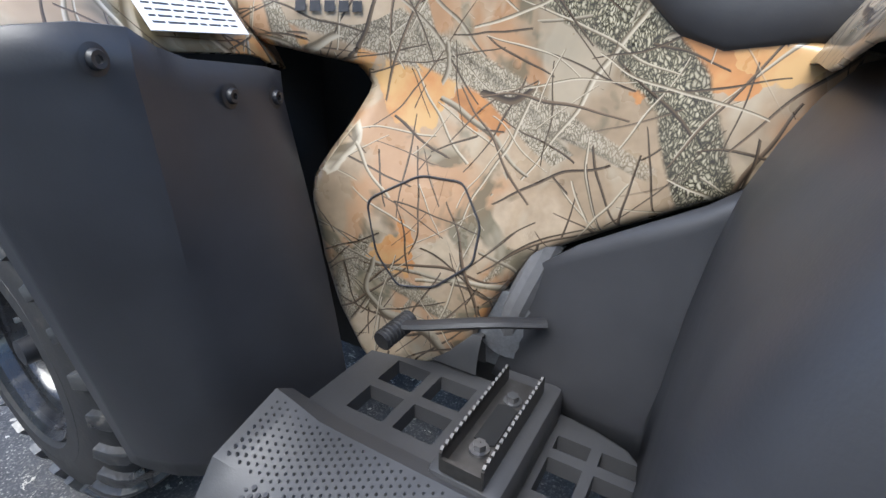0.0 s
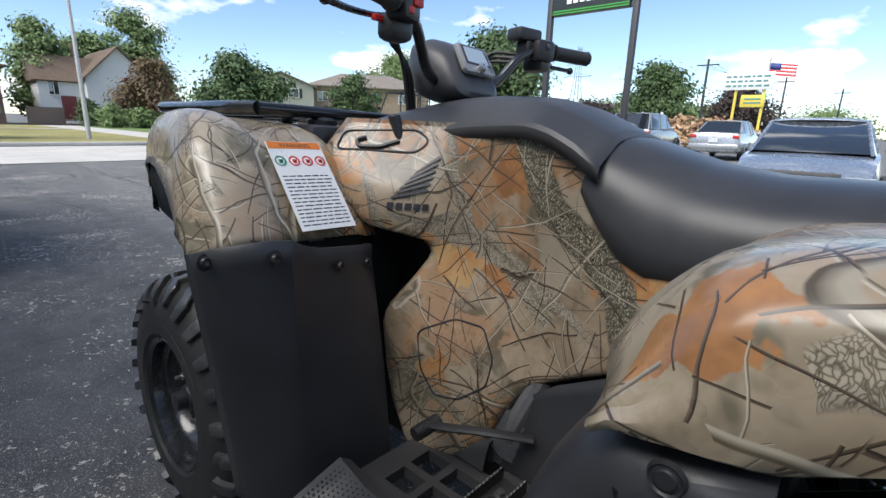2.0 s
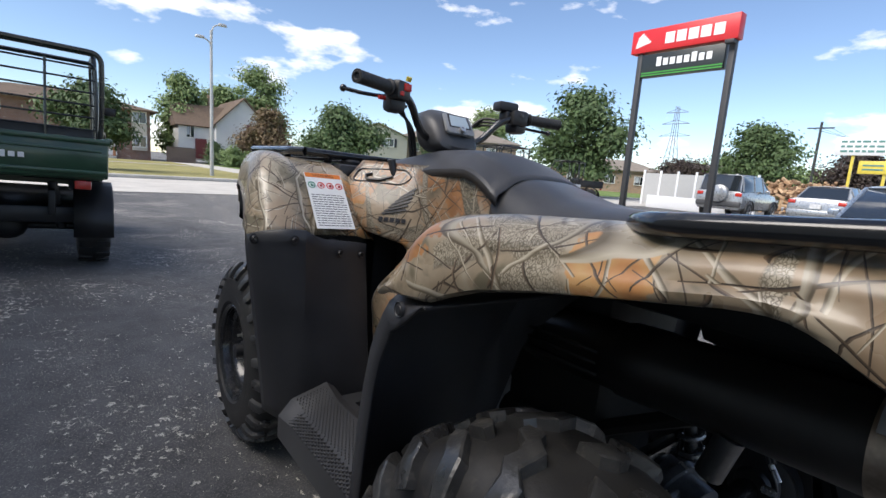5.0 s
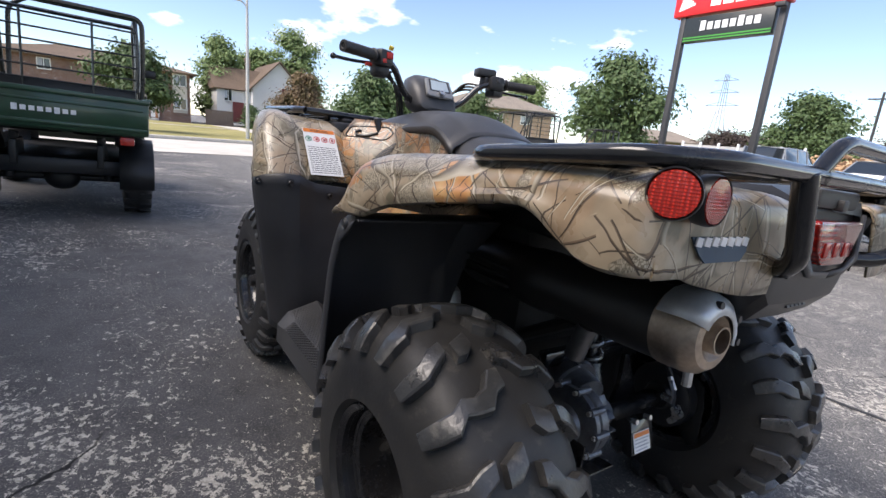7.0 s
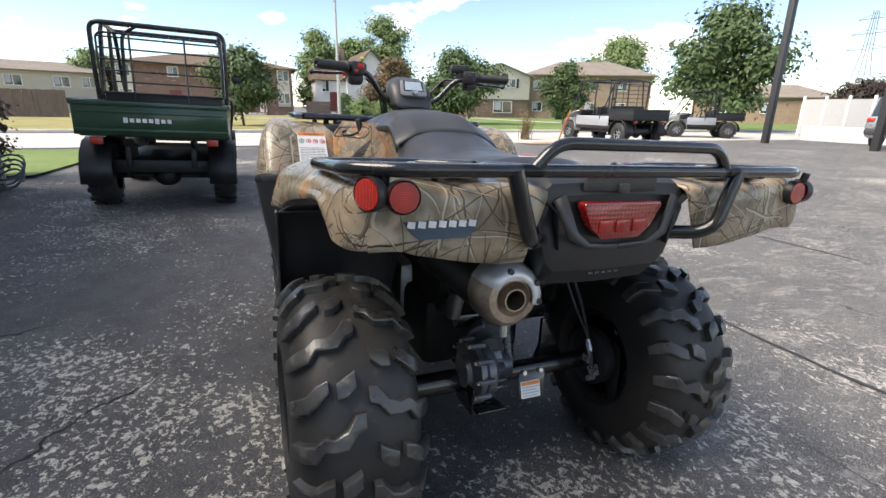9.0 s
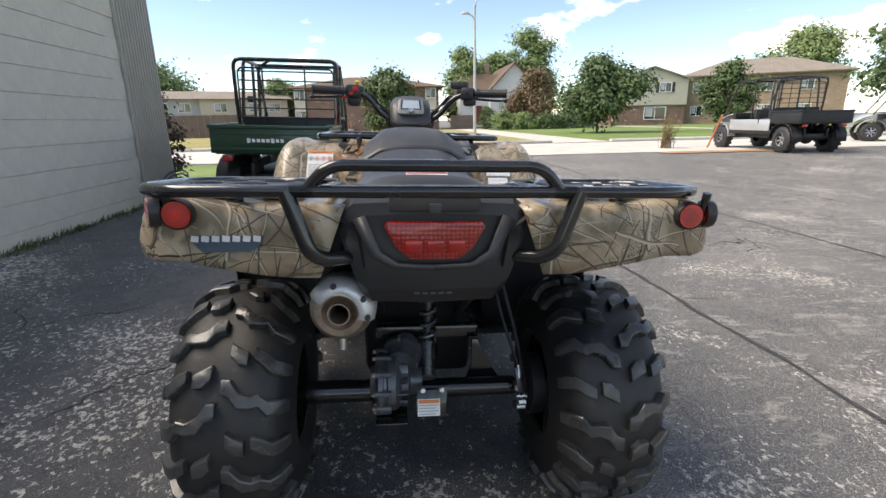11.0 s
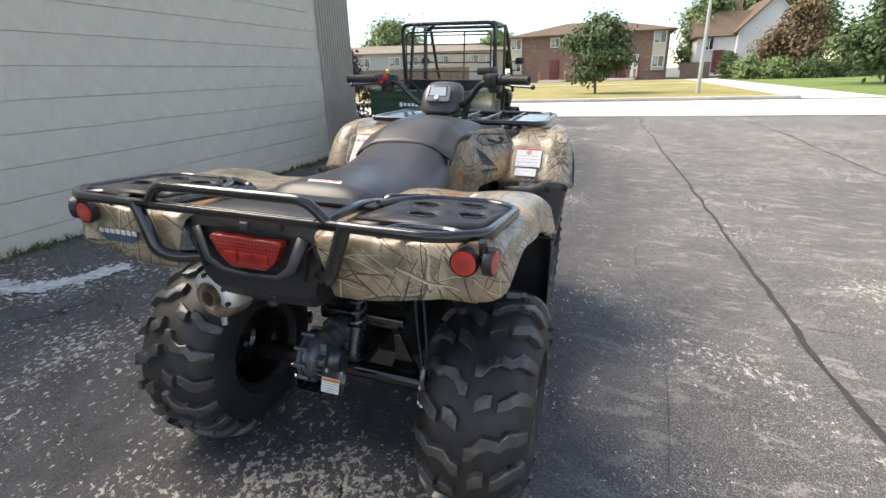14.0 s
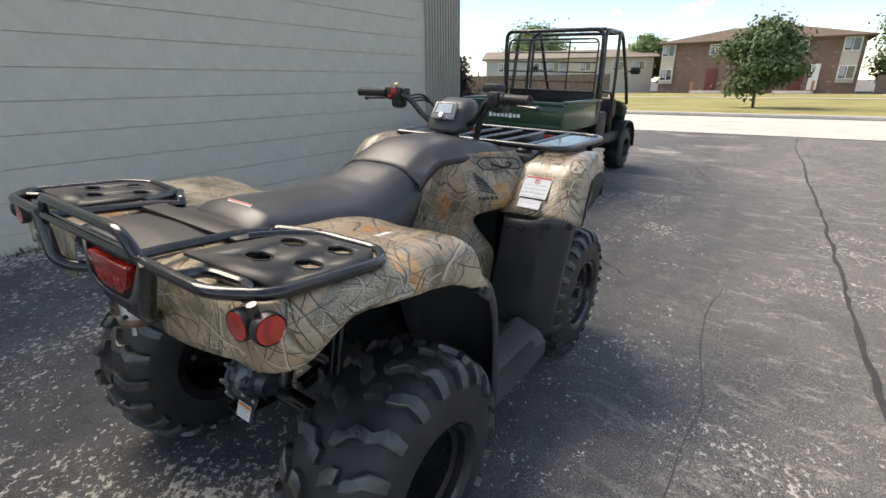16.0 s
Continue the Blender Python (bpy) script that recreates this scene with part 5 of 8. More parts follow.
# rear brake: backing plate, arm, springs and bolts at the axle's end
bm = B()
cyl(bm, (0.305, -0.005, 0.300), (0.340, -0.005, 0.300), 0.088, seg=30)
lathe(bm, [(0.0, -0.016), (0.034, -0.016), (0.040, -0.006), (0.078, -0.002), (0.088, 0.004)], Matrix.Translation((0.304, -0.005, 0.300)) @ pose(0, 0, 0, 0, 90, 0), 30)
bk = part("rear_brake", bm, BLACK, quad, "black rear brake with steel arm and bolts", 35)
bm = B()
prism(bm, [(-0.040, -0.10), (-0.012, -0.12), (0.020, -0.09), (0.026, 0.02), (0.008, 0.075), (-0.022, 0.060), (-0.036, 0.0)], 0.006, Matrix.Translation((0.345, -0.075, 0.300)) @ pose(0, 0, 0, 90, 0, 78), 0.002)
part("shield", bm, DARK, bk, "dark steel shield plate")
for c, r, d in (((0.268, -0.062, 0.318), 0.010, (0, 0.03, 0)), ((0.286, -0.078, 0.286), 0.012, (-0.02, 0.0, 0.0)), ((0.272, -0.058, 0.346), 0.007, (0.0, 0.02, 0.03)), ((0.262, -0.070, 0.298), 0.007, (0.03, 0, 0)), ((0.290, -0.066, 0.262), 0.008, (-0.024, 0, 0))):
    bm = B()
    cyl(bm, c, Vector(c) + Vector(d), r, seg=8)
    part("bolt", bm, STEEL, bk)
bm = B()
tube(bm, [(0.278, -0.060, 0.300), (0.270, -0.062, 0.335), (0.266, -0.045, 0.370)], 0.008, 8, flat=0.5)
part("brake_arm", bm, CAST, bk, "plated steel brake arm")
# shock absorber
lo, mid, top = Vector((0.016, -0.004, 0.338)), Vector((0.018, 0.028, 0.424)), Vector((0.023, 0.060, 0.60))
bm = B()
cyl(bm, lo, mid, 0.0215, seg=18)
cyl(bm, mid - (mid - lo) * 0.05, mid + (mid - lo) * 0.04, 0.0245, seg=18)
cyl(bm, mid, top, 0.012, seg=12)
cyl(bm, lo + Vector((-0.022, 0, -0.006)), lo + Vector((0.022, 0, -0.006)), 0.012, seg=12)
sh = part("shock_absorber", bm, plain("dark_shock_metal", (0.055, 0.057, 0.06), 0.28, 0.5), quad, "dark metal rear shock absorber")
bm = B()
tube(bm, [mid.lerp(top, i / 60) + Vector((0.022 * math.cos(i * 0.56), 0.022 * math.sin(i * 0.56), 0)) for i in range(61)], 0.0062, 8, bend=0)
part("coil_spring", bm, plain("grey_spring_steel", (0.16, 0.165, 0.175), 0.25, 0.6), sh, "dark grey coil spring")
bm = B()
tube(bm, [(0.02, 0.05, 0.30), (0.05, 0.25, 0.36), (0.05, 0.40, 0.38)], 0.024, 10)
prism(bm, [(0.13, 0.300), (0.235, 0.300), (0.205, 0.345), (0.165, 0.43), (0.145, 0.43), (0.150, 0.345)], 0.012, Matrix.Translation((0, 0.035, 0)) @ pose(0, 0, 0, 90, 0, 0), 0.002)
box(bm, (0.02, 0.06, 0.445), (0.30, 0.03, 0.04), bevel=0.008)
part("swing_arm", bm, STEEL_BLACK, quad, "black steel swing arm and linkage", 40)
for pts, r in (([(0.20, 0.06, 0.62), (0.235, 0.0, 0.48), (0.266, -0.045, 0.385)], 0.0045), ([(0.225, 0.06, 0.62), (0.262, 0.0, 0.48), (0.285, -0.04, 0.35)], 0.0055)):
    bm = B()
    tube(bm, pts, r, 8)
    part("brake_cable", bm, BLACK, quad, "thin black brake cable")
# sticker plate behind the axle
bm = B()
prism(bm, [(-0.026, 0.030), (0.052, 0.030), (0.046, -0.040), (-0.034, -0.040)], 0.004, Matrix.Translation((0.008, -0.130, 0.331)) @ pose(0, 0, 0, 72, 0, 0), 0.001)
lb = part("label_bracket", bm, STEEL_BLACK, quad, "black bracket plate behind the axle")
for x in (-0.004, 0.046):
    bm = B()
    cyl(bm, (x, -0.115, 0.358), (x, -0.130, 0.362), 0.0065, seg=6)
    part("bolt", bm, STEEL, lb)
LB = Matrix.Translation((0.011, -0.139, 0.319)) @ pose(0, 0, 0, 72, 0, 0)
bm = B()
prism(bm, [(-0.029, -0.022), (0.029, -0.022), (0.029, 0.022), (-0.029, 0.022)], 0.002, LB)
pl = part("axle_label", bm, WHITE_LABEL, lb, "small white sticker with an orange head band", 0)
bm = B()
prism(bm, [(-0.027, 0.011), (0.027, 0.011), (0.027, 0.020), (-0.027, 0.020)], 0.001, LB @ Matrix.Translation((0, 0, 0.0016)))
part("head_band", bm, ORANGE_LABEL, pl)
bm = B()
for i in range(4):
    y = 0.006 - 0.0075 * i
    prism(bm, [(-0.025, y - 0.0011), (0.025 - 0.007 * (i % 2), y - 0.0011), (0.025 - 0.007 * (i % 2), y + 0.0011), (-0.025, y + 0.0011)], 0.001, LB @ Matrix.Translation((0, 0, 0.0016)))
part("print", bm, plain("pale_grey_print", (0.36, 0.38, 0.42), 0.4), pl, "rows of small grey bars", 0)["kind"] = "stuff"

# silencer on the left
bm = B()
EXP = Matrix.Translation((-0.185, -0.308, 0.662)) @ pose(0, 0, 0, -90, 0, 0) @ pose(0, 0, 0, -3, 3, 0)
lathe(bm, [(0.030, 0.66), (0.055, 0.62), (0.062, 0.58), (0.062, 0.40), (0.066, 0.395), (0.066, 0.33), (0.064, 0.325), (0.064, 0.03), (0.060, 0.02)], EXP, 32)
si = part("silencer", bm, MUFFLER, quad, "long black exhaust silencer", 40)
for k in range(3):
    bm = B()
    box(bm, EXP @ Vector((-0.060, 0.024 - 0.02 * k, 0.50)), (0.012, 0.16, 0.008), bevel=0.003)
    part("rib", bm, MUFFLER, si)
bm = B()
lathe(bm, [(0.066, 0.06), (0.066, 0.02), (0.062, 0.004), (0.050, -0.010), (0.036, -0.012), (0.030, -0.004), (0.023, 0.002), (0.023, -0.022), (0.020, -0.022), (0.020, 0.05)], EXP, 32)
part("end_cap", bm, STAINED_STEEL, si, "heat-stained steel end cap with outlet pipe", 40)
bm = B()
rows = []
for k in range(9):
    a = -0.30 + k * (math.pi * 0.94) / 8
    rows.append([EXP @ Vector((r * math.cos(a), -r * math.sin(a), h)) for r, h in ((0.070, 0.055), (0.070, 0.012), (0.064, -0.006), (0.052, -0.0145), (0.040, -0.0165))])
loft(bm, rows)
cs = part("cap_shield", bm, plain("brushed_shield_steel", (0.72, 0.73, 0.74), 0.36, 0.45, var=0.12), si, "bright steel shield on the end cap", 40, 0.002, 0)
for a in (0.55, 1.75, -0.15):
    bm = B()
    cyl(bm, EXP @ Vector((0.056 * math.cos(a), -0.056 * math.sin(a), -0.008)), EXP @ Vector((0.057 * math.cos(a), -0.057 * math.sin(a), -0.018)), 0.006, seg=8)
    part("screw", bm, INK, cs)
bm = B()
tube(bm, [EXP @ Vector((0, 0, 0.64)), EXP @ Vector((0.02, 0.02, 0.78)), (-0.05, 0.50, 0.62)], 0.026, 12)
part("exhaust_pipe", bm, MUFFLER, si)
bm = B()
cyl(bm, EXP @ Vector((0, 0.064, 0.02)), EXP @ Vector((0, 0.09, 0.02)), 0.008, seg=8)
part("drain_boss", bm, STEEL, si)
bm = B()
cyl(bm, (-0.20, -0.10, 0.60), (-0.20, -0.08, 0.53), 0.020, seg=14)
part("hanger_mount", bm, bpy.data.materials["bolt_steel"], si)

# handlebar
bm = B()
hb = [(-0.385, 0.775, 1.152), (-0.26, 0.815, 1.152), (-0.185, 0.842, 1.142), (-0.12, 0.872, 1.06), (-0.06, 0.885, 1.035), (0.06, 0.885, 1.035), (0.12, 0.872, 1.06), (0.185, 0.842, 1.142), (0.26, 0.815, 1.152), (0.385, 0.775, 1.152)]
tube(bm, hb, 0.0112, 12, bend=0.05)
bar = part("handlebar", bm, STEEL_BLACK, quad, "black tubular handlebar")
for sx in (-1, 1):
    a, b = Vector((sx * 0.270, 0.812, 1.152)), Vector((sx * 0.388, 0.774, 1.152))
    m = Matrix.Translation(a) @ (b - a).to_track_quat("Z", "Y").to_matrix().to_4x4()
    L = (b - a).length
    prof = [(0.011, 0.0), (0.021, 0.001), (0.021, 0.006)]
    for i in range(24):
        z = 0.010 + i * (L - 0.016) / 24
        prof += [(0.0165, z), (0.0172, z + 0.0015), (0.0165, z + 0.003)]
    prof += [(0.0180, L - 0.004), (0.0175, L), (0.010, L + 0.001), (0.006, L - 0.004), (0.0, L - 0.004)]
    bm = B()
    lathe(bm, prof, m, 20)
    part("grip", bm, RUBBER, bar, "ribbed black rubber grip")
    bm = B()
    box(bm, (sx * 0.235, 0.822, 1.150), (0.058, 0.048, 0.052), rot=(0, 0, -18 * sx), bevel=0.012)
    box(bm, (sx * 0.205, 0.850, 1.155), (0.030, 0.04, 0.034), bevel=0.008)
    if sx > 0:
        box(bm, (0.205, 0.855, 1.185), (0.075, 0.052, 0.030), rot=(0, 0, -14), bevel=0.008)
        box(bm, (0.245, 0.838, 1.125), (0.05, 0.06, 0.045), bevel=0.012)
    else:
        box(bm, (-0.232, 0.845, 1.118), (0.055, 0.05, 0.05), bevel=0.014)
    sw = part("switch_housing", bm, BLACK, bar, "black switch housing with lever mount", 40)
    bm = B()
    tube(bm, [(sx * 0.215, 0.858, 1.145), (sx * 0.26, 0.868, 1.135), (sx * 0.33, 0.850, 1.128), (sx * 0.395, 0.826, 1.126)], 0.0078, 8, bend=0.04, flat=0.7)
    ball(bm, (sx * 0.397, 0.825, 1.126), 0.0095)
    part("brake_lever", bm, STEEL_BLACK, bar, "black brake lever")
    buttons = [((-0.222, 0.798, 1.158), (0.022, 0.008, 0.020)), ((-0.240, 0.797, 1.140), (0.014, 0.007, 0.012)), ((-0.262, 0.852, 1.128), (0.034, 0.012, 0.010))] if sx < 0 else [((0.228, 0.797, 1.158), (0.012, 0.006, 0.012))]
    for c, d in buttons:
        bm = B()
        box(bm, c, d, bevel=0.002)
        part("button", bm, RED_PLASTIC if sx < 0 else COVER, sw, "red plastic handlebar switch" if sx < 0 else "")
    if sx < 0:
        bm = B()
        cyl(bm, (-0.215, 0.81, 1.178), (-0.215, 0.805, 1.188), 0.008, seg=10)
        part("knob", bm, plain("yellow_plastic", (0.5, 0.42, 0.05), 0.4), sw, "small yellow choke knob")
    for i in range(3):
        bm = B()
        tube(bm, [(sx * (0.20 - 0.01 * i), 0.865, 1.14 - 0.01 * i), (sx * 0.17, 0.93 + 0.01 * i, 1.15 - 0.012 * i), (sx * (0.11 - 0.01 * i), 0.95, 1.08), (sx * (0.09 - 0.01 * i), 0.95, 0.97)], 0.0045, 6, bend=0.06)
        part("cable", bm, RUBBER, bar)
bm = B()
cyl(bm, (0, 0.90, 0.96), (0, 0.885, 1.035), 0.03, seg=16)
for sx in (-1, 1):
    box(bm, (sx * 0.045, 0.885, 1.035), (0.03, 0.05, 0.045), bevel=0.01)
part("steering_stem", bm, BLACK, quad, "", 40)

# instrument pod
bm = B()
rows = []
for y, z, w, h in ((0.818, 1.058, 0.062, 0.032), (0.822, 1.062, 0.082, 0.046), (0.836, 1.068, 0.092, 0.057), (0.87, 1.074, 0.097, 0.068), (0.92, 1.072, 0.087, 0.066), (0.965, 1.064, 0.06, 0.045)):
    row = []
    for k in range(24):
        a = 2 * math.pi * k / 24
        c, s_ = math.cos(a), math.sin(a)
        e = 0.55
        wz = w * (0.82 + 0.18 * (1 - s_) / 2)
        row.append((math.copysign(abs(c) ** e, c) * wz, y + 0.030 * (math.copysign(abs(s_) ** e, s_) + 1) * (h / 0.066), z + math.copysign(abs(s_) ** e, s_) * h))
    rows.append(row)
loft(bm, rows, closed=True, cap=True)
pod = part("instrument_pod", bm, COVER, quad, "dark grey instrument pod with display", 38)
PM_ = Matrix.Translation((0, 0.846, 1.090)) @ pose(0, 0, 0, 58, 0, 0)
bm = B()
prism(bm, [(-0.055, -0.026), (-0.048, -0.034), (0.048, -0.034), (0.055, -0.026), (0.050, 0.036), (-0.050, 0.036)], 0.012, PM_, 0.003)
part("bezel", bm, POD_GREY, pod, "smooth grey display bezel")
bm = B()
prism(bm, [(-0.043, -0.014), (0.043, -0.014), (0.040, 0.032), (-0.040, 0.032)], 0.0128, PM_)
part("display_frame", bm, INK, pod, "black frame round the display")
bm = B()
prism(bm, [(-0.036, -0.010), (0.036, -0.010), (0.033, 0.028), (-0.033, 0.028)], 0.0135, PM_)
part("display", bm, DISPLAY, pod, "pale lcd display")
bm = B()
cyl(bm, PM_ @ Vector((0, -0.023, 0.010)), PM_ @ Vector((0, -0.023, 0.024)), 0.010, seg=18)
part("key_switch", bm, STEEL, pod, "round steel key switch")
# gear selector beside the tank
bm = B()
cyl(bm, (-0.212, 0.838, 0.905), (-0.218, 0.856, 0.962), 0.006, 0.012, seg=14)
ball(bm, (-0.218, 0.8562, 0.962), 0.012, (1, 1.1, 0.5), 12)
part("selector_lever", bm, BLACK, quad, "short black selector lever")
for sx in (-1, 1):
    bm = B()
    box(bm, (sx * 0.26, 1.07, 0.915), (0.12, 0.18, 0.05), bevel=0.015)
    lathe(bm, [(0.030, 0.0), (0.032, 0.012), (0.026, 0.018), (0, 0.02)], Matrix.Translation((sx * 0.25, 1.05, 0.938)), 20)
    part("front_deck", bm, BLACK, quad, "black plastic deck before the tank", 40)

# front rack
bm = B()
z = 0.965
tube(bm, [(-0.40, 1.04, z), (-0.42, 1.10, z), (-0.42, 1.50, z), (-0.36, 1.56, z), (0.36, 1.56, z), (0.42, 1.50, z), (0.42, 1.10, z), (0.40, 1.04, z), (-0.40, 1.04, z)], 0.0125, 10, closed=False, bend=0.05)
for x in (-0.25, -0.12, 0.0, 0.12, 0.25):
    tube(bm, [(x, 1.04, z), (x, 1.56, z)], 0.008, 8)
for sx in (-1, 1):
    tube(bm, [(sx * 0.30, 1.10, z), (sx * 0.30, 1.12, 0.90)], 0.012, 8)
    tube(bm, [(sx * 0.30, 1.45, z), (sx * 0.30, 1.42, 0.86)], 0.012, 8)
    loft(bm, [[(sx * 0.28, 1.06, z + 0.004), (sx * 0.40, 1.08, z + 0.004)], [(sx * 0.28, 1.5, z + 0.004), (sx * 0.40, 1.5, z + 0.004)]])
part("front_rack", bm, STEEL_BLACK, quad, "black tubular steel front rack", 40)

# rear rack
Z = 0.919
bm = B()
tube(bm, [(-0.21, -0.402, Z), (-0.44, -0.402, Z), (-0.515, -0.345, Z), (-0.528, -0.11, Z), (-0.47, -0.055, Z), (-0.31, -0.065, Z), (-0.255, -0.12, Z), (-0.225, -0.19, Z)], 0.0112, 12, bend=0.032)
tube(bm, [(0.21, -0.402, Z), (0.44, -0.402, Z), (0.515, -0.345, Z), (0.528, -0.11, Z), (0.47, -0.055, Z), (0.31, -0.065, Z), (0.255, -0.12, Z), (0.225, -0.19, Z)], 0.0112, 12, bend=0.032)
tube(bm, [(-0.25, -0.402, Z), (0.25, -0.402, Z)], 0.0112, 12)
rk = part("rear_rack", bm, STEEL_BLACK, quad, "black tubular steel rear rack")
bm = B()
tube(bm, [(-0.225, -0.400, Z), (-0.185, -0.406, Z + 0.045), (0.185, -0.406, Z + 0.045), (0.225, -0.400, Z)], 0.0108, 12, bend=0.045)
part("grab_loop", bm, STEEL_BLACK, rk, "raised tube loop at the rack's rear")
for sx in (-1, 1):
    bm = B()
    tube(bm, [(sx * 0.205, -0.41, Z), (sx * 0.195, -0.345, Z), (sx * 0.19, -0.18, Z), (sx * 0.19, -0.11, Z - 0.01)], 0.0105, 10, bend=0.04)
    tube(bm, [(sx * 0.30, -0.06, Z), (sx * 0.20, -0.11, Z), (sx * 0.20, -0.11, Z - 0.04)], 0.011, 10, bend=0.03)
    tube(bm, [(sx * 0.33, -0.405, Z - 0.004), (sx * 0.345, -0.345, Z - 0.004), (sx * 0.45, -0.335, Z - 0.004), (sx * 0.485, -0.37, Z - 0.004)], 0.010, 10, bend=0.03)
    part("rack_tube", bm, STEEL_BLACK, rk)
    bm = B()
    tube(bm, [(sx * 0.258, -0.402, Z), (sx * 0.222, -0.405, 0.812), (sx * 0.200, -0.385, 0.795), (sx * 0.14, -0.33, 0.79)], 0.0145, 12, bend=0.03)
    part("rack_stay", bm, STEEL_BLACK, rk, "bent black tube stay of the rack")
    for lx, ly in ((0.42, -0.10), (0.36, -0.33)):
        bm = B()
        tube(bm, [(sx * lx, ly, Z - 0.01), (sx * lx, ly, 0.87)], 0.012, 10)
        part("rack_leg", bm, STEEL_BLACK, rk)
    # flat deck with six-sided holes
    bm = B()
    holes = [(0.325, -0.155), (0.430, -0.125), (0.355, -0.255), (0.452, -0.222)]
    outer = [(0.245, -0.335), (0.50, -0.325), (0.515, -0.12), (0.465, -0.07), (0.32, -0.08), (0.262, -0.14)]
    zt, zb = Z + 0.004, Z - 0.004

    def hexpt(cx, cy, k):
        a = math.pi / 3 * k
        return (cx + 0.034 * math.cos(a), cy + 0.023 * math.sin(a))
    ev = [bm.verts.new((sx * x, y, zt)) for x, y in outer]
    edges = [bm.edges.new((ev[i], ev[(i + 1) % len(ev)])) for i in range(len(ev))]
    for cx, cy in holes:
        hv = [bm.verts.new((sx * hexpt(cx, cy, k)[0], hexpt(cx, cy, k)[1], zt)) for k in range(6)]
        edges += [bm.edges.new((hv[i], hv[(i + 1) % 6])) for i in range(6)]
    bmesh.ops.triangle_fill(bm, use_beauty=True, use_dissolve=False, edges=edges)
    for f in [f for f in bm.faces if any(math.hypot((abs(f.calc_center_median().x) - cx) / 0.030, (f.calc_center_median().y - cy) / 0.020) < 0.75 for cx, cy in holes)]:
        bm.faces.remove(f)
    dk = part("rack_deck", bm, DECK, rk, "flat matt black steel deck with six-sided holes", 30, 0.006)
    for cx, cy in holes:
        bm = B()
        tube(bm, [(sx * hexpt(cx, cy, k)[0], hexpt(cx, cy, k)[1], zt) for k in range(6)], 0.0028, 6, closed=True, bend=0.006)
        part("hole_rim", bm, STEEL_BLACK, dk)
for c, d in (((0, -0.19, Z - 0.004), (0.46, 0.060, 0.010)), ((0, -0.11, Z - 0.02), (0.40, 0.050, 0.010))):
    bm = B()
    box(bm, c, d, bevel=0.003)
    part("cross_bar", bm, DECK, rk, "flat black cross bar")
FALL = Matrix(((1, 0, 0, 0), (0, 1, 0, 0), (0, -0.075, 1, -0.075 * 0.402), (0, 0, 0, 1)))
for ob in (rk, *rk.children_recursive):
    ob.data.transform(FALL)


# ---- utility vehicles ----
GREEN_PAINT = plain("dark_green_paint", (0.012, 0.05, 0.022), 0.35, 0.0, 0.5)
SILVER_PAINT = plain("silver_paint", (0.42, 0.43, 0.45), 0.35, 0.4, 0.6, var=0.08)
UTV_BLACK = plain("utility_black", (0.014, 0.014, 0.015), 0.45)
CAGE = plain("cage_paint", (0.011, 0.012, 0.012), 0.3, 0.0, 0.4)
ALLOY = plain("bright_alloy", (0.5, 0.5, 0.52), 0.3, 0.8)
VINYL = plain("bench_vinyl", (0.02, 0.02, 0.021), 0.5)


def simple_wheel(parent, c, sx, R, w, rim, rim_mat, spokes=0, lugs=16):
    wh = new("wheel")
    wh.parent = parent
    wh.matrix_local = Matrix.Translation(c) @ pose(0, 0, 0, 0, 90 * sx, 0)
    bm = B()
    prof = []
    for i in range(15):
        a = math.pi * i / 14
        q = math.cos(a)
        prof.append((rim + (R - rim) * (1 - abs(q) ** 4) ** 0.5, math.copysign(abs(q) ** 0.7, q) * w))
    lathe(bm, [(rim - 0.01, w * 0.85)] + prof + [(rim - 0.01, -w * 0.85)], Matrix(), 36)
    for i in range(lugs):
        for sg in (1, -1):
            a = 6.2832 * (i + (0.5 if sg < 0 else 0)) / lugs
            box(bm, ((R - 0.002) * math.cos(a), (R - 0.002) * math.sin(a), sg * w * 0.5), (0.022, 0.05, w * 0.75), rot=(0, 0, math.degrees(a)))
    part("tyre", bm, RUBBER, wh, "black rubber tyre")
    bm = B()
    d = w * 0.35
    lathe(bm, [(rim + 0.003, w * 0.85), (rim - 0.01, w * 0.8), (rim - 0.025, d), (rim * 0.5, d - 0.015), (rim * 0.3, d + 0.02), (0, d + 0.025)], Matrix(), 28)
    rm = part("rim", bm, rim_mat if not spokes else UTV_BLACK, wh, "wheel rim")
    if spokes:
        bm = B()
        for k in range(spokes):
            a = 6.2832 * k / spokes
            box(bm, (rim * 0.56 * math.cos(a), rim * 0.56 * math.sin(a), d + 0.02), (rim * 0.75, rim * 0.2, 0.02), rot=(0, 0, math.degrees(a)), bevel=0.004)
        lathe(bm, [(rim + 0.004, w * 0.86), (rim - 0.014, w * 0.86), (rim - 0.018, w * 0.7)], Matrix(), 28)
        part("spoke_face", bm, rim_mat, rm, "bright alloy spokes")
    return wh


def bars(bm, c, w, h, n, m=None, depth=0.004):
    """A row of plain bars in place of a maker's name, in the xz plane."""
    p = w / n
    for i in range(n):
        box(bm, (c[0] - w / 2 + p * (i + 0.5), c[1], c[2] + (0.08 * h if i == 0 else 0)), (p * 0.72, depth, h * (1.15 if i == 0 else 0.9)))


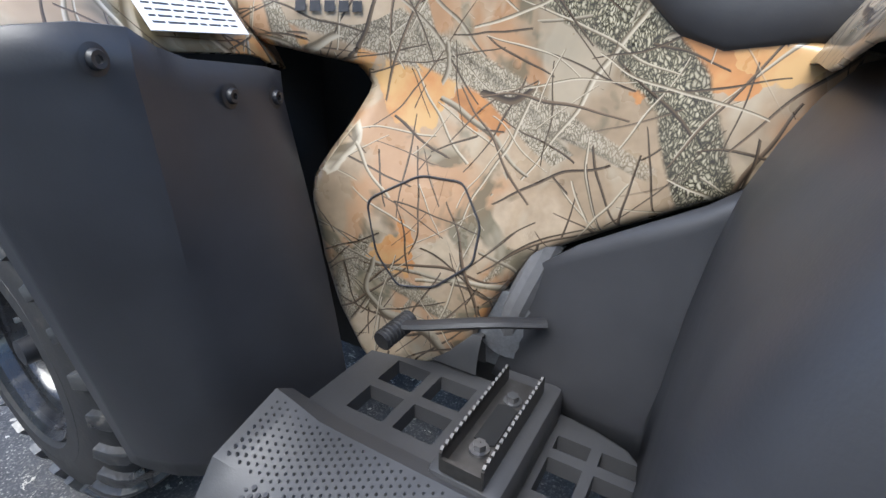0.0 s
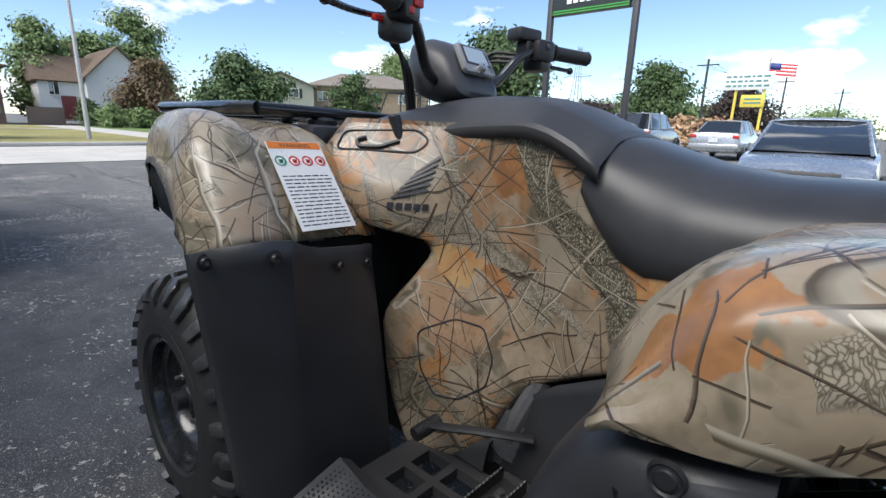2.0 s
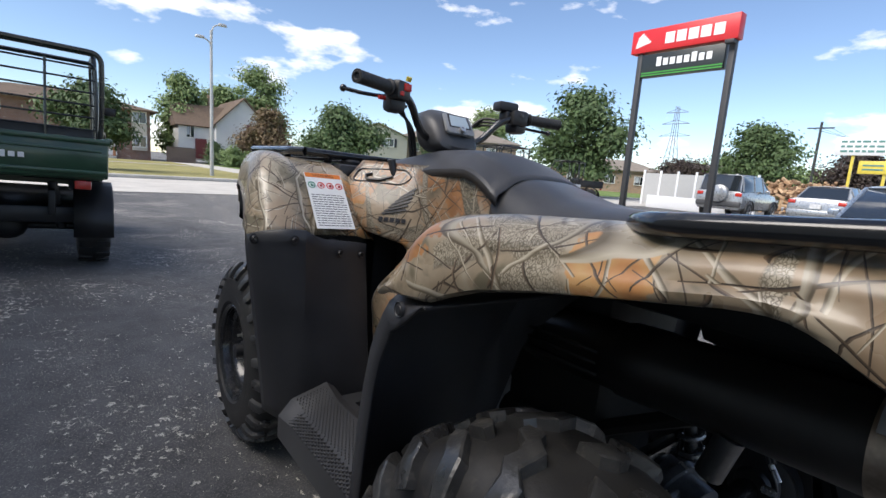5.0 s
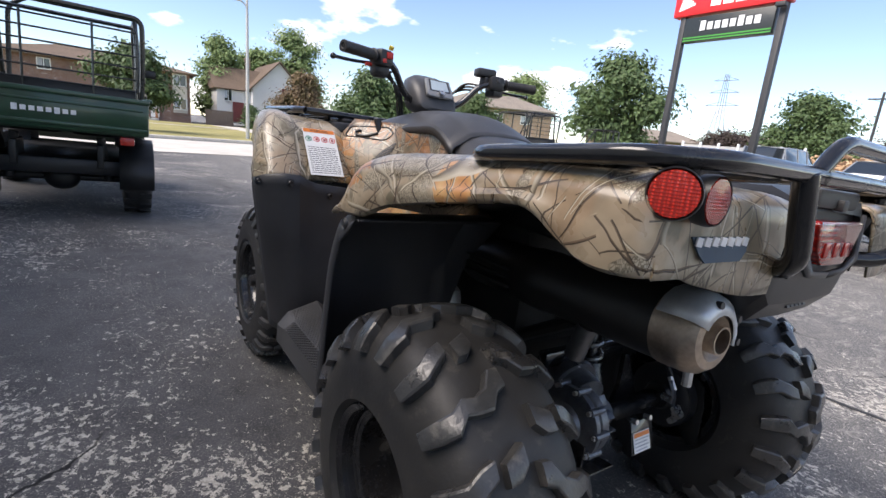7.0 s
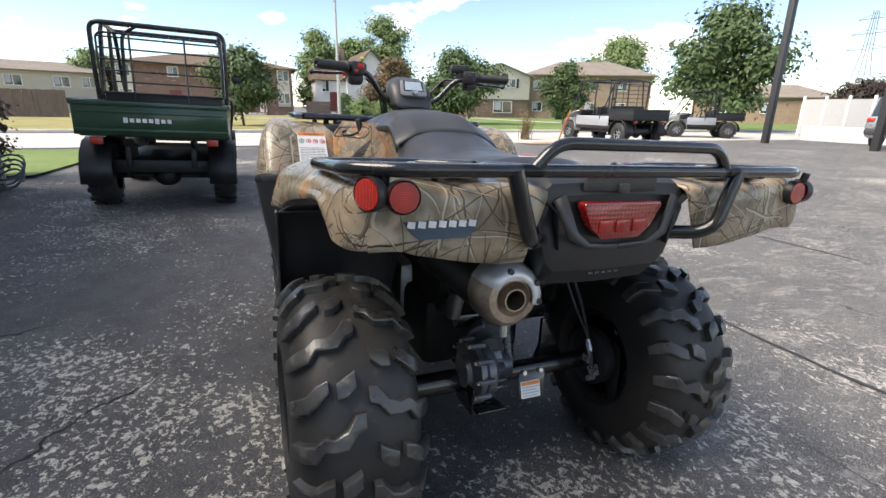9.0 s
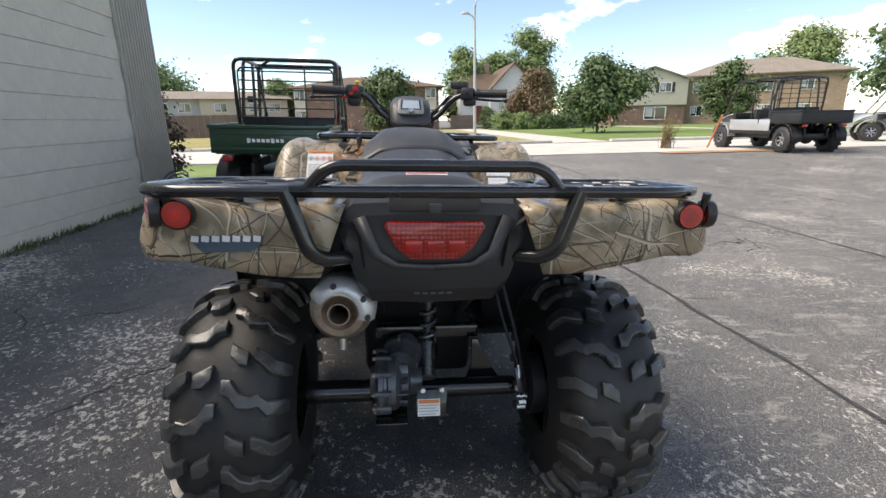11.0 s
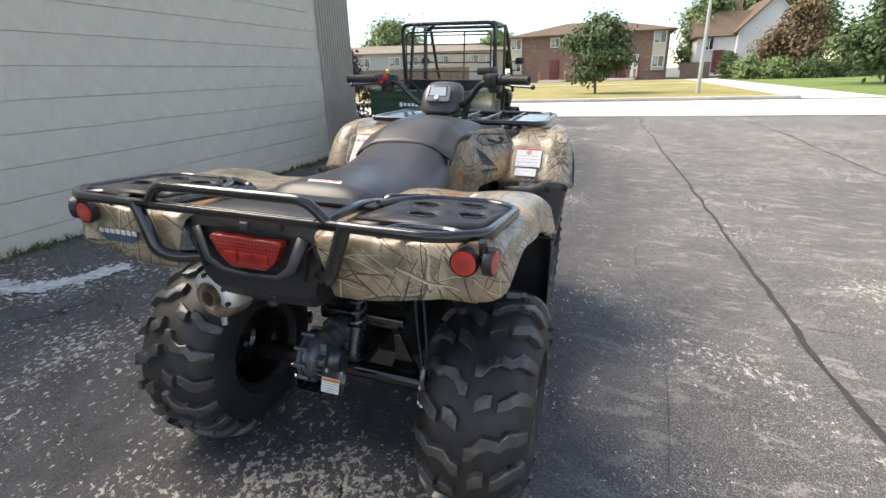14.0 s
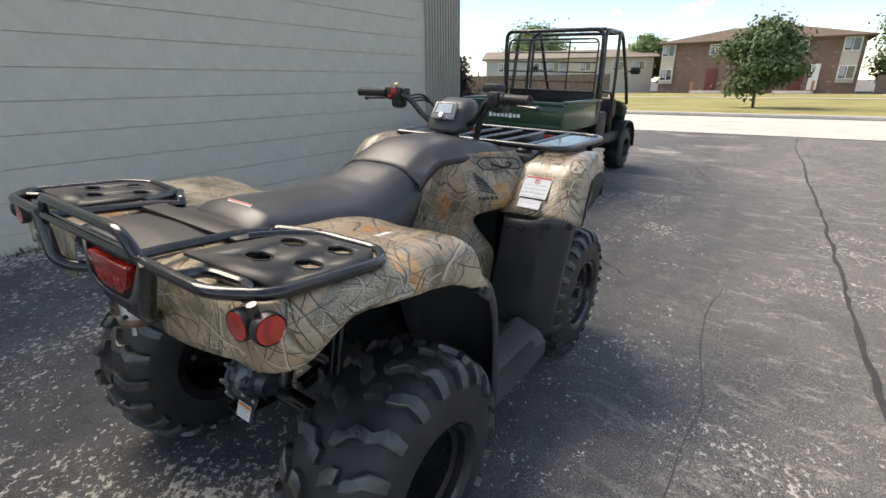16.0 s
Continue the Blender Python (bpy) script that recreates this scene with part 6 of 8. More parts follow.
def side_by_side(m, label, body, bed, bed_label, base, R, rim_mat, spokes, roof, screen, crew, mark, group=""):
    """A utility vehicle facing +y, its rear axle over the origin."""
    v = thing("utility_vehicle", m, label, "utility vehicle", group)
    for sx in (-1, 1):
        for y in (0.0, base):
            simple_wheel(v, (sx * 0.585, y, R), sx, R, 0.125, R * 0.52, rim_mat, spokes)
    bm = B()
    box(bm, (0, base / 2, 0.42), (0.95, base + 0.5, 0.14), bevel=0.03)
    cyl(bm, (-0.5, 0, R), (0.5, 0, R), 0.035, seg=12)
    cyl(bm, (-0.5, base, R), (0.5, base, R), 0.03, seg=12)
    ball(bm, (0, 0, R), 0.12, (1.2, 1, 1), 14)
    for sx in (-1, 1):
        box(bm, (sx * 0.30, -0.10, 0.52), (0.05, 0.40, 0.20), bevel=0.01)
        tube(bm, [(sx * 0.36, -0.12, R), (sx * 0.30, -0.16, 0.68)], 0.035, 10)
    part("chassis", bm, UTV_BLACK, v, "black chassis and axles", 40)
    # cargo bed
    bm = B()
    box(bm, (0, 0.02, 0.76), (1.26, 1.10, 0.06), bevel=0.01)
    bedob = part("cargo_bed", bm, bed, v, bed_label, 35)
    for sx in (-1, 1):
        bm = B()
        box(bm, (sx * 0.645, 0.02, 0.90), (0.04, 1.12, 0.30), bevel=0.012)
        part("bed_side", bm, bed, bedob, "", 35)
        bm = B()
        box(bm, (sx * 0.660, 0.02, 1.045), (0.06, 1.14, 0.035), bevel=0.012)
        part("bed_rail", bm, bed, bedob, "", 35)
    bm = B()
    box(bm, (0, 0.57, 0.90), (1.30, 0.04, 0.30), bevel=0.012)
    part("bed_front", bm, bed, bedob, "", 35)
    bm = B()
    box(bm, (0, -0.555, 0.895), (1.32, 0.035, 0.30), bevel=0.01)
    tg = part("tailgate", bm, bed, v, "tailgate with pressed ribs", 35)
    for c, d in (((0, -0.562, 1.03), (1.34, 0.055, 0.04)), ((0, -0.562, 0.79), (1.30, 0.05, 0.03)), ((0, -0.576, 0.955), (1.24, 0.012, 0.02))):
        bm = B()
        box(bm, c, d, bevel=0.004)
        part("pressed_rib", bm, bed, tg, "", 35)
    if mark:
        for i in range(8):
            bm = B()
            box(bm, (-0.232 + 0.0525 * i, -0.585, 0.885), (0.036, 0.004, 0.048 if i in (0, 5) else 0.036))
            part("name_bar", bm, WHITE_LABEL, tg, "pale bar in place of a letter")
    for sx in (-1, 1):
        bm = B()
        box(bm, (sx * 0.50, -0.52, 0.69), (0.11, 0.05, 0.07), bevel=0.012)
        part("tail_lamp", bm, RED_LENS, v, "red tail lamp")
        bm = B()
        rows = []
        for k in range(9):
            a = math.radians(-10 + 200 * k / 8)
            rows.append([(sx * x, math.cos(a) * (R + 0.10), R + 0.02 + math.sin(a) * (R + 0.07)) for x in (0.44, 0.60, 0.70, 0.715)])
        loft(bm, rows)
        part("rear_fender", bm, UTV_BLACK, v, "black wheel flare", 40, 0.012)
        bm = B()
        rows = []
        for k in range(9):
            a = math.radians(-5 + 185 * k / 8)
            rows.append([(sx * x, base + math.cos(a) * (R + 0.09), R + 0.03 + math.sin(a) * (R + 0.08)) for x in (0.40, 0.58, 0.70, 0.72)])
        loft(bm, rows)
        part("front_fender", bm, body if body is not GREEN_PAINT else UTV_BLACK, v, "front wheel flare", 40, 0.012)
        bm = B()
        box(bm, (sx * 0.62, 0.62 + (base - 1.1) / 2, 0.52), (0.10, base - 0.75, 0.12), bevel=0.02)
        box(bm, (sx * 0.60, 0.75, 0.72), (0.14, 0.30, 0.34), bevel=0.03)
        part("side_sill", bm, UTV_BLACK, v, "black sill below the doorway", 40)
        if crew:
            bm = B()
            box(bm, (sx * 0.66, 0.62 + (base - 1.1) / 2, 0.70), (0.035, base - 0.9, 0.30), bevel=0.015)
            part("half_door", bm, body, v, "low half door", 35)
    # bonnet
    bm = B()
    loft(bm, [[(x * w, y, z + c * (1 - x * x)) for x in (-1, -0.85, -0.4, 0, 0.4, 0.85, 1)] for y, z, w, c in ((base - 0.38, 1.00, 0.62, 0.05), (base - 0.1, 0.97, 0.62, 0.05), (base + 0.25, 0.88, 0.58, 0.05), (base + 0.48, 0.72, 0.5, 0.04), (base + 0.52, 0.5, 0.46, 0.0))])
    part("bonnet", bm, body, v, "sloping bonnet", 40, 0.02)
    bm = B()
    box(bm, (0, base - 0.42, 0.90), (1.18, 0.12, 0.26), bevel=0.03)
    tube(bm, [(-0.3, base - 0.45, 0.92), (-0.3, base - 0.62, 0.99)], 0.02, 8)
    bmr = [(-0.3 + 0.17 * math.cos(a), base - 0.64 - 0.06 * math.sin(a), 0.99 + 0.12 * math.sin(a)) for a in span_list(0, 6.2832, 20)[:-1]]
    tube(bm, bmr, 0.014, 8, closed=True, bend=0)
    part("dashboard", bm, UTV_BLACK, v, "black dashboard with steering wheel", 40)
    seats = [0.82] + ([1.55] if crew and base > 2.2 else [])
    for y in seats:
        for x in (-0.3, 0.3):
            bm = B()
            box(bm, (x, y + 0.02, 0.72), (0.52, 0.46, 0.14), bevel=0.04)
            box(bm, (x, y - 0.20, 0.93), (0.50, 0.12, 0.38), rot=(-8, 0, 0), bevel=0.045)
            part("seat", bm, VINYL, v, "black vinyl seat", 50)
    # roll cage
    top = 1.90 if roof else 1.86
    for sx in (-1, 1):
        bm = B()
        tube(bm, [(sx * 0.64, 0.60, 0.60), (sx * 0.64, 0.62, 1.1), (sx * 0.60, 0.66, top), (sx * 0.60, base - 0.55, top), (sx * 0.63, base - 0.18, 1.25), (sx * 0.62, base + 0.02, 0.95)], 0.024, 10, bend=0.12)
        part("cage_side", bm, CAGE, v, "black tube of the roll cage")
        bm = B()
        tube(bm, [(sx * 0.645, 0.50, 0.85), (sx * 0.66, 0.46, 1.30), (sx * 0.66, 0.44, top - 0.28)], 0.024, 10, bend=0.1)
        part("cage_post", bm, CAGE, v, "black upright of the roll cage")
        bm = B()
        tube(bm, [(sx * 0.64, 1.16 if base < 2.2 else 1.35, 0.6), (sx * 0.62, 1.14 if base < 2.2 else 1.33, top)], 0.022, 10)
        part("cage_post", bm, CAGE, v, "black upright of the roll cage")
        bm = B()
        tube(bm, [(sx * 0.655, 0.62, 1.15), (sx * 0.70, 0.85, 1.13), (sx * 0.70, 0.95, 0.95), (sx * 0.66, 0.98, 0.72)], 0.018, 8, bend=0.06)
        part("hip_bar", bm, CAGE, v, "bent black tube beside the seat")
    for pts, r in (([(-0.66, 0.44, top - 0.30), (-0.655, 0.42, top - 0.02), (0.655, 0.42, top - 0.02), (0.66, 0.44, top - 0.30)], 0.024), ([(-0.60, 0.66, top), (0.60, 0.66, top)], 0.022), ([(-0.60, base - 0.55, top), (0.60, base - 0.55, top)], 0.022), ([(-0.42, 0.62, 1.1), (-0.40, 0.62, top - 0.1), (-0.25, 0.64, top)], 0.02)):
        bm = B()
        tube(bm, pts, r, 10, bend=0.1)
        part("cage_hoop", bm, CAGE, v, "black cross tube of the roll cage")
    if screen:
        bm = B()
        tube(bm, [(-0.61, 0.43, 1.12), (-0.61, 0.42, top - 0.16), (-0.57, 0.42, top - 0.12), (0.57, 0.42, top - 0.12), (0.61, 0.42, top - 0.16), (0.61, 0.43, 1.12)], 0.011, 8, bend=0.03)
        sc = part("screen_guard", bm, CAGE, v, "black barred rear screen guard")
        for i in range(6):
            bm = B()
            tube(bm, [(-0.61, 0.42, 1.14 + i * (top - 1.30) / 5), (0.61, 0.42, 1.14 + i * (top - 1.30) / 5)], 0.0095, 6)
            part("bar", bm, CAGE, sc)
        for x in (-0.30, 0.24):
            bm = B()
            tube(bm, [(x, 0.42, 1.06), (x, 0.42, top - 0.12)], 0.011, 6)
            part("bar", bm, CAGE, sc)
    bm = B()
    box(bm, (0, 0.50, 1.04), (1.20, 0.06, 0.22), bevel=0.02)
    part("rear_bulkhead", bm, UTV_BLACK, v, "black bulkhead behind the seats", 35)
    for sx in (-1, 1):
        bm = B()
        tube(bm, [(sx * 0.63, base - 0.32, 1.38), (sx * 0.74, base - 0.34, 1.40)], 0.01, 6)
        box(bm, (sx * 0.78, base - 0.34, 1.40), (0.13, 0.03, 0.09), bevel=0.02)
        part("wing_mirror", bm, UTV_BLACK, v, "", 40)
    if roof:
        bm = B()
        loft(bm, [[(x * 0.64, y, top + 0.03 + 0.03 * (1 - x * x) - k) for x in (-1, -0.9, -0.5, 0, 0.5, 0.9, 1)] for y, k in ((0.50, 0.02), (0.62, 0.0), (base - 0.75, 0.0), (base - 0.42, 0.025))])
        part("roof_panel", bm, UTV_BLACK, v, "flat black plastic roof", 45, 0.025)
    return v


side_by_side(pose(-1.335, 4.47, ground_z(-1.33, 4.4), 0, TILT, 0) @ Matrix.Diagonal((0.90, 0.97, 0.925, 1)), "dark green utility vehicle with a barred black roll cage", GREEN_PAINT, GREEN_PAINT, "dark green steel cargo bed", 1.86, 0.302, UTV_BLACK, 0, False, True, False, True)
side_by_side(pose(11.2, 11.05, ground_z(11, 10.8), 0, 0, -2) @ Matrix.Diagonal((1.08, 1.0, 1.05, 1)), "silver and black roofed utility vehicle with alloy wheels", SILVER_PAINT, UTV_BLACK, "black plastic cargo bed", 2.62, 0.335, ALLOY, 7, True, True, True, False, "parked utility vehicles")
side_by_side(pose(19.0, 14.0, ground_z(18, 13), 0, 0, 55), "silver and black roofed two-seat utility vehicle", SILVER_PAINT, UTV_BLACK, "black plastic cargo bed", 2.05, 0.335, ALLOY, 7, True, False, True, False, "parked utility vehicles")


# ---- cars ----
CAR_SILVER = plain("car_silver", (0.36, 0.37, 0.38), 0.3, 0.5, 0.8, var=0.06)
CAR_BLUE = plain("car_silver_blue", (0.30, 0.35, 0.42), 0.28, 0.5, 0.9, var=0.06)
CAR_TRIM = plain("car_trim", (0.06, 0.06, 0.062), 0.5)
LAMP_CLEAR = plain("clear_lamp", (0.55, 0.55, 0.5), 0.15, 0.2, 0.8)
PLATE = plain("plate_white", (0.6, 0.6, 0.6), 0.5)


def car(m, label, paint, length, width, prof, glass, wheel_r, axles, spare=False):
    """A car facing +y with its rear bumper at y = 0. prof: (y, sill, belt) ; glass: (y, belt, roof, inset) sections."""
    c = thing("car", m, label, "car", "parked cars")
    W = width / 2
    bm = B()
    rows = []
    for y, lo, hi, k in prof:
        w = W * k
        rows.append([(-w * 0.86, y, lo), (-w * 0.97, y, lo + 0.06), (-w, y, lo + (hi - lo) * 0.45), (-w * 0.985, y, lo + (hi - lo) * 0.72), (-w * 0.93, y, hi - 0.02), (-w * 0.80, y, hi + 0.012), (0, y, hi + 0.03), (w * 0.80, y, hi + 0.012), (w * 0.93, y, hi - 0.02), (w * 0.985, y, lo + (hi - lo) * 0.72), (w, y, lo + (hi - lo) * 0.45), (w * 0.97, y, lo + 0.06), (w * 0.86, y, lo)])
    loft(bm, rows, closed=True, cap=True)
    body = part("body", bm, paint, c, "", 32)
    bm = B()
    rows = []
    for y, lo, hi, k, r in glass:
        w = W * k
        rows.append([(-w, y, lo), (-w * (1 + r) / 2, y, (lo + hi) / 2 + 0.03), (-w * r, y, hi), (w * r, y, hi), (w * (1 + r) / 2, y, (lo + hi) / 2 + 0.03), (w, y, lo)])
    loft(bm, rows, cap=False)
    part("glasshouse", bm, GLASS, c, "dark tinted car windows", 25)
    # roof skin and pillars
    bm = B()
    rr = [(y, hi, W * k * r) for y, lo, hi, k, r in glass if hi - lo > 0.3]
    rows = []
    for y, hi, w in rr:
        rows.append([(-w * 1.02, y, hi - 0.03), (-w * 0.97, y, hi + 0.012), (-w * 0.6, y, hi + 0.03), (0, y, hi + 0.038), (w * 0.6, y, hi + 0.03), (w * 0.97, y, hi + 0.012), (w * 1.02, y, hi - 0.03)])
    loft(bm, rows)
    part("roof", bm, paint, c, "", 40, 0.012)
    for sx in (-1, 1):
        for i, (y, lo, hi, k, r) in enumerate(glass):
            if hi - lo > 0.3 and 0 < i:
                w = W * k
                bm = B()
                tube(bm, [(sx * (w + 0.004), y, lo - 0.01), (sx * (w * (1 + r) / 2 + 0.006), y, (lo + hi) / 2 + 0.03), (sx * (w * r + 0.004), y, hi + 0.005)], 0.022, 6, bend=0.0)
                part("pillar", bm, paint, c, "", 40)
        for (y0, lo0, hi0, k0, r0), (y1, lo1, hi1, k1, r1) in zip(glass, glass[1:]):
            if (hi0 - lo0 > 0.3) != (hi1 - lo1 > 0.3):
                a, b = (sx * W * k0 * r0, y0, hi0), (sx * W * k1 * r1, y1, hi1)
                bm = B()
                tube(bm, [a, b], 0.026, 6)
                part("pillar", bm, paint, c, "", 40)
        bm = B()
        box(bm, (sx * (W + 0.07), glass[-2][0] - 0.05, glass[-1][1] + 0.08), (0.16, 0.09, 0.11), bevel=0.03)
        part("wing_mirror", bm, paint, c, "", 40)
        bm = B()
        box(bm, (sx * W * 0.80, 0.03, prof[1][2] - 0.10), (0.22, 0.10, 0.13), bevel=0.02)
        part("tail_lamp", bm, RED_LENS, c, "red tail lamp")
        bm = B()
        box(bm, (sx * W * 0.70, length - 0.10, prof[-2][2] - 0.09), (0.36, 0.16, 0.11), rot=(0, 0, -14 * sx), bevel=0.03)
        part("headlamp", bm, LAMP_CLEAR, c, "clear headlamp")
        for y in axles:
            simple_wheel(c, (sx * (W - 0.10), y, wheel_r), sx, wheel_r, 0.10, wheel_r * 0.62, ALLOY, 6, 0)
            bm = B()
            ring = [(sx * (W + 0.003), y + (wheel_r + 0.04) * math.cos(a), wheel_r + (wheel_r + 0.04) * math.sin(a)) for a in span_list(0, math.pi, 16)]
            tube(bm, ring, 0.03, 6, bend=0)
            part("wheel_arch", bm, CAR_TRIM, c, "dark wheel arch")
    for by, bz, bw in ((0.01, prof[0][1], 0.94), (length - 0.01, prof[-1][1], 0.92)):
        bm = B()
        box(bm, (0, by, bz + 0.14), (width * bw, 0.14, 0.20), bevel=0.05)
        part("bumper", bm, paint if not spare else CAR_TRIM, c, "", 40)
    bm = B()
    box(bm, (0, length + 0.02, prof[-1][1] + 0.33), (width * 0.5, 0.05, 0.12), bevel=0.02)
    part("grille", bm, CAR_TRIM, c, "dark grille")
    bm = B()
    box(bm, (0, -0.05, prof[0][1] + 0.36), (0.31, 0.02, 0.15))
    part("plate", bm, PLATE, c, "pale blank plate")
    if spare:
        bm = B()
        lathe(bm, [(0, 0.17), (0.26, 0.17), (0.32, 0.13), (0.33, 0.0)], Matrix.Translation((0.02, 0.0, 0.93)) @ pose(0, 0, 0, 90, 0, 0), 32)
        part("spare_wheel_cover", bm, CAR_SILVER, c, "round grey spare wheel cover")
    return c


# small silver four-by-four with a spare wheel on its back
car(pose(18.35, 7.62, ground_z(18, 7), 0, 0, -90), "silver compact four-wheel-drive car with a rear spare wheel", CAR_SILVER, 3.9, 1.70,
    [(0.0, 0.42, 0.88, 0.90), (0.05, 0.36, 1.02, 0.97), (0.6, 0.34, 1.06, 1.0), (2.6, 0.34, 1.03, 1.0), (3.3, 0.36, 0.96, 0.97), (3.75, 0.38, 0.84, 0.92), (3.9, 0.42, 0.70, 0.86)],
    [(0.03, 1.02, 1.05, 0.90, 0.95), (0.16, 1.04, 1.62, 0.92, 0.86), (1.2, 1.05, 1.66, 0.93, 0.84), (2.1, 1.04, 1.62, 0.92, 0.82), (2.85, 1.02, 1.06, 0.90, 0.95)], 0.34, (0.75, 3.15), True)
car(pose(19.0, 4.75, ground_z(19, 4), 0, 0, -90), "silver saloon car seen in a row of parked cars", CAR_SILVER, 4.5, 1.76,
    [(0.0, 0.36, 0.78, 0.88), (0.06, 0.30, 0.96, 0.96), (0.7, 0.26, 1.00, 1.0), (3.0, 0.26, 0.95, 1.0), (3.8, 0.28, 0.86, 0.96), (4.35, 0.30, 0.72, 0.88), (4.5, 0.34, 0.6, 0.80)],
    [(0.55, 0.99, 1.01, 0.86, 0.95), (1.15, 0.98, 1.40, 0.88, 0.76), (2.1, 0.97, 1.44, 0.89, 0.76), (2.6, 0.96, 1.40, 0.89, 0.77), (3.45, 0.92, 0.95, 0.86, 0.95)], 0.315, (0.95, 3.6))
car(pose(11.45, 1.05, ground_z(9, 0.5), 0, 0, 92), "silver-blue saloon car facing the quad bike", CAR_BLUE, 4.5, 1.76,
    [(0.0, 0.36, 0.78, 0.88), (0.06, 0.30, 0.96, 0.96), (0.7, 0.26, 1.00, 1.0), (3.0, 0.26, 0.95, 1.0), (3.8, 0.28, 0.86, 0.96), (4.35, 0.30, 0.72, 0.90), (4.5, 0.34, 0.6, 0.82)],
    [(0.55, 0.99, 1.01, 0.86, 0.95), (1.15, 0.98, 1.40, 0.88, 0.76), (2.1, 0.97, 1.44, 0.89, 0.76), (2.6, 0.96, 1.40, 0.89, 0.77), (3.45, 0.92, 0.95, 0.86, 0.95)], 0.315, (0.95, 3.6))
car(pose(13.9, -3.0, ground_z(11, -3), 0, 0, 94), "dark blue car parked in a row", plain("car_dark_blue", (0.03, 0.04, 0.07), 0.3, 0.3, 0.8), 4.5, 1.8,
    [(0.0, 0.36, 0.84, 0.88), (0.06, 0.30, 1.02, 0.96), (0.7, 0.28, 1.06, 1.0), (3.0, 0.28, 1.02, 1.0), (3.8, 0.30, 0.95, 0.96), (4.35, 0.32, 0.8, 0.90), (4.5, 0.36, 0.66, 0.82)],
    [(0.1, 1.03, 1.06, 0.88, 0.95), (0.5, 1.04, 1.60, 0.90, 0.80), (2.0, 1.03, 1.66, 0.91, 0.80), (2.6, 1.02, 1.60, 0.90, 0.79), (3.4, 0.99, 1.02, 0.87, 0.95)], 0.34, (0.95, 3.6))


# ---- sign, poles ----
SIGN_RED = plain("sign_red", (0.62, 0.02, 0.025), 0.35, var=0.06)
SIGN_BLACK = plain("sign_black", (0.02, 0.025, 0.025), 0.35)
SIGN_GREEN = plain("sign_green", (0.05, 0.28, 0.04), 0.35, var=0.06)
SIGN_WHITE = plain("sign_white", (0.8, 0.8, 0.8), 0.35, var=0.04)
POST = plain("dark_steel_post", (0.035, 0.035, 0.037), 0.5)
GALV = plain("galvanised_pole", (0.45, 0.45, 0.44), 0.5, 0.3)

sg = thing("pylon_sign", pose(17.45, 9.05, 0), "tall two-post dealer sign with red and dark panels", "sign")
for y in (-1.50, 1.95):
    bm = B()
    box(bm, (0, y, 3.05), (0.22, 0.20, 6.3), bevel=0.01)
    part("post", bm, POST, sg, "dark square steel post", 30)
bm = B()
box(bm, (0, 0.32, 6.64), (0.42, 4.01, 0.86), bevel=0.03)
rp = part("red_panel", bm, SIGN_RED, sg, "red lit sign box", 30)
bm = B()
box(bm, (0.0, 0.255, 5.70), (0.30, 3.13, 0.86), bevel=0.02)
kp = part("dark_panel", bm, SIGN_BLACK, sg, "dark sign box with green stripes", 30)
for i, yy in enumerate((0.72, 0.28, -0.16, -0.60, -1.06)):
    bm = B()
    box(bm, (-0.214, yy + 0.02, 6.63), (0.012, 0.36, 0.40), bevel=0.0)
    part("name_bar", bm, SIGN_WHITE, rp, "white bar in place of a letter")
for i in range(5):
    bm = B()
    prism(bm, [(0, 0), (0.62 - 0.10 * i, 0.16), (0.60 - 0.10 * i, 0.24), (0, 0.07)], 0.012, Matrix.Translation((-0.208, 2.12 - 0.02 * i, 6.40 + 0.080 * i)) @ pose(0, 0, 0, 90, 0, -90))
    part("wing_bar", bm, SIGN_WHITE, rp, "white slanting bar of a wing")
for i in range(8):
    bm = B()
    box(bm, (-0.155, 1.10 - 0.27 * i, 5.78 + (0.03 if i in (0, 5) else 0)), (0.01, 0.19, 0.34 if i in (0, 5) else 0.26))
    part("name_bar", bm, SIGN_WHITE, kp, "white bar in place of a letter")
bm = B()
for z in (5.42, 5.33):
    box(bm, (-0.152, 0.255, z), (0.01, 3.07, 0.05))
part("stripe", bm, SIGN_GREEN, kp, "green stripe")
bm = B()
box(bm, (-0.30, -1.50, 6.1), (0.22, 0.30, 0.14), bevel=0.02)
part("flood_lamp", bm, POST, sg, "small dark flood lamp")

lp = thing("street_lamp", pose(4.09, 23.4, 0), "slim pale street lamp pole with two arms", "street lamp")
bm = B()
cyl(bm, (0, 0, 0), (0, 0, 6.3), 0.085, 0.05, 14)
part("pole", bm, GALV, lp)
for sx, z in ((-1, 5.95), (1, 6.6)):
    bm = B()
    tube(bm, [(0, 0, 5.5), (sx * 0.05, 0, z - 0.15), (sx * 0.35, 0, z)], 0.03, 8, bend=0.3)
    arm = part("arm", bm, GALV, lp)
    bm = B()
    box(bm, (sx * 0.45, 0, z), (0.42, 0.18, 0.12), bevel=0.04, taper=0.7)
    part("lamp_head", bm, GALV, arm, "pale lamp head", 40)


def pole(x, y, h, r, label, arms=()):
    p = thing("utility_pole", pose(x, y, 0), label, "utility pole")
    bm = B()
    cyl(bm, (0, 0, 0), (0, 0, h), r, r * 0.7, 10)
    part("post", bm, POST, p)
    for z, L in arms:
        bm = B()
        box(bm, (0, 0, z), (0.12, L, 0.12))
        part("cross_arm", bm, POST, p)
    return p


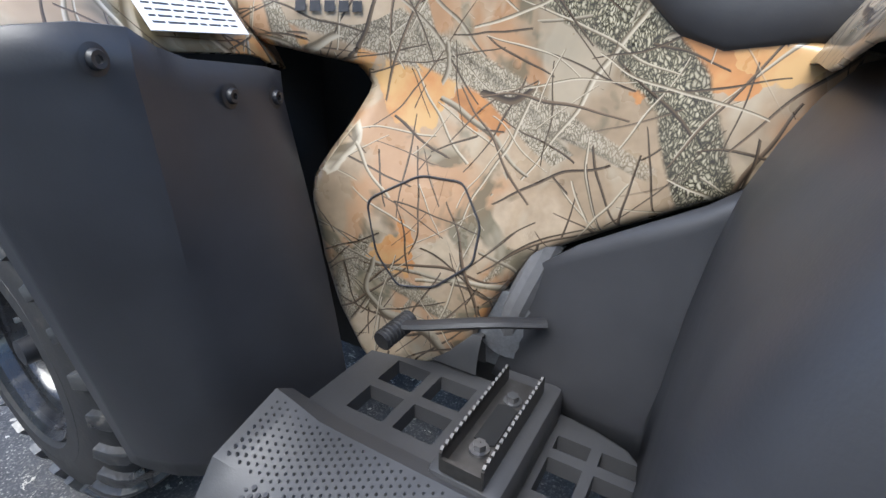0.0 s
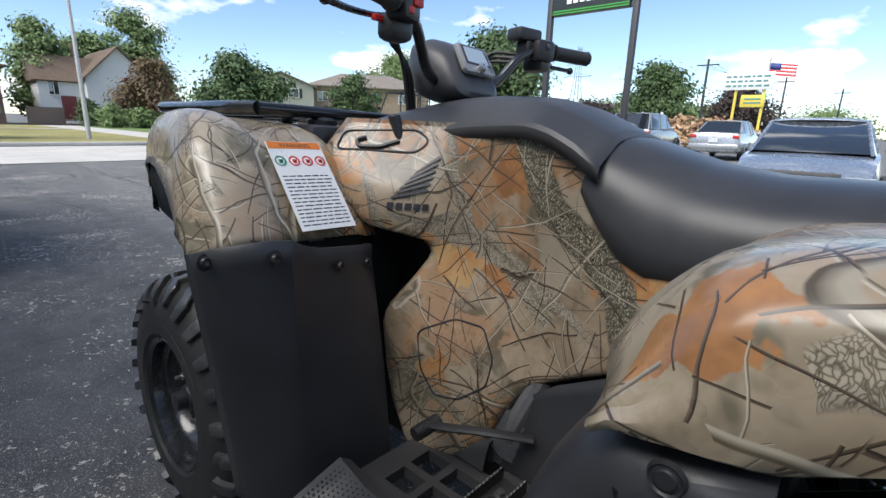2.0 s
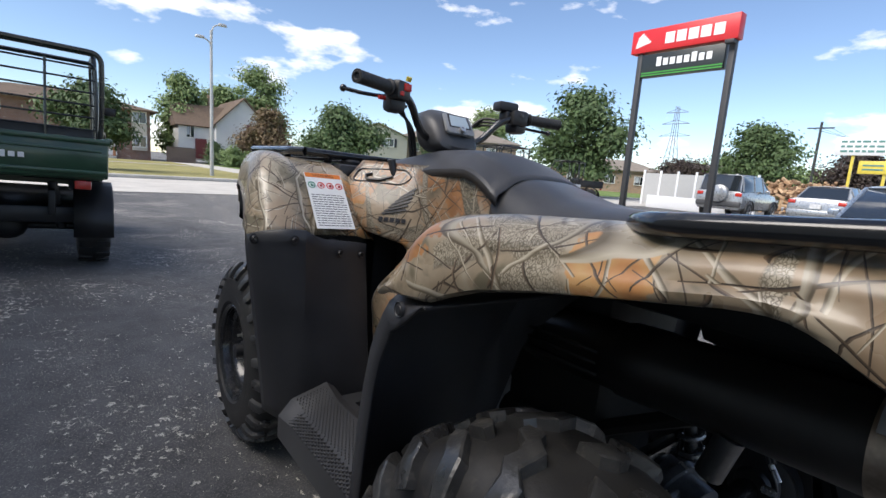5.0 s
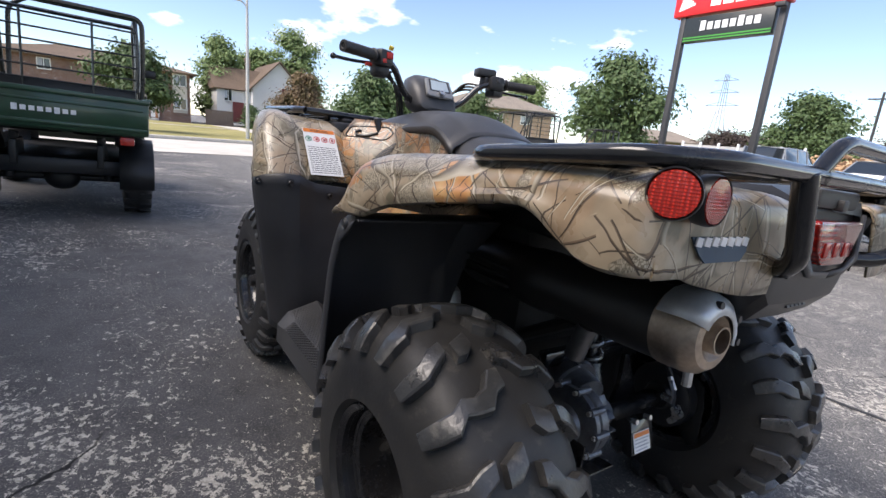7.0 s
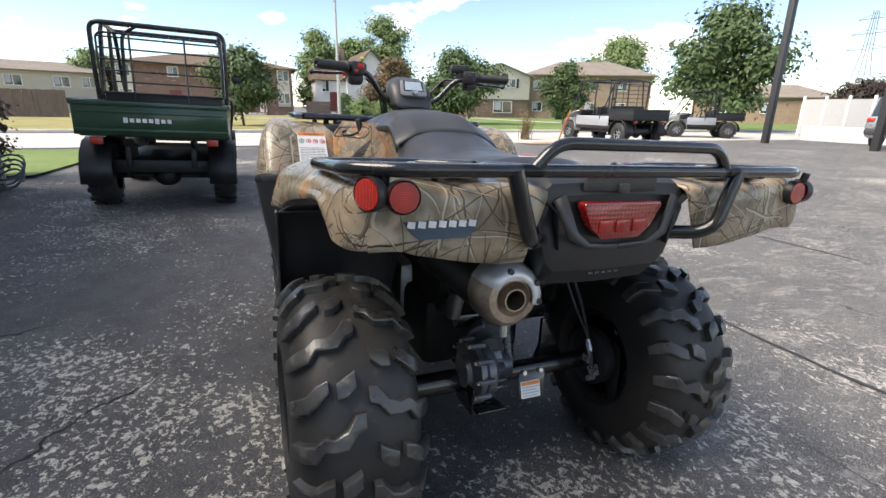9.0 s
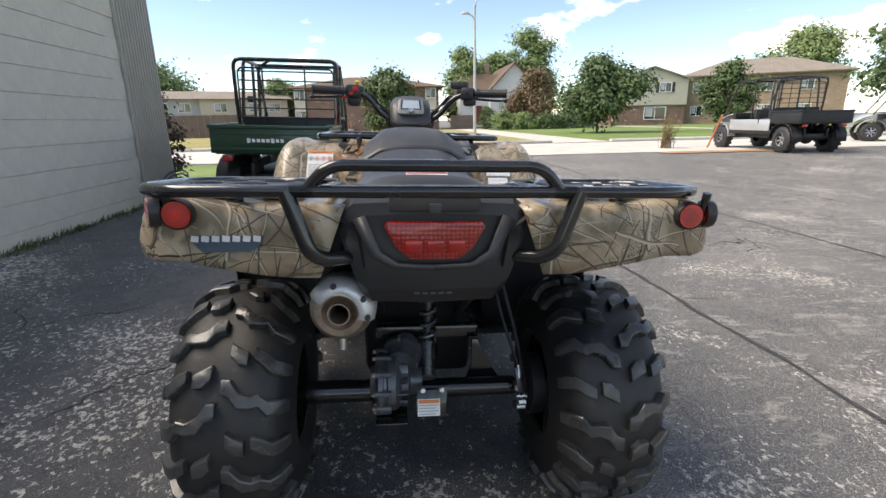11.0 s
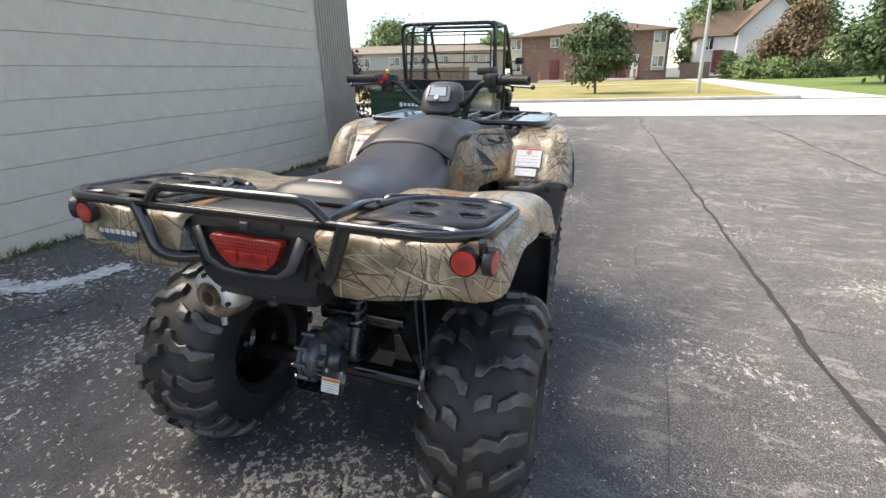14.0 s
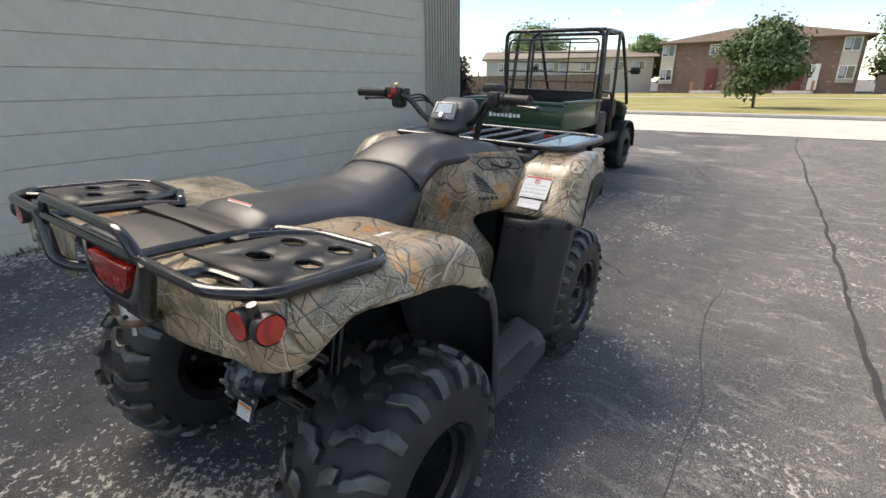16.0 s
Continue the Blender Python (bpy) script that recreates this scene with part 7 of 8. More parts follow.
pole(58, 15.5, 8.6, 0.16, "weathered dark utility pole", ((8.0, 2.2),))
pole(85, 12, 9, 0.15, "distant dark utility pole", ((8.4, 2.2),))
pole(95, 6, 8, 0.15, "distant dark utility pole", ((7.4, 2.0),))
bm = B()
for k in range(3):
    tube(bm, [(58, 15.5 + 0.8 * (k - 1), 8.0), (72, 13.6, 6.9 + 0.3 * k), (85, 12 + 0.8 * (k - 1), 8.4)], 0.02, 4, bend=6)
tagged(part("power_lines", bm, POST), "thin dark power lines between poles", "power line")

# far lattice pylon
py = thing("lattice_pylon", pose(152, 79, 0), "far pale steel lattice pylon", "pylon")
bm = B()
H = 27.0
for a, b in ((1, 1), (1, -1), (-1, 1), (-1, -1)):
    tube(bm, [(a * 2.6, b * 2.6, 0), (a * 0.8, b * 0.8, H * 0.62), (a * 0.4, b * 0.4, H)], 0.10, 4, bend=0)
for i in range(9):
    z0, z1 = i * H * 0.07, (i + 1) * H * 0.07
    w0, w1 = 2.6 - 1.8 * z0 / (H * 0.62), 2.6 - 1.8 * z1 / (H * 0.62)
    for s in (1, -1):
        tube(bm, [(s * w0, -w0, z0), (-s * w1, -w1, z1)], 0.05, 4)
        tube(bm, [(-w0, s * w0, z0), (-w1, -s * w1, z1)], 0.05, 4)
for z, L in ((H * 0.66, 5.0), (H * 0.80, 4.4), (H * 0.93, 3.6)):
    tube(bm, [(0, -L, z), (0, L, z)], 0.09, 4)
    tube(bm, [(0, -L, z), (0, 0, z + 1.2), (0, L, z)], 0.06, 4, bend=0)
part("tower", bm, plain("far_steel", (0.20, 0.22, 0.25), 0.7, 0.2), py, "pale lattice tower")

# white and yellow shop boards with a flag
bd = thing("road_sign_board", pose(46, 9.25, 0.55), "white board over a smaller yellow board on yellow posts", "sign board")
bm = B()
box(bm, (0, 0, 4.6), (0.25, 3.7, 1.35), bevel=0.03)
part("white_board", bm, SIGN_WHITE, bd)
bm = B()
box(bm, (0, -0.6, 3.05), (0.2, 1.7, 0.95), bevel=0.02)
part("yellow_board", bm, plain("sign_yellow", (0.7, 0.55, 0.08), 0.4), bd)
for y in (-1.3, 0.7):
    bm = B()
    box(bm, (0.1, y, 1.925), (0.16, 0.18, 4.95))
    part("post", bm, bpy.data.materials["sign_yellow"], bd, "yellow post")
bm = B()
q = random.Random(9)
for r in range(3):
    y = 1.5
    while y > -1.5:
        L = q.uniform(0.2, 0.5)
        box(bm, (-0.14, y - L / 2, 4.95 - 0.36 * r), (0.02, L, 0.15))
        y -= L + 0.12
for r in range(2):
    box(bm, (-0.11, -0.6, 3.2 - 0.3 * r), (0.02, 1.2, 0.12))
part("print", bm, plain("board_print", (0.1, 0.25, 0.22), 0.5), bd, "dark bars in place of lettering")
fl = thing("flag_on_pole", pose(47.5, 8.15, 0), "striped red and white flag with a blue corner", "flag")
bm = B()
cyl(bm, (0, 0, 0), (0, 0, 7.05), 0.05, seg=8)
part("pole", bm, GALV, fl)
for i in range(7):
    bm = B()
    loft(bm, [[(0.06 * math.sin(u * 5), -u * 1.9, 6.65 - 0.13 * i - 0.25 * u), (0.06 * math.sin(u * 5), -u * 1.9, 6.52 - 0.13 * i - 0.25 * u)] for u in span_list(0.0 if i > 3 else 0.0, 1, 10)])
    part("stripe", bm, SIGN_RED if i % 2 == 0 else SIGN_WHITE, fl, "", 60, 0.006)
bm = B()
loft(bm, [[(-0.012 + 0.06 * math.sin(u * 5), -u * 1.9, 6.66 - 0.25 * u), (-0.012 + 0.06 * math.sin(u * 5), -u * 1.9, 6.15 - 0.25 * u)] for u in span_list(0, 0.42, 5)])
part("canton", bm, plain("flag_blue", (0.03, 0.05, 0.2), 0.6), fl, "blue corner field", 60, 0.004)

# pale fence and low white kerb blocks by the sign
fn = thing("panel_fence", pose(24.5, 12.2, 0, 0, 0, 0), "pale grey vinyl panel fence", "fence")
VIN = plain("grey_vinyl", (0.42, 0.42, 0.41), 0.6, var=0.08)
for i in range(7):
    bm = B()
    box(bm, (0, 2.0 - i * 0.95, 0.95), (0.10, 0.10, 1.9), bevel=0.01)
    part("post", bm, SIGN_WHITE, fn, "white fence post")
    if i < 6:
        bm = B()
        box(bm, (0, 2.0 - (i + 0.5) * 0.95, 0.95), (0.04, 0.86, 1.6))
        part("panel", bm, VIN, fn)
bl = thing("barrier_wall", pose(21.6, 9.9, 0), "low white painted concrete barrier", "barrier")
bm = B()
box(bm, (0, 0, 0.3), (0.3, 4.6, 0.6), bevel=0.03)
part("block", bm, SIGN_WHITE, bl)

# firewood heap
rng = random.Random(21)
bm = B()
for i in range(620):
    u = rng.random()
    y = 4.5 + 9.5 * rng.random()
    h = 1.9 * (1 - abs((y - 9.2) / 5.2) ** 2) * (1 - u * u) if abs(y - 9.2) < 5.2 else 0.1
    x = 33.5 - 2.6 * u + rng.uniform(-0.2, 0.2)
    z = max(0.1, h * rng.uniform(0.75, 1.05))
    L, w = rng.uniform(0.35, 0.6), rng.uniform(0.09, 0.19)
    g = bmesh.ops.create_cone(bm, cap_ends=True, segments=5, radius1=w * 0.6, radius2=w * 0.6, depth=L)
    bmesh.ops.transform(bm, matrix=pose(x, y, z, rng.uniform(0, 180), rng.uniform(0, 180), rng.uniform(0, 180)), verts=g["verts"])
sw = Shade("split_wood", rough=0.85)
k_ = sw.n.new("ShaderNodeNewGeometry")
sw.color(sw.ramp(k_.outputs["Random Per Island"], [(0.1, (0.14, 0.08, 0.045)), (0.5, (0.36, 0.22, 0.12)), (0.9, (0.52, 0.36, 0.22))]))
tagged(part("firewood_heap", bm, sw.m, smooth=0), "big heap of split orange-brown firewood", "firewood heap", kind="stuff")


# ---- houses ----
BRICK_RED = brick_material("red_brown_brick", (0.16, 0.075, 0.05), (0.24, 0.12, 0.08))
BRICK_TAN = brick_material("tan_brick", (0.34, 0.22, 0.14), (0.42, 0.29, 0.19))
ROOF_BROWN = shingle_material("brown_shingles", (0.12, 0.085, 0.06))
ROOF_GREY = shingle_material("grey_brown_shingles", (0.21, 0.18, 0.15))
SIDING_WHITE = plain("white_siding", (0.66, 0.66, 0.65), 0.6, var=0.06, scale=1)
SIDING_BEIGE = plain("beige_siding", (0.52, 0.48, 0.41), 0.65, var=0.06, scale=1)
SIDING_GREY = plain("grey_blue_siding", (0.40, 0.43, 0.47), 0.65, var=0.06, scale=1)
TRIM = plain("white_trim", (0.7, 0.7, 0.68), 0.5, var=0.05)
DOOR_RED = plain("dark_red_door", (0.14, 0.03, 0.03), 0.5)
WOOD_RAIL = plain("orange_wood", (0.38, 0.17, 0.08), 0.7)
FENCE_WOOD = plain("brown_fence_wood", (0.13, 0.10, 0.085), 0.9, var=0.3, scale=2)


def siding(bm, x0, x1, y, z0, z1, step=0.2):
    n = int((z1 - z0) / step)
    for i in range(n):
        box(bm, ((x0 + x1) / 2, y - 0.012, z0 + (i + 0.5) * step), (x1 - x0, 0.024, step * 0.94), rot=(3, 0, 0))


def window(house, x, y, z, w, h, shutters=None, two=True):
    """A window in a wall that faces -y."""
    bm = B()
    for dx in (-w / 2, w / 2):
        box(bm, (x + dx, y - 0.04, z), (0.08, 0.10, h + 0.08))
    for dz in (-h / 2, h / 2):
        box(bm, (x, y - 0.042, z + dz), (w, 0.10, 0.08))
    if two:
        box(bm, (x, y - 0.036, z), (0.06, 0.07, h))
    fr = part("window", bm, TRIM, house, "white window frame", 0)
    bm = B()
    box(bm, (x, y - 0.005, z), (w, 0.03, h))
    part("pane", bm, GLASS, fr, "dark window glass", 0)
    bm = B()
    box(bm, (x - w * 0.27, y - 0.022, z + h * 0.08), (w * 0.34, 0.008, h * 0.7))
    part("curtain", bm, SIDING_GREY, fr, "pale curtain behind the glass", 0)
    if shutters is not None:
        for dx in (-w / 2 - 0.22, w / 2 + 0.22):
            bm = B()
            box(bm, (x + dx, y - 0.03, z), (0.32, 0.06, h + 0.1))
            part("shutter", bm, shutters, fr, "dark shutter", 0)
    return fr


def gable_roof(house, x0, x1, y0, y1, z, rise, mat, along="y", over=0.4, hip=0.0):
    bm = B()
    if along == "y":
        xm = (x0 + x1) / 2
        a = [(x0 - over, z - 0.15), (xm, z + rise), (x1 + over, z - 0.15)]
        loft(bm, [[(x, y0 - over, zz) for x, zz in a], [(x, y1 + over, zz) for x, zz in a]])
    else:
        ym = (y0 + y1) / 2
        V = [bm.verts.new(p) for p in ((x0 - over, y0 - over, z), (x1 + over, y0 - over, z), (x1 + over, y1 + over, z), (x0 - over, y1 + over, z), (x0 + hip - (0 if hip else over), ym, z + rise), (x1 - hip + (0 if hip else over), ym, z + rise))]
        for f in ((0, 1, 5, 4), (2, 3, 4, 5), (1, 2, 5), (3, 0, 4)):
            bm.faces.new([V[i] for i in f])
    return part("roof", bm, mat, house, "shingled roof", 0, 0.14)


# red-brown brick flats
hs = thing("brick_apartment_house", pose(-2.75, 55, 0), "two-storey red-brown brick apartment house with brown roof", "house")
bm = B()
box(bm, (0, 5.0, 2.3), (16.0, 10.0, 4.8))
part("wall", bm, BRICK_RED, hs, "red-brown brick wall", 0)
gable_roof(hs, -8, 8, 0, 10, 4.72, 1.45, ROOF_BROWN, "x", 0.6, 5.5)
for x in (-7.35, 7.1):
    bm = B()
    box(bm, (x, -0.06, 2.75), (1.25, 0.14, 3.7))
    part("window_bay", bm, SIDING_BEIGE, hs, "pale panel between windows", 0)
    for z in (1.75, 4.0):
        window(hs, x, -0.14, z, 1.1, 1.05)
for x in (-3.2, 3.6):
    bm = B()
    box(bm, (x, -0.04, 1.25), (0.95, 0.12, 2.05), bevel=0.01)
    part("door", bm, DOOR_RED, hs, "dark red entrance door", 30)
    window(hs, x, -0.02, 4.0, 0.9, 0.9)
    bm = B()
    box(bm, (x, -0.9, 0.12), (3.0, 1.7, 0.24), bevel=0.02)
    box(bm, (x, -1.9, 0.06), (2.4, 0.5, 0.12), bevel=0.02)
    part("entrance_step", bm, CONCRETE, hs, "pale concrete step", 30)
    for dx in (-1.35, 1.35):
        bm = B()
        box(bm, (x + dx, -1.6, 0.55), (0.22, 0.22, 1.1), bevel=0.02)
        part("step_post", bm, WOOD_RAIL, hs, "orange wooden post", 30)
bm = B()
box(bm, (4.9, -0.05, 1.4), (0.7, 0.12, 2.2))
part("side_light", bm, TRIM, hs, "white panel beside the door", 0)

# white house with steep gable
hs = thing("white_gabled_house", pose(11.7, 56, 0.35), "white house with a steep grey-brown gable roof", "house")
bm = B()
box(bm, (2.5, 5, 2.0), (5.6, 10, 4.0))
V = [bm.verts.new(p) for p in ((-0.3, 0, 4.0), (5.3, 0, 4.0), (2.5, 0, 6.9))]
bm.faces.new(V)
part("wall", bm, SIDING_WHITE, hs, "white wall", 0)
bm = B()
siding(bm, -0.3, 5.3, -0.01, 0.2, 4.0)
part("siding", bm, SIDING_WHITE, hs, "white lapped boards", 0)
gable_roof(hs, -0.3, 5.3, 0, 10, 3.9, 3.1, ROOF_BROWN, "y", 0.4)
bm = B()
box(bm, (-2.0, 4.5, 1.8), (3.4, 7.0, 3.6))
V = [bm.verts.new(p) for p in ((-3.7, 1.0, 3.6), (-3.7, 8.0, 3.6), (-3.7, 4.5, 5.9))]
bm.faces.new(V)
part("wing", bm, SIDING_WHITE, hs, "white side wing", 0)
gable_roof(hs, -3.7, 1.5, 1.0, 8, 3.55, 2.5, ROOF_BROWN, "x", 0.35)
bm = B()
box(bm, (0.4, 6, 6.6), (0.6, 0.6, 1.7))
part("chimney", bm, BRICK_TAN, hs, "tan chimney", 0)
window(hs, 3.6, -0.02, 3.5, 0.8, 1.3, DOOR_RED)
window(hs, -2.6, 0.96, 2.9, 0.8, 1.2)
bm = B()
box(bm, (-1.6, 0.9, 1.2), (1.1, 0.3, 2.1))
part("porch", bm, DOOR_RED, hs, "dark porch opening", 0)
bm = B()
box(bm, (3.6, -1.4, 2.3), (4.0, 3.0, 0.22), rot=(-12, 0, 0))
part("porch_roof", bm, ROOF_BROWN, hs, "brown porch roof on posts", 0)
for x in (1.9, 5.3):
    bm = B()
    box(bm, (x, -2.5, 1.05), (0.25, 0.25, 2.1))
    part("porch_post", bm, TRIM, hs, "white porch post", 0)

# beige house, brick below
hs = thing("beige_gabled_house", pose(30.0, 54, 0, 0, 0, -12), "two-storey beige house with brick ground floor", "house")
bm = B()
box(bm, (0, 5, 3.75), (8.0, 10, 3.0))
V = [bm.verts.new(p) for p in ((-4.0, 0, 5.25), (4.0, 0, 5.25), (0, 0, 6.5))]
bm.faces.new(V)
part("upper_wall", bm, SIDING_BEIGE, hs, "beige upper storey", 0)
bm = B()
siding(bm, -4.0, 4.0, -0.01, 2.3, 5.2)
part("siding", bm, SIDING_BEIGE, hs, "beige lapped boards", 0)
bm = B()
box(bm, (0, 5.2, 1.15), (7.9, 10, 2.3))
part("lower_wall", bm, BRICK_RED, hs, "brown brick ground floor", 0)
gable_roof(hs, -4.0, 4.0, 0, 10, 5.2, 1.35, ROOF_GREY, "y", 0.4)
BL = plain("dark_shutter", (0.03, 0.03, 0.035), 0.6)
for x in (-2.2, 1.5):
    window(hs, x, -0.04, 4.2, 1.3, 1.0, BL)
window(hs, 0.6, 0.16, 1.35, 2.4, 1.4)

# tan apartment house with balconies
hs = thing("tan_apartment_house", pose(41.0, 50.7, 0, 0, 0, -30), "long tan apartment house with small balconies", "house")
bm = B()
box(bm, (0, 5, 2.65), (15.5, 10, 5.5))
part("wall", bm, BRICK_TAN, hs, "tan brick wall", 0)
gable_roof(hs, -7.75, 7.75, 0, 10, 5.4, 2.0, ROOF_GREY, "x", 0.6, 4.5)
for x in (-6.2, -3.4, 0.5, 4.2):
    for z in (1.5, 4.1):
        window(hs, x, -0.02, z, 1.2, 1.1)
for x in (-4.9,):
    bm = B()
    box(bm, (x, -0.5, 2.85), (2.2, 1.1, 0.12))
    for i in range(10):
        box(bm, (x - 1.0 + 0.22 * i, -1.0, 3.3), (0.04, 0.04, 0.8))
    box(bm, (x, -1.0, 3.72), (2.2, 0.06, 0.06))
    part("balcony", bm, POST, hs, "dark railed balcony", 0)

# low brick houses further along
for x, y, rz, w in ((56, 38, -48, 14), (62, 27, -62, 12)):
    hs = thing("brick_bungalow", pose(x, y, 0, 0, 0, rz), "low tan brick bungalow with grey-brown roof", "house", "bungalows along the road")
    bm = B()
    box(bm, (0, 4, 1.5), (w, 8, 3.1))
    part("wall", bm, BRICK_TAN, hs, "tan brick wall", 0)
    gable_roof(hs, -w / 2, w / 2, 0, 8, 3.0, 1.5, ROOF_GREY, "x", 0.5, 3.2)
    for k in (-0.3, 0.05, 0.33):
        window(hs, k * w, -0.02, 1.7, 1.4, 1.1)
# grey and cream houses behind the fence on the far left
for x, y, mt, lab, w in ((-24.5, 52, SIDING_GREY, "grey-blue two-storey house behind a fence", 9), (-16.0, 55, SIDING_BEIGE, "cream two-storey house behind a fence", 9)):
    hs = thing("siding_house", pose(x, y, 0, 0, 0, 24), lab, "house")
    bm = B()
    box(bm, (0, 4, 1.8), (w, 8, 3.8))
    part("wall", bm, mt, hs, "", 0)
    bm = B()
    siding(bm, -w / 2, w / 2, -0.01, 0.3, 3.6, 0.22)
    part("siding", bm, mt, hs, "lapped boards", 0)
    gable_roof(hs, -w / 2, w / 2, 0, 8, 3.65, 1.0, ROOF_GREY, "x", 0.5)
    for k in (-0.28, 0.1, 0.34):
        window(hs, k * w, -0.04, 2.75, 1.2, 0.9)
fn = thing("board_fence", pose(-20, 38, 0), "long dark brown board fence", "fence")
for i in range(74):
    bm = B()
    box(bm, (-9 + i * 0.25, 0.02 * (i % 2), 0.85), (0.24, 0.03, 1.7 + 0.03 * ((i * 7) % 3)))
    part("board", bm, FENCE_WOOD, fn, "", 0)
fn = thing("board_fence", pose(7.6, 53, 0), "low grey wooden fence beside a drive", "fence")
for i in range(16):
    bm = B()
    box(bm, (-1.2 + i * 0.16, 0, 0.75), (0.15, 0.03, 1.5))
    part("board", bm, FENCE_WOOD, fn, "", 0)

# ---- trees and shrubs ----
BARK = plain("tree_bark", (0.11, 0.085, 0.065), 0.9, var=0.35, scale=6)
LEAF_GREEN = leaf_material("green_leaves", (0.034, 0.062, 0.020), (0.066, 0.112, 0.036), (0.105, 0.160, 0.052))
LEAF_LIGHT = leaf_material("light_green_leaves", (0.09, 0.14, 0.045), (0.16, 0.23, 0.08), (0.24, 0.32, 0.12))
LEAF_RED = leaf_material("bronze_leaves", (0.08, 0.045, 0.025), (0.15, 0.095, 0.045), (0.16, 0.16, 0.06))
LEAF_DARK = leaf_material("dark_red_leaves", (0.02, 0.012, 0.012), (0.04, 0.025, 0.02), (0.06, 0.05, 0.03))


def tree(x, y, h, w, stem, leaves, label, seed, n=2600, size=0.16, name="tree", cat="tree", z=0.0):
    """A tapered trunk with limbs and a crown of loose leaf clumps."""
    r = random.Random(seed)
    t = thing(name, pose(x, y, z), label, cat)
    bm = B()
    tr = 0.035 * h * 0.5
    tube(bm, [(0, 0, -0.05), (0.02 * h * r.uniform(-1, 1), 0.02 * h * r.uniform(-1, 1), stem), (0.03 * h * r.uniform(-1, 1), 0.03 * h * r.uniform(-1, 1), h * 0.75)], tr, 8, bend=0)
    lobes = []
    for i in range(34):
        a = r.uniform(0, 6.283)
        u = (i + 0.5) / 34
        zz = stem * 0.95 + (h - stem * 0.95) * (0.05 + 0.90 * u)
        env = math.sin(math.pi * min(1, 0.20 + 0.76 * u)) ** 0.8
        rad = w * 0.5 * env * r.uniform(0.25, 0.92)
        p = Vector((rad * math.cos(a), rad * math.sin(a), zz + r.uniform(-0.03, 0.03) * h))
        lobes.append((p, w * r.uniform(0.09, 0.19)))
        if i % 2 == 0:
            tube(bm, [(0, 0, stem * 0.8 + (zz - stem * 0.8) * 0.45), (p.x * 0.5, p.y * 0.5, zz - 0.06 * h), (p.x * 0.95, p.y * 0.95, zz)], tr * 0.28, 5, bend=0)
    lobes.append((Vector((0, 0, h * 0.95)), w * 0.10))
    part("trunk", bm, BARK, t, "brown trunk with limbs", 50)
    vs, fs = [], []
    pick = [l for l in lobes for _ in range(max(1, int(60 * (l[1] / w) ** 2 * 10)))]
    n = int(n * 3.4)
    size *= 0.66
    for i in range(n):
        c, lr = r.choice(pick)
        d = Vector((r.gauss(0, 1), r.gauss(0, 1), r.gauss(0, 0.62)))
        p = c + d * lr * 0.70
        d.normalize()
        s = size * r.uniform(0.55, 1.5)
        up = (d + Vector((r.uniform(-0.7, 0.7), r.uniform(-0.7, 0.7), r.uniform(0.1, 1.1)))).normalized()
        q = up.to_track_quat("Z", "Y").to_matrix()
        ang = r.uniform(0, 6.28)
        k = len(vs)
        for px, py, pz in ((-1.0, 0, 0), (0, -0.55, 0.12), (1.0, 0, -0.25), (0, 0.55, 0.12)):
            cx, cy = px * math.cos(ang) - py * math.sin(ang), px * math.sin(ang) + py * math.cos(ang)
            vs.append(p + q @ Vector((cx, cy, pz)) * s)
        fs.append((k, k + 1, k + 2, k + 3))
    me = bpy.data.meshes.new("crown")
    me.from_pydata(vs, [], fs)
    me.materials.append(leaves)
    ob = new("crown", me)
    ob.parent = t
    ob["label"] = "loose leafy crown"
    return t


tree(-0.31, 25.0, 3.55, 3.2, 0.85, LEAF_GREEN, "small green street tree on a lawn before brick flats", 1, 2600, 0.13)
tree(14.1, 48.0, 5.6, 4.8, 0.8, LEAF_RED, "bronze-leaved tree beside a white house", 2, 2600, 0.2)
tree(13.6, 30.5, 4.7, 5.0, 1.15, LEAF_GREEN, "broad dark green tree on a lawn", 3, 3400, 0.19)
tree(23.4, 31.5, 4.5, 3.5, 1.0, LEAF_GREEN, "round green tree in front of tan flats", 4, 2600, 0.15)
tree(25.9, 19.9, 6.7, 5.8, 1.6, LEAF_GREEN, "spreading dark green tree beside the dealer sign", 5, 4600, 0.20)
tree(42.4, 14.9, 6.3, 5.6, 1.4, LEAF_GREEN, "bushy green tree behind the firewood heap", 6, 3600, 0.21)
tree(15.0, 70.0, 10.0, 7.0, 3.0, LEAF_LIGHT, "tall light green tree behind a white house", 7, 3400, 0.3)
tree(20.6, 72.0, 13.2, 9.0, 3.0, LEAF_LIGHT, "tall light green tree behind rooftops", 8, 3800, 0.3)
tree(9.1, 62.0, 9.6, 6.2, 1.2, LEAF_LIGHT, "tall light green tree beside brick flats", 9, 3000, 0.26)
tree(55.0, 61.0, 11.6, 10.0, 3.0, LEAF_LIGHT, "tall light green tree behind tan flats", 21, 3800, 0.32)
tree(-13.5, 60.0, 6.0, 5.0, 1.5, LEAF_LIGHT, "light green tree behind a fence", 11, 2000, 0.26)
tree(-28.0, 62.0, 7.5, 9.0, 2.0, LEAF_LIGHT, "light green trees behind grey houses", 12, 2400, 0.3)
tree(70.0, 14.0, 6.5, 9.0, 1.0, LEAF_DARK, "dark reddish tree beside a road", 13, 2600, 0.3)
tree(58.0, 28.0, 4.0, 9.0, 0.5, LEAF_DARK, "brownish thicket behind a fence", 14, 2400, 0.26)
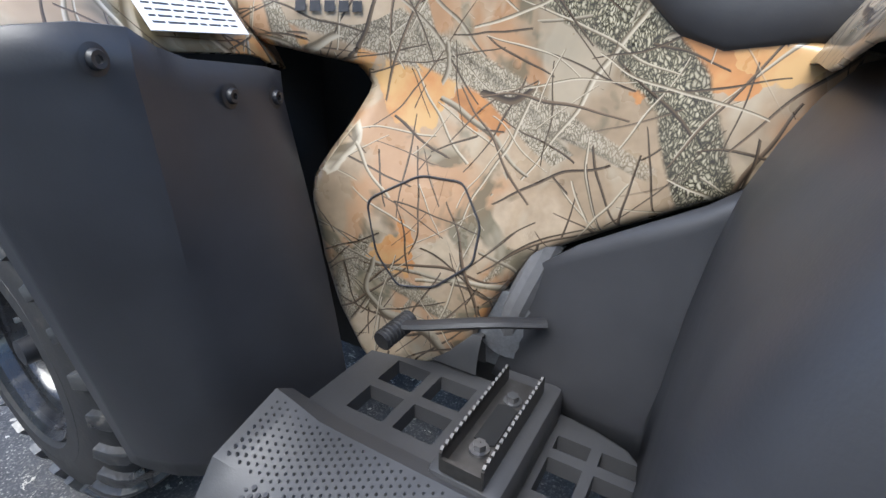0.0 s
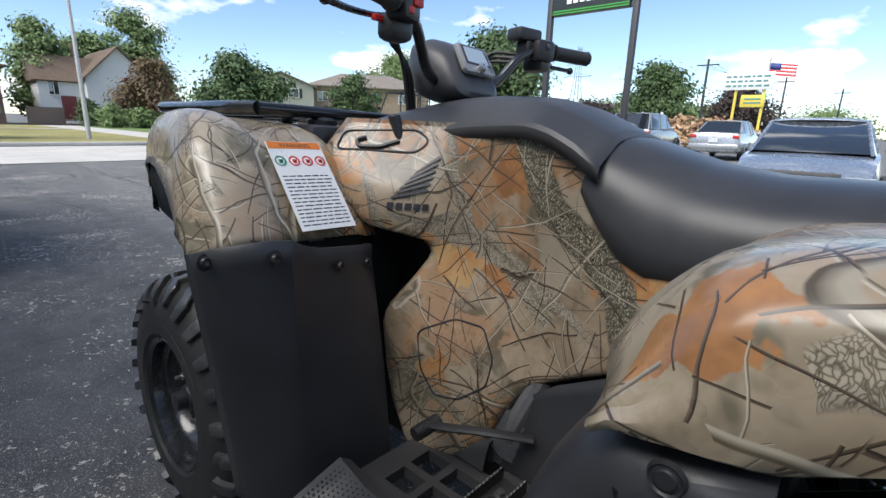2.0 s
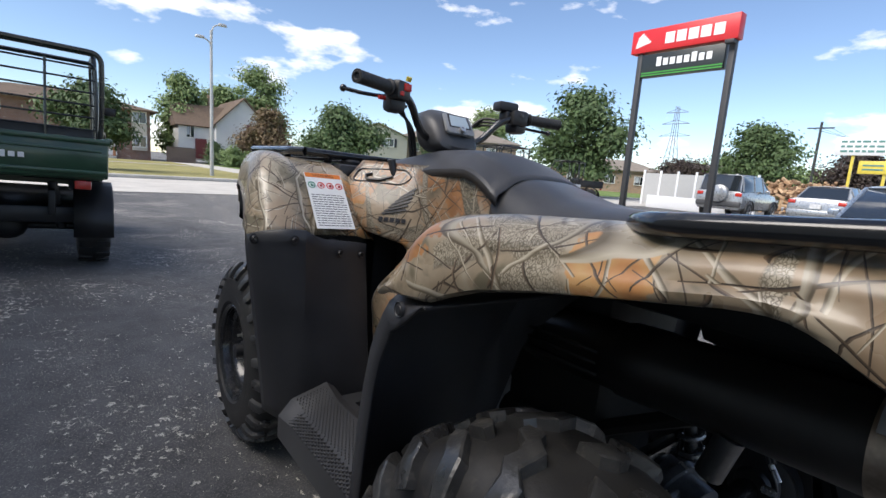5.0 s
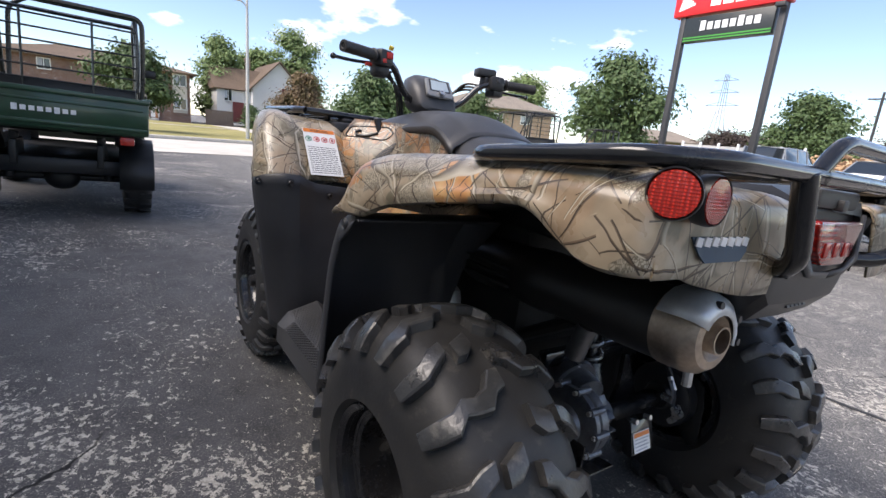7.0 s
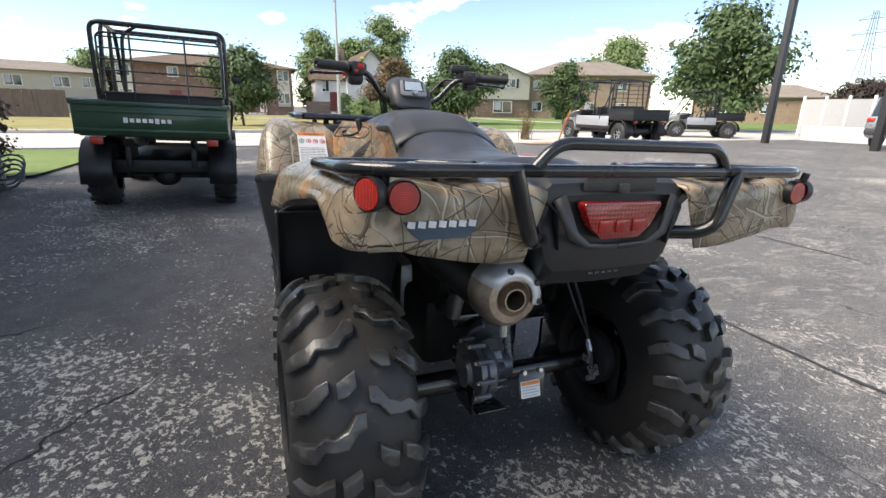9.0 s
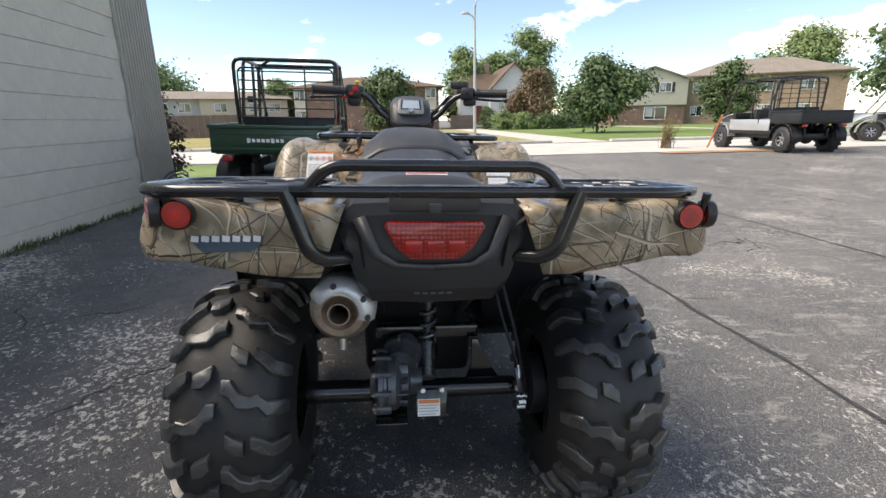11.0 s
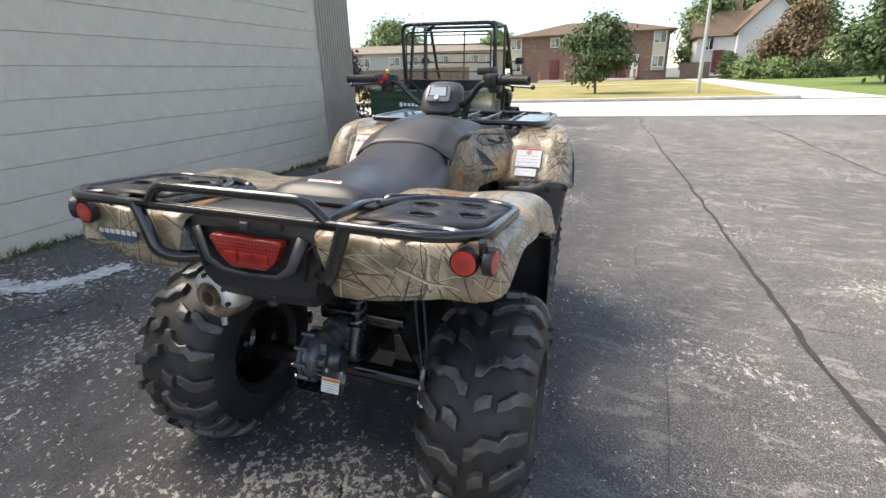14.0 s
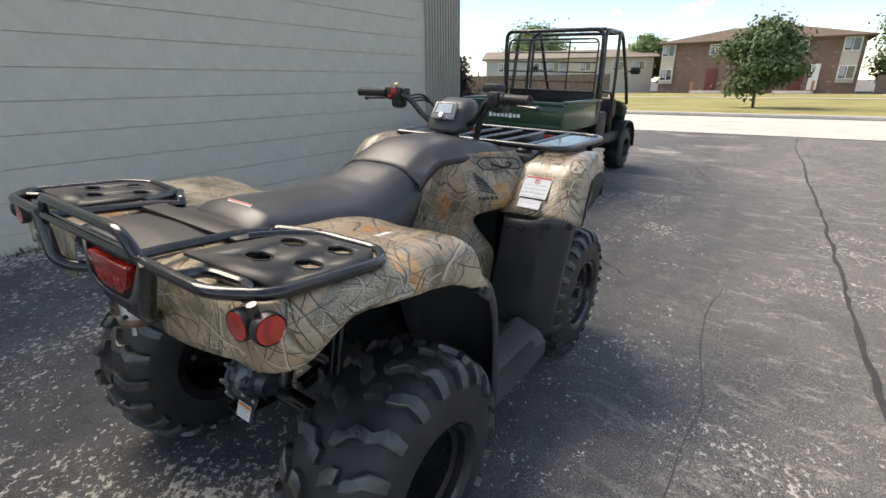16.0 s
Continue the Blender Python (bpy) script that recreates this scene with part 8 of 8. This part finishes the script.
for i, (x, y, h, w, mt) in enumerate(((10.6, 45.5, 1.7, 2.4, LEAF_LIGHT), (12.4, 45.0, 1.5, 2.6, LEAF_LIGHT), (14.6, 44.5, 1.3, 3.0, LEAF_GREEN), (17.0, 45.5, 1.4, 3.2, LEAF_GREEN), (34.5, 47.0, 1.3, 2.2, LEAF_GREEN), (9.6, 48.5, 2.2, 1.8, LEAF_GREEN), (19.5, 47.5, 2.2, 3.0, LEAF_GREEN))):
    tree(x, y, h, w, 0.15, mt, "clipped green shrub before a house", 30 + i, 900, 0.13, "shrub", "shrub")
for i, (x, y, h, w) in enumerate(((62, 44, 4.5, 10), (74, 36, 4.2, 12), (84, 24, 4.5, 14), (100, 40, 6, 16), (110, 8, 5, 14))):
    tree(x, y, h, w, 0.4, LEAF_LIGHT, "far green hedge trees along the road", 50 + i, 1500, 0.4, "tree", "tree")
tree(-3.6, 6.35, 1.6, 0.8, 0.1, LEAF_DARK, "dark reddish shrub behind the building corner", 70, 900, 0.05, "shrub", "shrub", 0.05)
# dry weed tuft with an orange marker by the street
WEED = leaf_material("dry_weed", (0.13, 0.075, 0.035), (0.20, 0.14, 0.06), (0.22, 0.20, 0.09))
r = random.Random(71)
weed = thing("weed_tuft", pose(8.85, 13.9, ground_z(8.85, 13.9)), "dry yellow-brown weed tuft at the kerb", "weeds")
vs, fs = [], []
for i in range(90):
    a, lean, h = r.uniform(0, 6.283), r.uniform(0.05, 0.55) , r.uniform(0.45, 1.15)
    bx, by = r.gauss(0, 0.10), r.gauss(0, 0.08)
    dx, dy = math.cos(a) * lean * h, math.sin(a) * lean * h
    k0 = len(vs)
    for u in (0.0, 0.5, 1.0):
        w_ = 0.010 * (1.1 - u)
        px, py, pz = bx + dx * u ** 1.5, by + dy * u ** 1.5, h * u
        vs += [(px - w_ * math.sin(a), py + w_ * math.cos(a), pz), (px + w_ * math.sin(a), py - w_ * math.cos(a), pz)]
    fs += [(k0, k0 + 1, k0 + 3, k0 + 2), (k0 + 2, k0 + 3, k0 + 5, k0 + 4)]
    for j in range(9):
        u = r.uniform(0.25, 1.0)
        px, py, pz = bx + dx * u ** 1.5, by + dy * u ** 1.5, h * u
        b, s_ = r.uniform(0, 6.283), r.uniform(0.03, 0.07)
        k0 = len(vs)
        vs += [(px, py, pz), (px + s_ * math.cos(b), py + s_ * math.sin(b), pz + s_ * 0.4), (px + 1.6 * s_ * math.cos(b + 0.3), py + 1.6 * s_ * math.sin(b + 0.3), pz + s_ * 0.3)]
        fs.append((k0, k0 + 1, k0 + 2))
me = bpy.data.meshes.new("stalk")
me.from_pydata(vs, [], fs)
me.materials.append(WEED)
ob = new("stalk", me)
ob.parent = weed
ob["kind"] = "stuff"
mk = thing("marker_stake", pose(10.15, 13.7, 0, 14, 12, 0), "leaning orange marker stake", "stake")
bm = B()
box(bm, (0, 0, 0.55), (0.05, 0.03, 1.1))
part("stake", bm, plain("orange_stake", (0.55, 0.2, 0.06), 0.6), mk)
# hose reel at the foot of the wall's corner
hr = thing("garden_hose", pose(-2.86, 5.25, ground_z(-2.9, 5.2)), "coiled dark hose lying at the wall's foot", "hose")
bm = B()
tube(bm, [(0.10 * math.cos(i * 0.5) * (1 + 0.01 * i), 0.17 * math.sin(i * 0.5), 0.10 + 0.004 * i + 0.10 * math.sin(i * 0.5)) for i in range(46)], 0.011, 6, bend=0)
part("coil", bm, plain("blue_grey_hose", (0.06, 0.08, 0.11), 0.4), hr)

# weeds along the foot of the wall
rng = random.Random(33)
vs, fs = [], []
for i in range(2600):
    y = rng.uniform(-0.5, 5.5)
    x = WALL_X + abs(rng.gauss(0.02, 0.05))
    if rng.random() > 0.35 + 0.5 * math.sin(y * 5.1) ** 2:
        continue
    h = rng.uniform(0.015, 0.075)
    a = rng.uniform(0, 6.28)
    z = ground_z(x, y)
    k = len(vs)
    vs += [(x - 0.006 * math.cos(a), y - 0.006 * math.sin(a), z), (x + 0.006 * math.cos(a), y + 0.006 * math.sin(a), z), (x + rng.uniform(-0.03, 0.05), y + rng.uniform(-0.04, 0.04), z + h)]
    fs.append((k, k + 1, k + 2))
me = bpy.data.meshes.new("wall_weeds")
me.from_pydata(vs, [], fs)
me.materials.append(leaf_material("weed_green", (0.05, 0.07, 0.02), (0.09, 0.11, 0.035), (0.14, 0.15, 0.06)))
tagged(new("wall_weeds", me), "sparse green weeds along the wall's foot", "weeds", kind="stuff")

# ---- blocks of the wall ----
blk = B()
box(blk, (0, 0, 0), (0.02, 0.3953, COURSE - 0.007), bevel=0.0005, seg=1)
me = bpy.data.meshes.new("block")
bmesh.ops.recalc_face_normals(blk, faces=blk.faces[:])
blk.to_mesh(me)
blk.free()
me.materials.append(PAINT_WALL)
rng = random.Random(4)
rest = B()
n_part = 0
for r in range(16):
    z = WALL_BASE + COURSE * (r + 0.5)
    y = CORR_Y - 0.01 - (0.2 if r % 2 else 0.0)
    while y > WALL_Y0 + 0.4:
        c = (WALL_X - 0.0035 + rng.uniform(-0.0001, 0.0001), y - 0.2, z)
        if y > -0.6 and z < 2.75 and n_part < 300:
            ob = new("block", me)
            ob.parent = wall
            ob.location = c
            n_part += 1
        else:
            hx, hy, hz = 0.01, 0.1976, (COURSE - 0.007) / 2
            R8 = [rest.verts.new((c[0] + a * hx, c[1] + b * hy, c[2] + d * hz)) for a in (-1, 1) for b in (-1, 1) for d in (-1, 1)]
            for f in ((0, 1, 3, 2), (4, 6, 7, 5), (0, 4, 5, 1), (2, 3, 7, 6), (1, 5, 7, 3), (0, 2, 6, 4)):
                rest.faces.new([R8[q] for q in f])
        y -= 0.3955
ob = part("block_courses", rest, PAINT_WALL, wall, "further courses of painted blocks", 0)
ob["kind"] = "stuff"
